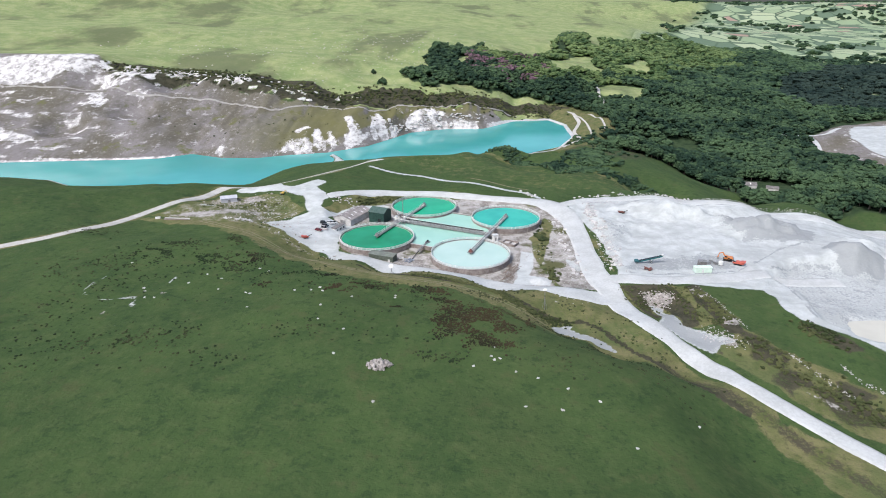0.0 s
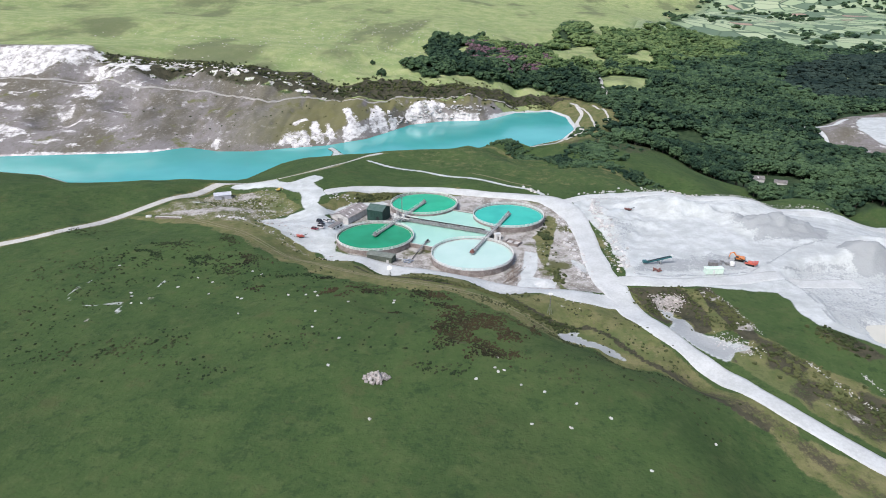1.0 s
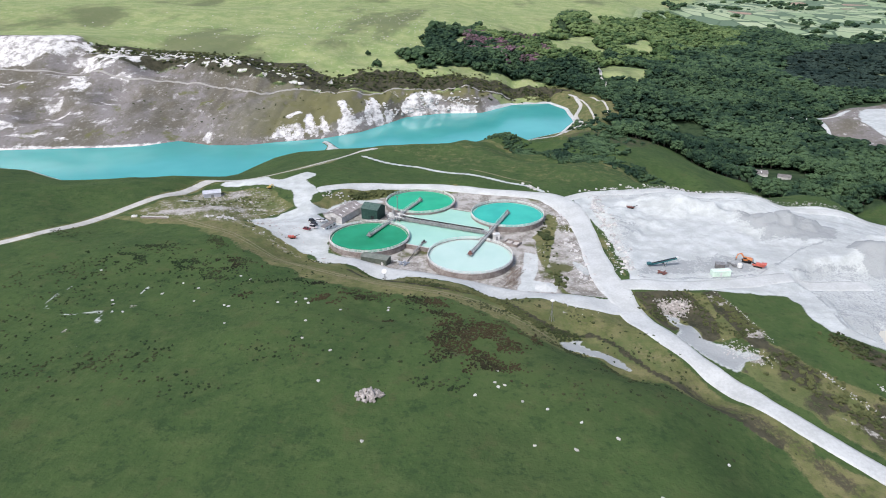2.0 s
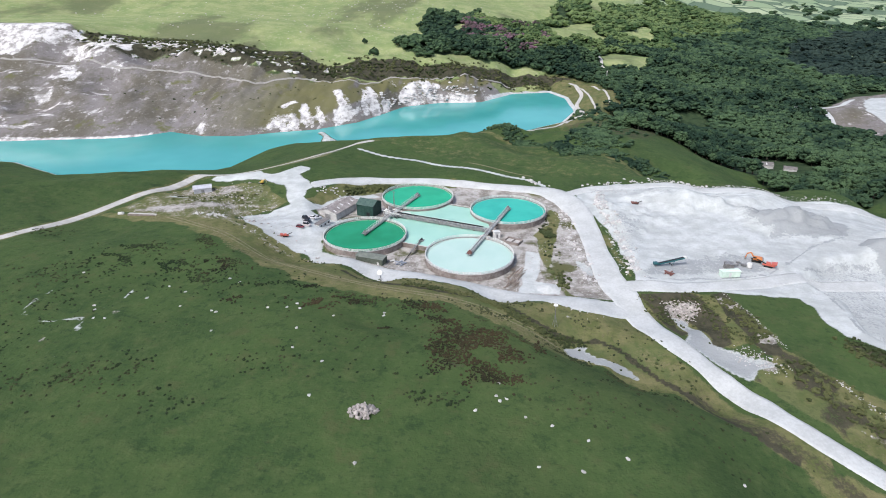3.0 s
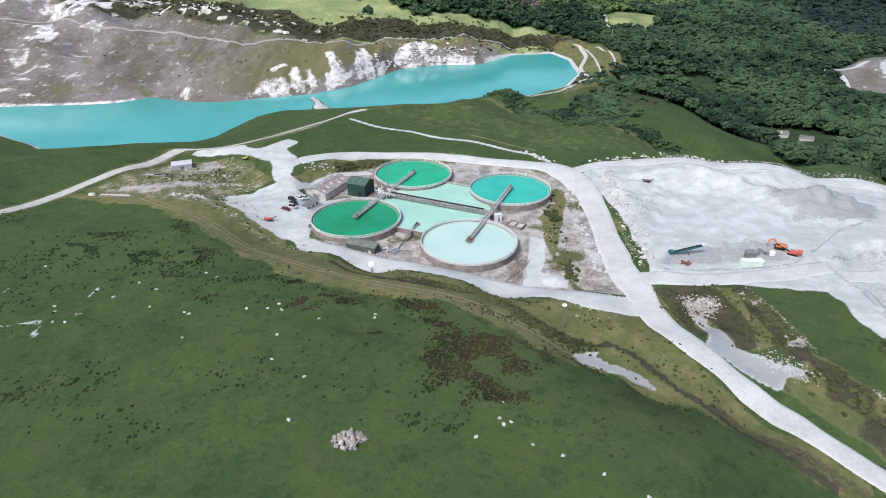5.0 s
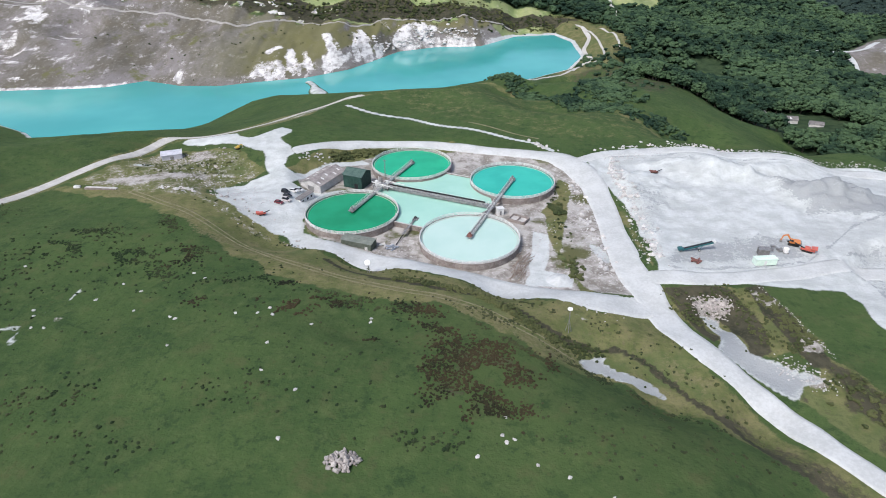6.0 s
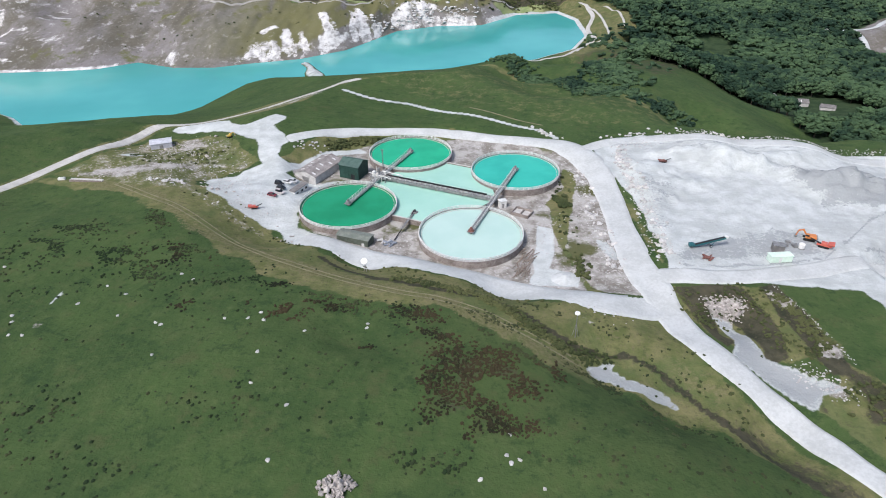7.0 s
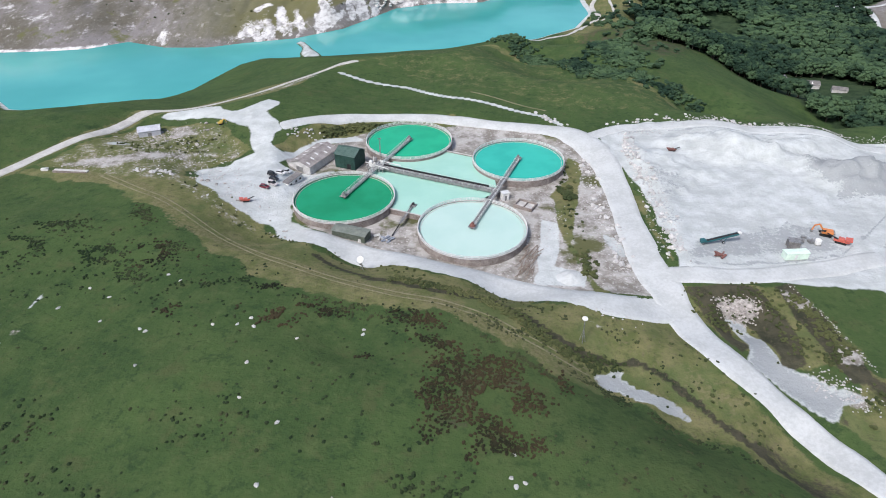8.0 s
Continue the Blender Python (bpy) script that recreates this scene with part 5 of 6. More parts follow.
def car(at, colour, label, van=False):
    t = empty("parked_car", *at)
    tall = 1.95 if van else 1.45
    bm = hull(bmesh.new(), [(-2.15, 0.7, 0.66, 0.4, 0.8), (-2.0, 0.85, 0.8, 0.28, 0.95), (-0.6, 0.88, 0.84, 0.24, 0.98), (0.8, 0.88, 0.82, 0.24, 0.95), (1.9, 0.84, 0.74, 0.28, 0.78), (2.12, 0.7, 0.62, 0.36, 0.66)])
    part("body", bm, colour, t)
    back = -2.0 if van else -1.85
    bm = hull(bmesh.new(), [(back, 0.78, 0.66, 0.93, 1.0), (back + 0.35, 0.8, 0.64, 0.93, tall - 0.06), (-0.2, 0.8, 0.62, 0.93, tall), (0.35, 0.8, 0.6, 0.93, tall - 0.08), (1.15, 0.76, 0.7, 0.9, 0.96)])
    part("windows", bm, GLASS, t, "dark glazed cabin")
    bm = hull(bmesh.new(), [(back + 0.3, 0.6, 0.55, tall - 0.08, tall - 0.01), (-0.2, 0.62, 0.58, tall - 0.03, tall + 0.04), (0.4, 0.58, 0.52, tall - 0.1, tall - 0.03)])
    part("roof", bm, colour, t)
    for x in (-1.3, 1.35):
        for y in (-0.78, 0.78):
            wheel(t, x, y, 0.32, 0.2)
    for y in (-0.55, 0.55):
        part("headlight", boxes((2.02, 2.14, y - 0.16, y + 0.16, 0.55, 0.68), bevel=0.03), LAMP, t)
        part("tail_light", boxes((-2.18, -2.06, y - 0.14, y + 0.14, 0.62, 0.78), bevel=0.02), RED, t)
    return tagged(t, label, "car", "cars beside the cabin")


for (x, y), turn, (name, rgb), van in (
        ((-85.9, 25.4), -16, ("dark_red", (0.16, 0.02, 0.03)), False), ((-83.2, 28.2), -18, ("pale_silver", (0.55, 0.50, 0.50)), True),
        ((-83.7, 32.0), -20, ("black", (0.015, 0.016, 0.02)), False), ((-85.4, 35.4), -18, ("black", (0.015, 0.015, 0.018)), True),
        ((-82.6, 38.6), -20, ("white", (0.7, 0.7, 0.7)), False), ((-81.0, 42.0), -18, ("pale_silver", (0.5, 0.52, 0.54)), False)):
    car((x, y, z_at(x, y) + 0.02, turn), paint(name + "_car_paint", *rgb), f"{name.replace('_', ' ')} {'van' if van else 'car'} parked on white clay yard", van)


def excavator(at, colour, label, reach=1.0):
    t = empty("excavator", *at)
    for y in (-1.2, 1.2):
        bm = hull(bmesh.new(), [(-2.1, 0.28, 0.28, 0.35, 0.6), (-1.8, 0.3, 0.3, 0.02, 0.92), (1.8, 0.3, 0.3, 0.02, 0.92), (2.1, 0.28, 0.28, 0.35, 0.6)])
        bmesh.ops.translate(bm, verts=bm.verts, vec=(0, y, 0))
        part("track", bm, TYRE, t)
    part("undercarriage", boxes((-1.3, 1.3, -1.0, 1.0, 0.45, 1.0), bevel=0.08), STEEL, t)
    part("body", boxes((-2.4, 1.3, -1.4, 1.4, 1.05, 2.2), bevel=0.16), colour, t)
    part("counterweight", boxes((-2.9, -2.2, -1.35, 1.35, 1.1, 2.05), bevel=0.2), STEEL, t)
    c = part("cab", boxes((0.1, 1.6, 0.35, 1.4, 1.2, 3.0), bevel=0.1), colour, t)
    part("window", boxes((0.3, 1.64, 0.42, 1.43, 2.0, 2.8), bevel=0.05), GLASS, c)
    part("boom", beam(beam(bmesh.new(), (1.0, -0.3, 1.6), (3.4 * reach, -0.3, 4.0), 0.5, 0.6), (3.4 * reach, -0.3, 4.0), (5.4 * reach, -0.3, 3.2), 0.4, 0.45), colour, t)
    part("arm", beam(bmesh.new(), (5.3 * reach, -0.3, 3.3), (5.9 * reach, -0.3, 1.0), 0.32, 0.4), colour, t)
    bm = hull(bmesh.new(), [(5.2 * reach, 0.5, 0.5, 0.2, 0.9), (5.7 * reach, 0.6, 0.6, 0.05, 1.1), (6.3 * reach, 0.6, 0.6, 0.3, 1.2)])
    bmesh.ops.translate(bm, verts=bm.verts, vec=(0, -0.3, 0))
    part("bucket", bm, STEEL, t)
    return tagged(t, label, "excavator")


def on_ground(x, y, turn=0.0, lift=0.0):
    return (x, y, z_at(x, y) + lift, turn)


excavator(on_ground(133.2, 4.2, 160), ORANGE, "orange tracked excavator standing in the clay pit", 0.8)
excavator(on_ground(-123, 81, 40), YELLOW, "small yellow excavator on stony ground", 0.8).scale = (0.6,) * 3


def crusher(at, colour, label):
    t = empty("mobile_crusher", *at)
    for y in (-1.1, 1.1):
        bm = hull(bmesh.new(), [(-2.4, 0.25, 0.25, 0.3, 0.6), (-2.1, 0.28, 0.28, 0.02, 0.85), (2.1, 0.28, 0.28, 0.02, 0.85), (2.4, 0.25, 0.25, 0.3, 0.6)])
        bmesh.ops.translate(bm, verts=bm.verts, vec=(0, y, 0))
        part("track", bm, TYRE, t)
    part("chassis", boxes((-3.4, 3.2, -1.0, 1.0, 0.85, 1.6), bevel=0.1), colour, t)
    part("engine_housing", boxes((-1.2, 1.4, -1.15, 1.15, 1.6, 2.7), bevel=0.15), colour, t)
    bm = hull(bmesh.new(), [(-4.2, 1.5, 1.9, 2.2, 3.2), (-2.9, 0.9, 1.7, 1.6, 3.0), (-1.4, 0.7, 1.5, 1.6, 2.9)])
    part("hopper", bm, colour, t)
    part("belt", beam(bmesh.new(), (1.0, 0, 1.5), (6.4, 0, 3.2), 0.9, 0.25), DARK, t)
    return tagged(t, label, "crusher")


crusher(on_ground(136.8, -0.6, 150), RED, "faded red mobile crusher in the clay pit").scale = (0.8,) * 3
crusher(on_ground(-90.6, 14.8, 20), RED, "small red screening machine at the yard edge").scale = (0.55,) * 3
crusher(on_ground(93.0, 70.0, 15), RUST, "rusty red machine wreck on white clay").scale = (0.6, 0.6, 0.5)


def container(at):
    t = empty("site_container", *at)
    part("body", boxes((-4.2, 4.2, -1.5, 1.5, 0.15, 2.7), bevel=0.05), MINT, t, "pale mint ribbed walls")
    bm = bmesh.new()
    for i in range(26):
        x = -4.0 + 8.0 * i / 25
        box(bm, x - 0.07, x + 0.07, -1.56, -1.5, 0.25, 2.6)
    part("ribs", bm, MINT, t)
    bm = hull(bmesh.new(), [(-4.35, 1.65, 0.2, 2.7, 3.05), (4.35, 1.65, 0.2, 2.7, 3.05)])
    part("roof", bm, MINT, t)
    part("door", boxes((-1.0, 0.0, -1.6, -1.55, 0.2, 2.3)), RAIL, t)
    return tagged(t, "pale mint site container with a low pitched roof", "container")


container(on_ground(115.2, -11.6, 7))


def bunker(at):
    t = empty("fuel_bunker", *at)
    part("body", boxes((-2.0, 2.0, -1.6, 1.6, 0.2, 2.9), bevel=0.12), SLATE, t)
    part("lid", boxes((-2.1, 2.1, -1.7, 1.7, 2.9, 3.05), bevel=0.05), STEEL, t)
    part("skid", boxes((-2.3, 2.3, -1.3, -1.0, -0.1, 0.2), (-2.3, 2.3, 1.0, 1.3, -0.1, 0.2)), STEEL, t)
    return tagged(t, "dark grey steel fuel bunker in the clay pit", "bunker")


bunker(on_ground(117.2, -5.0, -12))


def water_tank(at):
    t = empty("round_bowser", *at)
    bm = bmesh.new()
    bmesh.ops.create_cone(bm, cap_ends=True, segments=20, radius1=1.1, radius2=1.1, depth=1.8, matrix=Matrix.Translation((0, 0, 1.2)))
    bmesh.ops.create_cone(bm, cap_ends=True, segments=20, radius1=1.1, radius2=0.3, depth=0.4, matrix=Matrix.Translation((0, 0, 2.3)))
    part("drum", bm, WHITE_PAINT, t)
    part("stand", boxes((-1.0, 1.0, -1.0, 1.0, -0.1, 0.3)), STEEL, t)
    return tagged(t, "white round water bowser beside the machines", "bowser")


water_tank(on_ground(127.4, -2.4))


def pallet(at, material, label, size):
    t = empty("scrap_pile", *at)
    r = random.Random(int(at[0] * 10))
    for i in range(7):
        x, y, a = r.uniform(-size, size), r.uniform(-size, size) * 0.6, r.uniform(0, 3.1)
        l = r.uniform(0.6, 1.6)
        part("piece", beam(bmesh.new(), (x - l * math.cos(a), y - l * math.sin(a), 0.15 + 0.12 * i), (x + l * math.cos(a), y + l * math.sin(a), 0.25 + 0.12 * i), r.uniform(0.4, 1.2), r.uniform(0.2, 0.6)), material, t)
    return tagged(t, label, "scrap")


BLUE_SCRAP = surface("blue_grey_scrap", (0.14, 0.17, 0.21), (0.42, 0.45, 0.49), 1.2, 0.7, 0.2)
pallet(on_ground(124.0, -1.0), STEEL, "grey scrap steel pieces beside the excavator", 3.0)
pallet(on_ground(-31.0, -5.5), BLUE_SCRAP, "pile of blue-grey scrap beside the tank", 2.6)
pallet(on_ground(-33.4, -4.0), PALE_CONCRETE, "pile of pale broken slabs beside the tank", 2.2)
pallet(on_ground(88.0, -13.2), RUST, "rusty scrap heap at the road edge", 1.4)


def timber_stack(at, seed, label):
    """Old planks and beams thrown down side by side."""
    t = empty("timber_stack", *at)
    r = random.Random(seed)
    for i in range(26):
        a, l = 1.25 + r.gauss(0, 0.22), r.uniform(1.2, 3.2)
        x, y, z = r.uniform(-2.6, 2.6), r.uniform(-4.0, 4.0), 0.1 + 0.16 * (i % 4)
        part("plank", beam(bmesh.new(), (x - l * math.cos(a), y - l * math.sin(a), z), (x + l * math.cos(a), y + l * math.sin(a), z + r.uniform(-0.05, 0.12)), r.uniform(0.14, 0.32), r.uniform(0.08, 0.16)), OLD_TIMBER, t)
    return tagged(t, label, "timber")


OLD_TIMBER = surface("weathered_timber", (0.15, 0.115, 0.09), (0.34, 0.285, 0.235), 0.9, 0.9)
timber_stack((19.2, -21.5, -2.95, 0), 3, "weathered brown planks dumped beside the milky tank")
timber_stack((21.6, -12.0, -2.95, -16), 4, "loose weathered beams along the milky tank")


def clay_heap(x, y, radius, tall, seed):
    """A tipped heap with slumped, rutted sides."""
    bm = bmesh.new()
    rings = []
    for k in range(9):
        q = k / 8
        ring = []
        for i in range(40):
            a = 2 * math.pi * i / 40
            d = radius * q * (1 + 0.16 * noise.noise((math.cos(a) * 1.6 + seed, math.sin(a) * 1.6, 0.3)))
            lift = tall * (1 - q) ** 0.8 * (1 + 0.35 * noise.noise((d * math.cos(a) * 0.5, d * math.sin(a) * 0.5, seed))) - 0.15 * q
            ring.append(bm.verts.new((d * math.cos(a), d * math.sin(a) * 0.85, lift)))
        rings.append(ring)
    for u, v in zip(rings, rings[1:]):
        for i in range(40):
            bm.faces.new((u[i], v[i], v[(i + 1) % 40], u[(i + 1) % 40]))
    bmesh.ops.remove_doubles(bm, verts=bm.verts, dist=0.01)
    bmesh.ops.recalc_face_normals(bm, faces=bm.faces)
    ob = part("clay_heap", bm, ROAD, None, "", True)
    ob.matrix_world = pose(x, y, z_at(x, y), 0, 0, 20)
    return tagged(ob, "tipped heap of white clay beside the plant road", "heap")


clay_heap(34.6, -25.6, 5.4, 1.9, 2)


def stacker(at, length, rise):
    t = empty("conveyor_stacker", *at)
    slope = rise / length
    for y in (-0.55, 0.55):
        part("side_frame", beam(bmesh.new(), (0, y, 0.9), (length, y, 0.9 + rise), 0.12, 0.7), TEAL_PAINT, t)
    part("belt", beam(bmesh.new(), (-0.2, 0, 1.2), (length + 0.2, 0, 1.2 + rise), 1.0, 0.12), DARK, t)
    part("head_drum", boxes((length - 0.3, length + 0.9, -0.7, 0.7, 0.8 + rise, 1.7 + rise), bevel=0.2), RAIL, t)
    part("tail_hopper", hull(bmesh.new(), [(-1.2, 0.5, 1.0, 0.7, 1.9), (0.6, 0.5, 1.0, 0.7, 1.9)]), TEAL_PAINT, t)
    mid = length * 0.55
    for y in (-1.0, 1.0):
        part("strut", beam(bmesh.new(), (mid, y, 0.5), (mid + 1.5, y * 0.55, 0.8 + slope * (mid + 1.5)), 0.16), TEAL_PAINT, t)
        wheel(t, mid, y, 0.5, 0.3)
    part("axle", boxes((mid - 0.1, mid + 0.1, -1.0, 1.0, 0.4, 0.6)), STEEL, t)
    part("foot", boxes((-0.6, 0.2, -0.6, 0.6, -0.15, 0.75), bevel=0.05), STEEL, t)
    return tagged(t, "long teal conveyor stacker with black belt in the pit", "conveyor")


stacker(on_ground(84.4, -6.4, 12), 13.2, 2.2)


def disc_mast(at, tall, lean, size, tip, label):
    t = empty("disc_mast", *at)
    part("pole", beam(bmesh.new(), (0, 0, -0.4), (lean, 0, tall), 0.22), STEEL, t)
    part("brace", beam(beam(bmesh.new(), (-1.0, 0.6, -0.2), (lean * 0.6, 0, tall * 0.6), 0.1), (1.0, 0.6, -0.2), (lean * 0.6, 0, tall * 0.6), 0.1), STEEL, t)
    bm = bmesh.new()
    tilt = Matrix.Translation((lean, 0, tall)) @ Matrix.Rotation(radians(tip), 4, "X")
    bmesh.ops.create_cone(bm, cap_ends=True, segments=28, radius1=size, radius2=size * 0.9, depth=0.25, matrix=tilt)
    d = part("disc", bm, WHITE_PAINT, t, "round white disc")
    bm = bmesh.new()
    bmesh.ops.create_cone(bm, cap_ends=True, segments=16, radius1=size * 0.35, radius2=size * 0.3, depth=0.4, matrix=tilt @ Matrix.Translation((0, 0, 0.2)))
    part("hub", bm, RAIL, d)
    return tagged(t, label, "mast", "disc masts")


disc_mast(on_ground(-36.8, -27.5, 5), 4.6, -0.7, 1.25, 40, "leaning steel mast with a round white disc")
disc_mast(on_ground(32.6, -62.0, 0), 9.5, -0.3, 0.85, 8, "tall thin mast with a round white disc")

# ---- tracks, stones and plants ----
BENCH = [(-900, 470), (-610, 477), (-544, 479), (-498, 490), (-432, 477), (-391, 481), (-357, 486), (-320, 484), (-288, 477), (-261, 464), (-231, 482), (-194, 504), (-145, 492), (-108, 532), (-64, 552), (0, 574), (60, 606)]
DAM = [(134, 618), (140, 597), (142, 561), (135, 530), (128, 504), (126, 450), (114, 430), (96, 394), (72, 370), (40, 352), (20, 344)]
DAM_SPUR = [(140, 602), (147, 575), (147, 530), (145, 478), (138, 442), (122, 432)]
RIM_ROAD = [(56, 84), (72, 94), (92, 98), (120, 100), (150, 97), (185, 89), (230, 84), (300, 84)]
LANE = [(216, 850), (212, 837), (203, 760), (201, 745), (206, 726), (196, 660), (186, 612)]
LANE_SOUTH = [(158, 582), (165, 560), (167, 531), (163, 480)]
QUARRY_ROAD = [(545, 655), (512, 624), (482, 616), (474, 572), (466, 536), (478, 500)]
QUARRY_SPUR = [(436, 606), (458, 611), (482, 616)]
FIELD_TRACK = [(-156, 26), (-134, 11), (-119, 2.6), (-103, -7.6), (-87, -18), (-73, -28.5), (-62, -34), (-49.5, -40), (-37, -46), (-23, -51), (-9, -53.3), (4.5, -58.9), (14, -65.6), (23, -70.4), (31, -72.6), (36, -73.2)]
OLD_TRACK = surface("dusty_old_track", (0.26, 0.25, 0.225), (0.36, 0.35, 0.33), 0.2, 0.95)
ribbon("bench_track", BENCH, 1.3, OLD_TRACK, "pale track along the old quarry face", "road", 0.25, 6)
ribbon("rim_road", RIM_ROAD, 3.6, ROAD, "white clay road along the pit rim", "road", 0.12, 13)
ribbon("dam_track", DAM_SPUR, 1.1, TRACK, "pale spur of the lake track", "road", 0.3, 14)
ribbon("dam_track", DAM, 2.2, TRACK, "white track round the head of the lake", "road", 0.3, 7)
ribbon("woodland_lane", LANE, 2.4, TRACK, "pale lane between wood and meadow", "road", 0.3, 8)
ribbon("woodland_lane", LANE_SOUTH, 1.1, TRACK, "pale lane below the wood", "road", 0.3, 15)
ribbon("quarry_road", QUARRY_SPUR, 3.0, ROAD, "white spur of the far quarry road", "road", 0.4, 16)
ribbon("quarry_road", QUARRY_ROAD, 3.6, ROAD, "white road to a far quarry", "road", 0.4, 9)
WORN = surface("worn_verge_track", (0.12, 0.115, 0.06), (0.20, 0.185, 0.115), 0.25, 0.95, 0, 0.4, 0.08)
for seed, off in ((10, 0.0), (11, 2.2)):
    ribbon("wheel_rut", [(x + off * 0.35, y + off) for x, y in FIELD_TRACK], 0.3, WORN, "worn wheel rut along the field edge", "track", 0.05, seed)
ribbon("wheel_rut", [(-3, 142), (20, 128), (41, 116)], 0.6, WORN, "worn wheel rut across the green knoll", "track", 0.05, 12)


def lump(r, detail=1, squash=0.7, rough=0.3, seed=0):
    """Vertices and triangles of an uneven lump."""
    bm = bmesh.new()
    bmesh.ops.create_icosphere(bm, subdivisions=detail, radius=1.0)
    for v in bm.verts:
        k = 1 + rough * noise.noise(v.co * 1.3 + Vector((seed * 3.1, seed, 0))) + rough * 0.6 * noise.noise(v.co * 3.1 + Vector((0, seed, seed * 2.0)))
        v.co = Vector((v.co.x * k, v.co.y * k, v.co.z * k * squash)) * r
    bmesh.ops.triangulate(bm, faces=bm.faces)
    co = np.array([v.co[:] for v in bm.verts])
    bm.verts.index_update()
    tri = np.array([[v.index for v in f.verts] for f in bm.faces])
    bm.free()
    return co, tri


def massed(name, shapes, rows, material, smooth=False):
    """ONE mesh of many shapes; rows: which, x, y, z, turn, size along, size up."""
    cos, tris, base = [], [], 0
    for which, x, y, z, a, s, h in rows:
        co, tri = shapes[which % len(shapes)]
        c, n = math.cos(a) * s, math.sin(a) * s
        out = np.stack([co[:, 0] * c - co[:, 1] * n + x, co[:, 0] * n + co[:, 1] * c + y, co[:, 2] * h + z], -1)
        cos.append(out)
        tris.append(tri + base)
        base += len(co)
    co, tri = np.concatenate(cos), np.concatenate(tris)
    me = bpy.data.meshes.new(name)
    me.vertices.add(len(co))
    me.vertices.foreach_set("co", co.astype(np.float32).ravel())
    me.loops.add(tri.size)
    me.loops.foreach_set("vertex_index", tri.astype(np.int32).ravel())
    me.polygons.add(len(tri))
    me.polygons.foreach_set("loop_start", np.arange(0, tri.size, 3, dtype=np.int32))
    me.polygons.foreach_set("use_smooth", np.full(len(tri), smooth))
    me.update()
    me.materials.append(material)
    return me


def inside(line, x, y):
    return away_from(line, x, y, True) < 0


def tree_shape(seed, clumps, size=0.36, detail=1):
    """A crown of radius 1 about the origin made of many uneven leaf clumps, with gaps between."""
    r = random.Random(seed)
    cos, tris, base = [], [], 0
    for i in range(clumps):
        u, a = r.uniform(-0.55, 1.0), r.uniform(0, 2 * math.pi)
        d = math.sqrt(max(0.05, 1 - u * u)) * r.uniform(0.35, 0.95)
        co, tri = lump(size * r.uniform(0.65, 1.25), detail, r.uniform(0.65, 0.95), 0.55, seed * 50 + i)
        cos.append(co + np.array([d * math.cos(a), d * math.sin(a), u * r.uniform(0.45, 0.8)]))
        tris.append(tri + base)
        base += len(co)
    return np.concatenate(cos), np.concatenate(tris)


def tree(name, seed, radius, tall, leaf, label, clumps=64):
    """A tree at the origin: trunk with limbs, and a crown."""
    r = random.Random(seed)
    t = empty(name, 0, 0, 0)
    bm = bmesh.new()
    bmesh.ops.create_cone(bm, cap_ends=True, segments=7, radius1=radius * 0.10, radius2=radius * 0.05, depth=tall * 0.6, matrix=Matrix.Translation((0, 0, tall * 0.3 - 0.3)))
    for i in range(5):
        a = i * 1.3 + r.uniform(0, 0.6)
        beam(bm, (0, 0, tall * r.uniform(0.3, 0.5)), (math.cos(a) * radius * 0.6, math.sin(a) * radius * 0.6, tall * r.uniform(0.55, 0.75)), radius * 0.05)
    part("trunk", bm, BARK, t)
    me = massed("crown", [tree_shape(seed, clumps, 0.27, 0)], [(0, 0, 0, tall - radius * 0.72, 0, radius, radius * 0.95)], leaf)
    ob = new("crown", me)
    ob.parent = t
    return tagged(t, label, "tree", "woodland trees")


SHADED_CONIFERS = [(738, 1176), (868, 1341), (1068, 1603), (1300, 1400), (1100, 900), (900, 700), (672, 740), (600, 800), (580, 880)]
SUNLIT_WOOD = [(-60, 800), (40, 780), (140, 800), (230, 900), (330, 960), (420, 1050), (620, 1350), (800, 1700), (700, 1900), (300, 1600), (150, 1100), (0, 980)]
KEEP_CLEAR = [(224, 290), (292, 282), (296, 236), (282, 206), (236, 206), (222, 240)]
rng = np.random.default_rng(4)


def wooded_spots(low, high, pitch, count_limit):
    """Places of trees in the wood, by distance from the plant."""
    xs, ys = np.meshgrid(np.arange(-150, 2000, pitch), np.arange(-60, 2600, pitch))
    xs = xs + rng.uniform(-0.42, 0.42, xs.shape) * pitch
    ys = ys + rng.uniform(-0.42, 0.42, ys.shape) * pitch
    d = np.hypot(xs, ys + 250)
    ok = (d >= low) & (d < high) & (woodland(xs, ys) > 0.5) & (xs < 0.95 * (ys + 420)) & ~inside(KEEP_CLEAR, xs, ys)
    for hole in MEADOWS + GLADES:
        ok &= away_from(hole, xs, ys, True) + 0.7 * np.clip(ys - np.mean(hole, 0)[1], -20, 0) > -8
    ok &= (away_from(FAR_QUARRY, xs, ys, True) > 36)
    ok &= (away_from(LANE, xs, ys) > 7) & (away_from(LANE_SOUTH, xs, ys) > 6) & (away_from(QUARRY_SPUR, xs, ys) > 7)
    ok &= away_from(QUARRY_ROAD, xs, ys) > 13
    ok &= away_from(SHORE_NORTH + SHORE_SOUTH, xs, ys, True) > 24
    ok &= ripple(xs, ys, 70, 11) > -0.85
    xs, ys = xs[ok], ys[ok]
    return np.stack([xs, ys, height(xs, ys)], -1)[:count_limit]


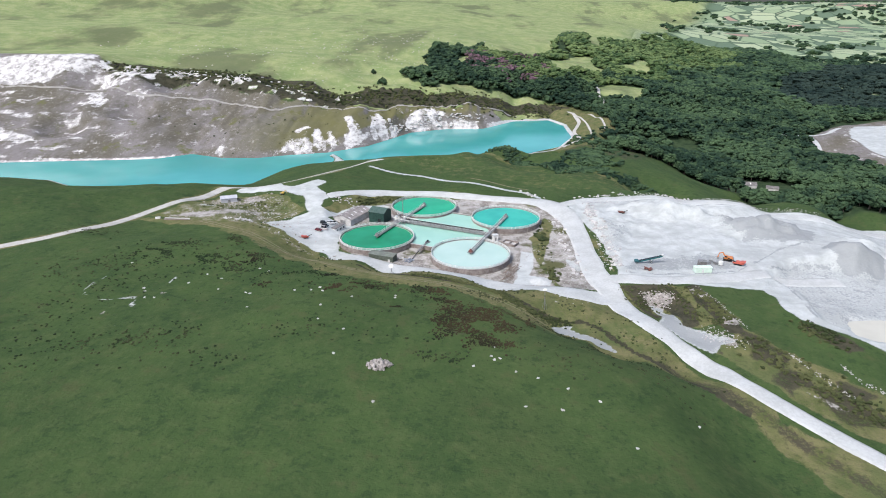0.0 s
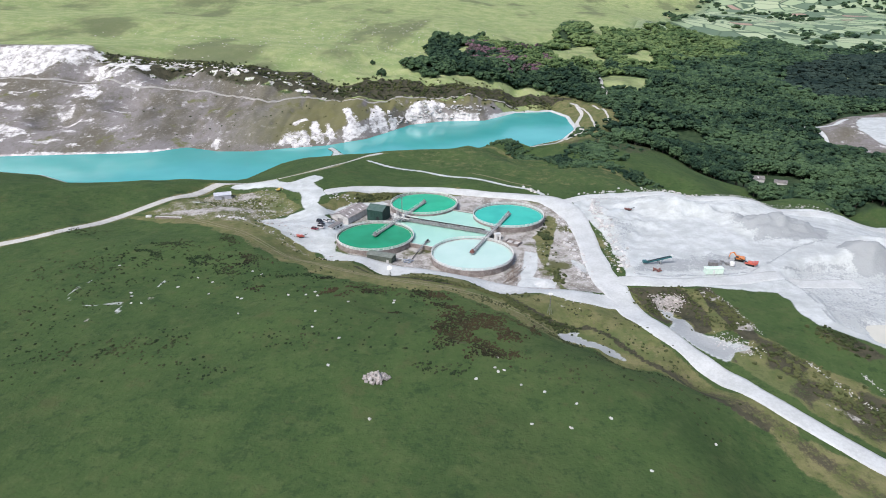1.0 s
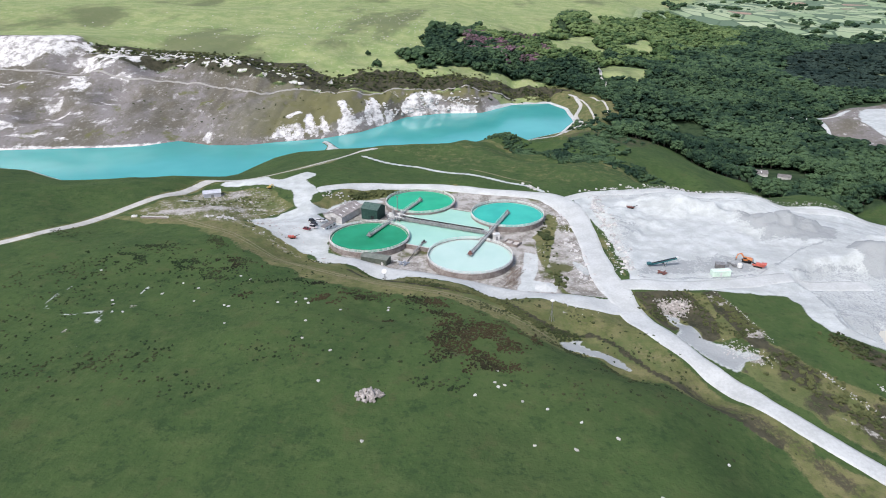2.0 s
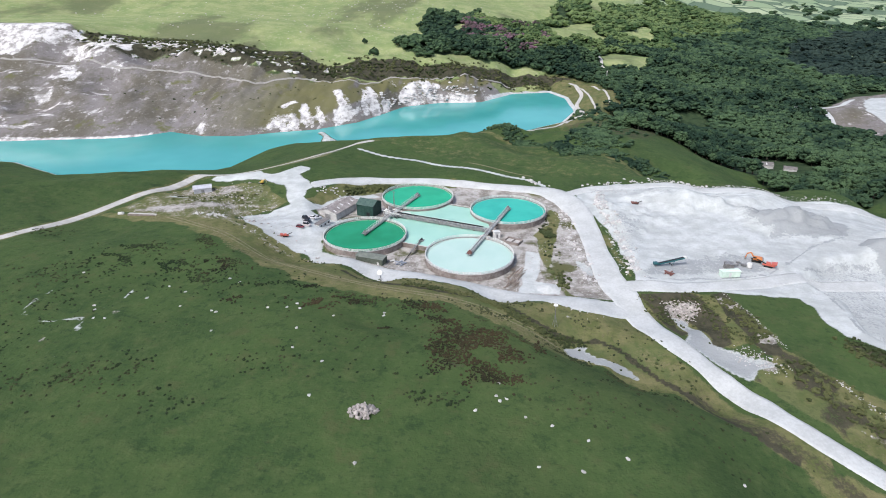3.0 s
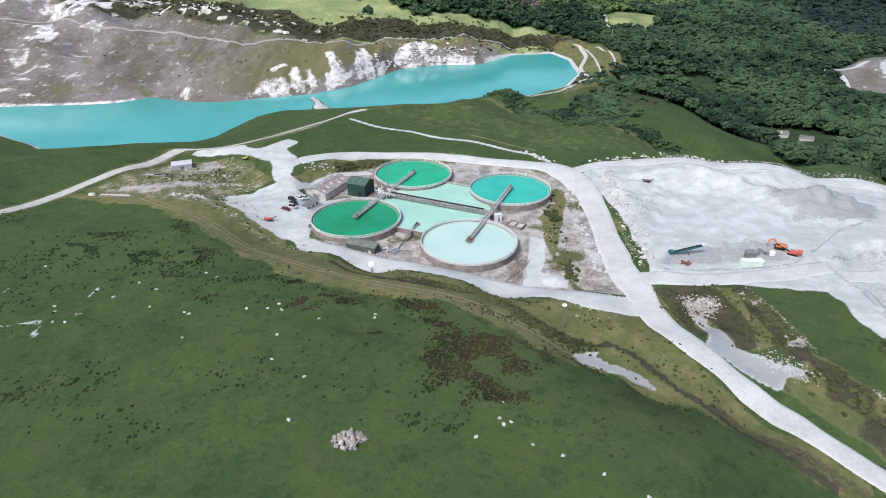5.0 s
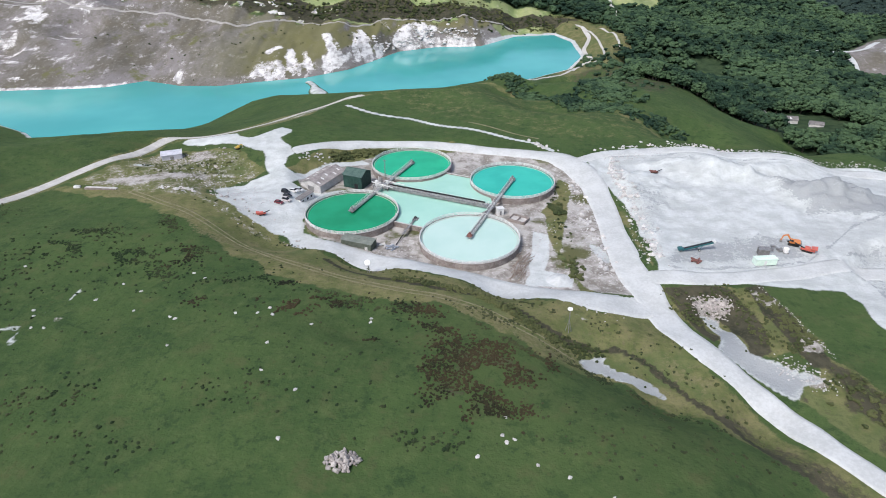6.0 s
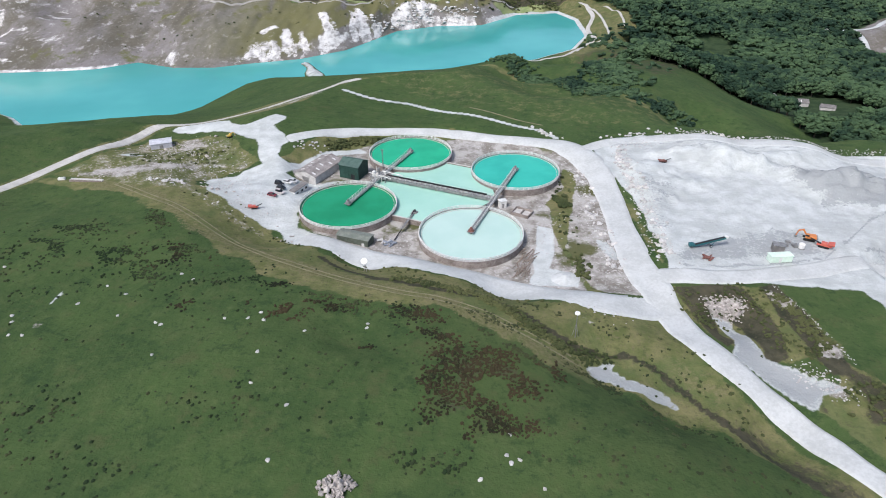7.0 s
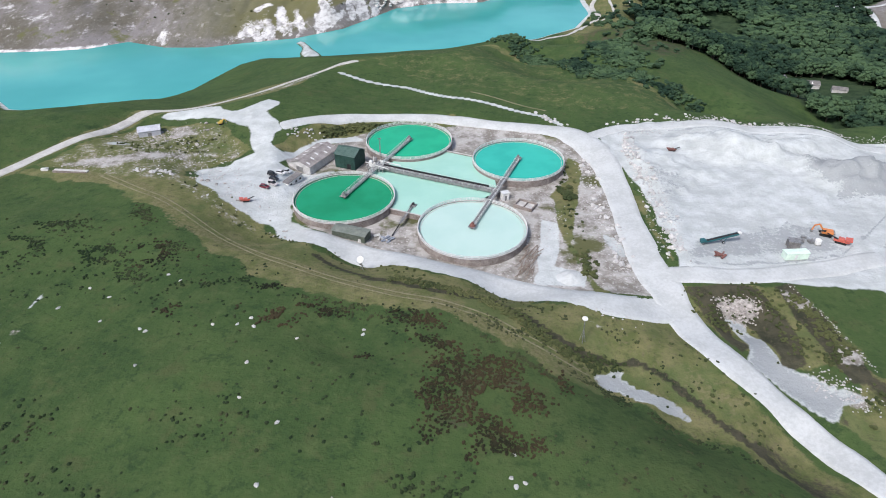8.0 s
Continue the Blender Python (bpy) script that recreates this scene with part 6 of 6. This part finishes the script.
def build_woods():
    near = wooded_spots(0, 620, 7.6, 6000)
    order = np.argsort(np.hypot(near[:, 0] - 190, near[:, 1] - 200))
    near = near[order]
    kinds = [tree("broadleaf_tree", 10 + i, 5.2 + 0.5 * i, 9.5 + 0.8 * i, LEAF, "dark green broadleaf tree at the wood's edge") for i in range(5)]
    for i, (x, y, z) in enumerate(near[:230]):
        k = kinds[i % 5]
        m = pose(x, y, z, 0, 0, rng.uniform(0, 360))
        if i < 5:
            k.matrix_world = m
        else:
            copy_thing(k, m).scale = (rng.uniform(0.75, 1.2),) * 3
    rest = near[230:]
    shapes = [tree_shape(100 + i, 56, 0.28, 0) for i in range(7)]
    rows = [(i, x, y, z + 5.4 * (s := rng.uniform(0.65, 1.4)), rng.uniform(0, 6.3), 5.6 * s, 4.8 * s) for i, (x, y, z) in enumerate(rest)]
    far = wooded_spots(620, 1250, 8.6, 16000)
    small = [tree_shape(200 + i, 12, 0.45, 0) for i in range(7)]
    sparse = [tree_shape(260 + i, 6, 0.62, 0) for i in range(7)]
    rows_far = [(i, x, y, z + 4.6 * (s := rng.uniform(0.6, 1.4)), rng.uniform(0, 6.3), 6.2 * s, 4.6 * s) for i, (x, y, z) in enumerate(far)]
    last = wooded_spots(1250, 2700, 14.0, 11000)
    rows_last = [(i, x, y, z + 4.4 * (s := rng.uniform(0.7, 1.3)), rng.uniform(0, 6.3), 9.5 * s, 6.4 * s) for i, (x, y, z) in enumerate(last)]
    # conifer plantations darkened further for cloud shadow; upper-edge leaves brightened to paint sunlight
    for name, sh, rw, lab in (("near_woodland", shapes, rows, "dense dark green broadleaf woodland"), ("valley_woodland", small, rows_far, "dense green woodland on the valley side"),
                              ("far_woodland", sparse, rows_last, "far dark woodland canopy")):
        px, py = np.array([r[1] for r in rw]), np.array([r[2] for r in rw])
        dark = away_from(SHADED_CONIFERS, px, py, True) + 60 * ripple(px, py, 90, 44) < 0
        pale = ~dark & (away_from(SUNLIT_WOOD, px, py, True) + 70 * ripple(px, py, 80, 45) + 30 * ripple(px, py, 20, 46) < 0)
        for stand, which, leaf, word in (("", ~dark & ~pale, LEAF, lab), ("_conifers", dark, SHADED_NEEDLE, "dark blue-green conifer plantation, cloud shadow in its leaf colour"), ("_birches", pale, SUNLIT_LEAF, "light green trees at the wood's upper edge, sunlight painted into leaves")):
            chosen = [r for r, k in zip(rw, which) if k]
            if chosen:
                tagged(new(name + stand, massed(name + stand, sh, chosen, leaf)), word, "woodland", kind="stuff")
    r = np.random.default_rng(8)
    x, y = r.uniform(-20, 120, 700), r.uniform(700, 900, 700)
    keep = ripple(x, y, 26, 28) > 0.0
    x, y = x[keep], y[keep]
    z = height(x, y)
    rows_bloom = [(i, x[i], y[i], z[i] + 6.5, r.uniform(0, 6.3), 4.5 * (s := r.uniform(0.6, 1.2)), 4.2 * s) for i in range(len(x))]
    tagged(new("rhododendron", massed("rhododendron", small, rows_bloom, PURPLE)), "mauve flowering rhododendron thicket in the wood", "shrubs", kind="stuff")
    r = np.random.default_rng(9)
    x, y = r.uniform(-200, 3600, 9000), r.uniform(1300, 4700, 9000)
    keep = (x < 0.95 * (y + 420)) & (x > 260 + 0.3 * (y - 800)) & (woodland(x, y) < 0.3) & (np.hypot(x, y) > 1500) & (ripple(x, y * 0.6, 140, 22) + 0.5 * ripple(x, y, 45, 23) > 0.26)
    x, y = x[keep], y[keep]
    z = height(x, y)
    rows_field = [(i, x[i], y[i], z[i] + 4, r.uniform(0, 6.3), 11 * (s := r.uniform(0.5, 1.5)), 7 * s) for i in range(len(x))]
    tagged(new("far_hedgerows", massed("far_hedgerows", sparse, rows_field, LEAF)), "far hedgerow trees and copses between fields", "hedgerow", kind="stuff")
    return len(rest), len(far), len(last)


build_woods()


def scrub_rows(count, line, spread, size, seed, shapes=5, along=None):
    """Bushes strewn beside a line."""
    r = np.random.default_rng(seed)
    pts = np.array(line, float)
    seg = np.hypot(*np.diff(pts, axis=0).T)
    at = r.uniform(0, seg.sum(), count)
    edge = np.concatenate([[0], np.cumsum(seg)])
    x = np.interp(at, edge, pts[:, 0]) + r.normal(0, spread, count)
    y = np.interp(at, edge, pts[:, 1]) + r.normal(0, spread, count)
    z = height(x, y)
    ok = (away_from(SHORE_NORTH + SHORE_SOUTH, x, y, True) > 3) & (road_bed(x, y) < 0.1)
    s = size * r.uniform(0.5, 1.4, count)
    return [(i, x[i], y[i], z[i] + 0.35 * s[i], r.uniform(0, 6.3), s[i], 0.75 * s[i]) for i in range(count) if ok[i]]


BELT = [(24, 300), (44, 266), (66, 226), (90, 188), (112, 172), (134, 166)]
HEDGE = [(-24.3, -38.7), (-9.5, -42.9), (3, -45.7), (11.5, -53), (19.3, -61.5), (27, -67.1), (33.5, -68.4), (43.4, -67.7)]
tiny = [tree_shape(320 + i, 5, 0.62, 0) for i in range(6)]
rows = scrub_rows(700, BELT, 5.5, 1.7, 21) + scrub_rows(240, [(92, 262), (100, 232), (104, 205)], 7, 2.4, 20)
rows += scrub_rows(160, [(120, 470), (140, 400), (135, 330), (130, 260)], 14, 2.6, 22)
tagged(new("hill_scrub", massed("hill_scrub", tiny, rows, LEAF)), "dark gorse and bramble scrub below the knoll", "scrub", kind="stuff")
rows = scrub_rows(1300, [(-490, 545), (-430, 565), (-330, 545), (-250, 535), (-190, 535), (-60, 575), (20, 600), (120, 635)], 14, 1.7, 23)
rows += scrub_rows(80, [(-400, 440), (-250, 420), (-120, 500), (0, 560)], 26, 1.0, 24)
tagged(new("cliff_scrub", massed("cliff_scrub", tiny, rows, SCRUB_LEAF)), "dark heather and gorse above the old quarry face", "scrub", kind="stuff")
rows = scrub_rows(220, [(-74, 84), (-65, 91), (-54, 97), (-44, 100)], 1.4, 1.0, 25) + scrub_rows(50, [(40, 62), (42, 30), (38, 10), (42, -20)], 2.4, 0.6, 26)
rows += scrub_rows(34, [(38, 34), (42, 31)], 1.6, 1.3, 27) + scrub_rows(34, [(40, -12), (42, -26)], 1.6, 0.9, 28)
rows += scrub_rows(200, [(104, -32), (109, -44), (110, -58), (104, -64)], 1.8, 0.6, 29) + scrub_rows(260, [(74, -34), (79, -46), (90, -32), (98, -38), (98, -60)], 3.0, 0.5, 61) + scrub_rows(200, [(112, -74), (120, -86), (128, -98), (146, -114)], 4.0, 0.8, 62) + scrub_rows(90, [(141, -60), (150, -72)], 3.0, 0.8, 63) + scrub_rows(150, [(-120, 22), (-80, -4), (-40, -24), (10, -42), (40, -52), (62, -62), (84, -96)], 3.0, 0.45, 30) + scrub_rows(520, HEDGE, 1.5, 0.55, 64)
rows += scrub_rows(70, [(-165, 60), (-150, 52), (-128, 62), (-122, 74)], 4.0, 0.6, 31)
tagged(new("plant_scrub", massed("plant_scrub", tiny, rows, SCRUB_LEAF)), "low scrub and weeds round the clay plant", "scrub", kind="stuff")


def spots_in(line, count, seed):
    r = np.random.default_rng(seed)
    pts = np.array(line, float)
    lo, hi = pts.min(0) - 4, pts.max(0) + 4
    x, y = r.uniform(lo[0], hi[0], count * 4), r.uniform(lo[1], hi[1], count * 4)
    d = away_from(line, x, y, True) + 5 * ripple(x, y, 7, seed)
    ok = d < r.uniform(-2, 3, count * 4)
    return x[ok][:count], y[ok][:count]


def tussocks(name, patches, material, label, seed, size):
    """Rush tussocks in ragged patches: middle, reach along, reach across, turn, count."""
    r = np.random.default_rng(seed)
    shapes = [lump(1.0, 0, 0.8, 0.8, 400 + i) for i in range(8)]
    rows = []
    for cx, cy, a, b, turn, count in patches:
        u, v = r.normal(0, 0.5, count) * a, r.normal(0, 0.5, count) * b
        c, s = math.cos(radians(turn)), math.sin(radians(turn))
        x, y = cx + u * c - v * s, cy + u * s + v * c
        keep = ripple(x, y, 3.5, seed) > -0.25
        x, y = x[keep], y[keep]
        z = height(x, y)
        for i in range(len(x)):
            k = size * r.uniform(0.45, 1.3)
            rows.append((i, x[i], y[i], z[i] + 0.14 * k, r.uniform(0, 6.3), k, k * 0.8))
    return tagged(new(name, massed(name, shapes, rows, material)), label, "rushes", kind="stuff")


# the thicket is a ring with a grassy hole
x, y = spots_in(THICKET, 1500, 41)
keep = away_from(RING_HOLE, x, y, True) > 0.4
x, y = x[keep], y[keep]
z = height(x, y)
r41 = np.random.default_rng(42)
shapes = [lump(1.0, 0, 0.8, 0.8, 440 + i) for i in range(8)]
rows = [(i, x[i], y[i], z[i] + 0.1, r41.uniform(0, 6.3), r41.uniform(0.2, 0.5), r41.uniform(0.2, 0.45)) for i in range(len(x))]
tagged(new("bracken_ring", massed("bracken_ring", shapes, rows, BRACKEN)), "ring of red-brown dead bracken on the pasture", "bracken", kind="stuff")
tussocks("bracken_patch", [(-45, -60, 9, 4, 10, 260), (-56, -64, 5, 2.5, 20, 110), (-15, -62, 9, 4, -15, 200), (-9, -72, 10, 3, -20, 160), (-4, -79, 5, 3, 30, 110), (-29, -78, 3, 1.5, 0, 25), (-105, -33, 8, 6, -50, 330), (-88, -35, 4, 2, 0, 40), (-62, -49, 5, 2, 10, 60), (-65, -60, 3, 2, 0, 40), (-54, -67, 4, 3, 0, 60), (-88, -62, 4, 3, 0, 40),
                           (4, -108, 8, 6, 0, 90), (24, -82, 5, 6, 40, 60)], BRACKEN, "patches of brown bracken on green pasture", 43, 0.45)
tussocks("rush_patch", [(-146, -20, 16, 5, 5, 300), (-148, -34, 13, 7, 10, 330), (-121, -36, 10, 6, -35, 300), (-107, -46, 8, 4, -20, 110), (-119, -10, 8, 3, -50, 140), (-100, -29, 7, 4, 0, 70), (-84, -50, 7, 2, 10, 60), (-71, -46, 4, 2, 0, 30), (-175, -50, 22, 14, 0, 200), (-140, -40, 40, 24, 0, 200), (-90, -50, 40, 24, 0, 260), (-105, -106, 8, 10, 0, 120),
                        (-122, -112, 14, 6, 10, 130), (-90, -124, 18, 6, 0, 110), (-60, -104, 20, 10, 0, 90), (-150, -66, 16, 8, 20, 120), (30, -112, 26, 10, -20, 90), (-30, -60, 14, 3, -10, 110), (-8, -118, 9, 5, 0, 60), (10, -62, 16, 3, -25, 120), (38, -80, 12, 2.5, -30, 110), (-30, -92, 40, 26, 0, 120), (60, -110, 40, 16, -30, 90), (-140, -120, 30, 14, 0, 160),
                        (-160, -90, 30, 20, 0, 160), (-200, 0, 16, 10, 0, 90), (-36, -56, 24, 1.6, -8, 130), (14, -75, 14, 1.6, -35, 160), (48, -86, 30, 1.6, -30, 200), (28, -52, 20, 3, -18, 120), (60, -70, 14, 8, 0, 60)], RUSH, "dark rush tussocks scattered over green pasture", 44, 0.46)


# ---- stones ----
def stone_mesh(name, seed, detail=2, squash=0.7, material=None):
    co, tri = lump(1.0, detail, squash, 0.45, seed)
    me = massed(name, [(co, tri)], [(0, 0, 0, 0, 0, 1, 1)], material or ROCK)
    return me


def cairn(x, y):
    z = z_at(x, y)
    t = empty("stone_cairn", x, y, z)
    r = random.Random(6)
    meshes = [stone_mesh("stone", 60 + i, 1, 0.75) for i in range(5)]
    for i in range(95):
        a, d = r.uniform(0, 6.3), math.sqrt(r.uniform(0, 1))
        s = r.uniform(0.3, 0.9) * (1.1 - 0.4 * d)
        ob = new("stone", meshes[i % 5])
        ob.parent = t
        px, py = d * 4.1 * math.cos(a), d * 3.1 * math.sin(a)
        ob.matrix_local = pose(px, py, 0.1 + 1.4 * (1 - d) + r.uniform(-0.1, 0.2), r.uniform(0, 360), r.uniform(0, 360), r.uniform(0, 360)) @ Matrix.Scale(s, 4)
    return tagged(t, "low cairn of pale granite stones on green pasture", "cairn")


cairn(-27.9, -125.6)

# stone lumps added as stand-ins for the sheep on the pasture
SHEEP_STONES_A = [(-62, -66), (-65, -69), (-60, -70), (-47, -74), (-57, -85), (-55, -97), (-44, -104), (-44, -120), (-30, -67), (-30, -69), (10, -108), (9, -114),
            (10, -116), (12, -115), (3, -121), (17, -122)]
SHEEP_STONES_B = [(-154, -46), (-120, -63), (-116, -53), (-108, -57), (-105, -68), (-92, -71), (-90, -72), (-86, -86), (-95, -45), (-90, -48), (-72, -69), (-62, -66),
            (-57, -85), (-127, -79), (-134, -73), (-131, -79), (-136, -70), (33, -130), (42, -136), (19, -140), (74, -134), (30, -141), (24, -125), (-27, -143), (49, -155)]
field_meshes = [stone_mesh("field_stone", 80 + i, 2, 0.6, WHITE_ROCK) for i in range(4)]
for i, (x, y) in enumerate(SHEEP_STONES_A + SHEEP_STONES_B):
    ob = new("field_stone", field_meshes[i % 4])
    s = 0.45 + 0.12 * ((i * 37) % 5) / 4
    ob.matrix_world = pose(x, y, z_at(x, y) + 0.1, 0, 0, (i * 67) % 360) @ Matrix.Diagonal((s * 1.25, s * 0.85, s * 0.8, 1))
    tagged(ob, "pale rounded stone standing in for a sheep on green pasture", "stone", "stones on the pasture")

big = [stone_mesh("boulder", 120 + i, 2, 0.75, WHITE_ROCK) for i in range(5)]
r7 = random.Random(7)


grey_big = [stone_mesh("boulder", 140 + i, 2, 0.7, ROCK) for i in range(5)]


def boulders(line, count, spread, low, high, label, group, meshes=big):
    pts = np.array(line, float)
    seg = np.hypot(*np.diff(pts, axis=0).T)
    edge = np.concatenate([[0], np.cumsum(seg)])
    for i in range(count):
        d = r7.uniform(0, edge[-1])
        x, y = np.interp(d, edge, pts[:, 0]) + r7.gauss(0, spread), np.interp(d, edge, pts[:, 1]) + r7.gauss(0, spread)
        s = r7.uniform(low, high)
        ob = new("boulder", meshes[i % 5])
        ob.matrix_world = pose(x, y, z_at(x, y) + 0.15 * s, r7.uniform(-20, 20), r7.uniform(-20, 20), r7.uniform(0, 360)) @ Matrix.Diagonal((s * r7.uniform(0.8, 1.4), s, s * r7.uniform(0.7, 1.0), 1))
        tagged(ob, label, "boulder", group)


boulders([(72, -14), (75, 10), (75, 40), (73, 70), (76, 88)], 80, 1.8, 0.4, 1.3, "white clay boulder on the pit bank", "boulders on the pit bank")
boulders([(70, 100), (95, 107), (120, 108), (150, 106)], 60, 2.4, 0.3, 0.9, "white boulder along the pit rim", "boulders on the pit rim")
boulders([(36, 112), (44, 100), (50, 96)], 16, 1.8, 0.4, 1.3, "white boulder beside the haul road", "boulders by the haul road")
boulders([(50, 60), (53, 30), (54, 0), (55, -22)], 50, 2.2, 0.4, 1.2, "pale boulder on the stony bank inside the road", "boulders by the haul road")
boulders([(-118, 36), (-104, 24), (-86, 6), (-70, -6)], 24, 3.0, 0.3, 0.9, "grey boulder on the rough bank", "boulders on the rough bank", grey_big)
boulders([(-165, 70), (-140, 80), (-120, 72)], 22, 6.0, 0.3, 1.0, "grey boulder on stony waste ground", "boulders on waste ground", grey_big)
boulders([(82, -36), (87, -37), (92, -38), (90, -40), (84, -40)], 60, 1.2, 0.35, 0.8, "grey boulder in a dumped heap", "boulders in the heap", grey_big)
boulders([(-142, 30), (-134, 29), (-127, 27)], 26, 1.6, 0.4, 1.0, "pale stone in a tumbled heap", "boulders on waste ground")
boulders([(-88, 75), (-80, 80), (-72, 84)], 20, 1.6, 0.3, 0.8, "pale boulder beside the yard", "boulders by the yard")

shapes = [lump(1.0, 0, 0.7, 0.6, 500 + i) for i in range(8)]
rows = []
for line, count, spread, size in (([(73, -14), (75, 40), (74, 88), (120, 107), (160, 104), (225, 92)], 900, 2.4, 0.34), ([(52, 70), (54, 20), (54, -24)], 420, 3.2, 0.28), ([(-150, 70), (-120, 50), (-90, 10)], 350, 7.0, 0.35),
                                  ([(98, -68), (104, -74), (109, -79)], 160, 2.0, 0.3), ([(107, -28), (112, -42), (114, -55), (116, -66)], 90, 0.4, 0.22), ([(126, -82), (131, -93), (140, -104)], 70, 0.8, 0.28), ([(144, -86), (148, -95), (160, -102)], 70, 0.7, 0.28), ([(30, -8), (28, 4), (36, 20)], 160, 3.0, 0.22), ([(36, -42), (48, -50)], 70, 3.0, 0.3)):
    rows += [(w, x, y, z - 0.25 * s * 0.75, a, s, h) for w, x, y, z, a, s, h in scrub_rows(count, line, spread, size, 600 + count)]
tagged(new("rubble", massed("rubble", shapes, rows, WHITE_ROCK)), "loose white rubble along banks and road edges", "rubble", kind="stuff")
rows = [(w, x, y, z - 0.2 * s, a, s, h) for w, x, y, z, a, s, h in scrub_rows(320, [(82, -36), (92, -38), (86, -41)], 1.7, 0.32, 71) + scrub_rows(200, [(-170, 70), (-150, 76), (-136, 74)], 6.0, 0.35, 72) + scrub_rows(160, [(-175, 36), (-150, 42), (-130, 50)], 4.0, 0.3, 73)]
tagged(new("grey_rubble", massed("grey_rubble", shapes, rows, ROCK)), "grey rubble dumped on rough ground", "rubble", kind="stuff")
rows = scrub_rows(50, [(-480, 540), (-440, 545), (-320, 545), (-250, 530), (-220, 515)], 10, 3.2, 51) + scrub_rows(200, [(-100, 470), (-70, 520), (0, 545)], 8, 2.0, 52)
rows = [(w, x, y, z - 0.35 * s, a, s, h * 0.8) for w, x, y, z, a, s, h in rows]
tagged(new("cliff_rock", massed("cliff_rock", shapes, rows, WHITE_ROCK)), "broken white rock on the old quarry face", "rock face", kind="stuff")
rows = scrub_rows(380, [(-500, 760), (-200, 740), (0, 850), (-100, 1000), (-400, 900)], 90, 1.2, 53)
rows = [(w, x, y, z - 0.2 * s, a, s, h) for w, x, y, z, a, s, h in rows]
tagged(new("moor_stones", massed("moor_stones", shapes, rows, ROCK)), "pale granite stones scattered over the moor", "stones", kind="stuff")


def hill_bush(x, y, radius, seed):
    t = tree("hawthorn_bush", seed, radius, radius * 1.5, LEAF, "lone green hawthorn on the pale moor", 48)
    t["group"] = "hawthorns on the moor"
    t.matrix_world = pose(x, y, z_at(x, y) - 0.3)


hill_bush(-159, 673, 5.0, 31)
hill_bush(-136, 606, 7.5, 32)
hill_bush(-110, 655, 7.0, 33)
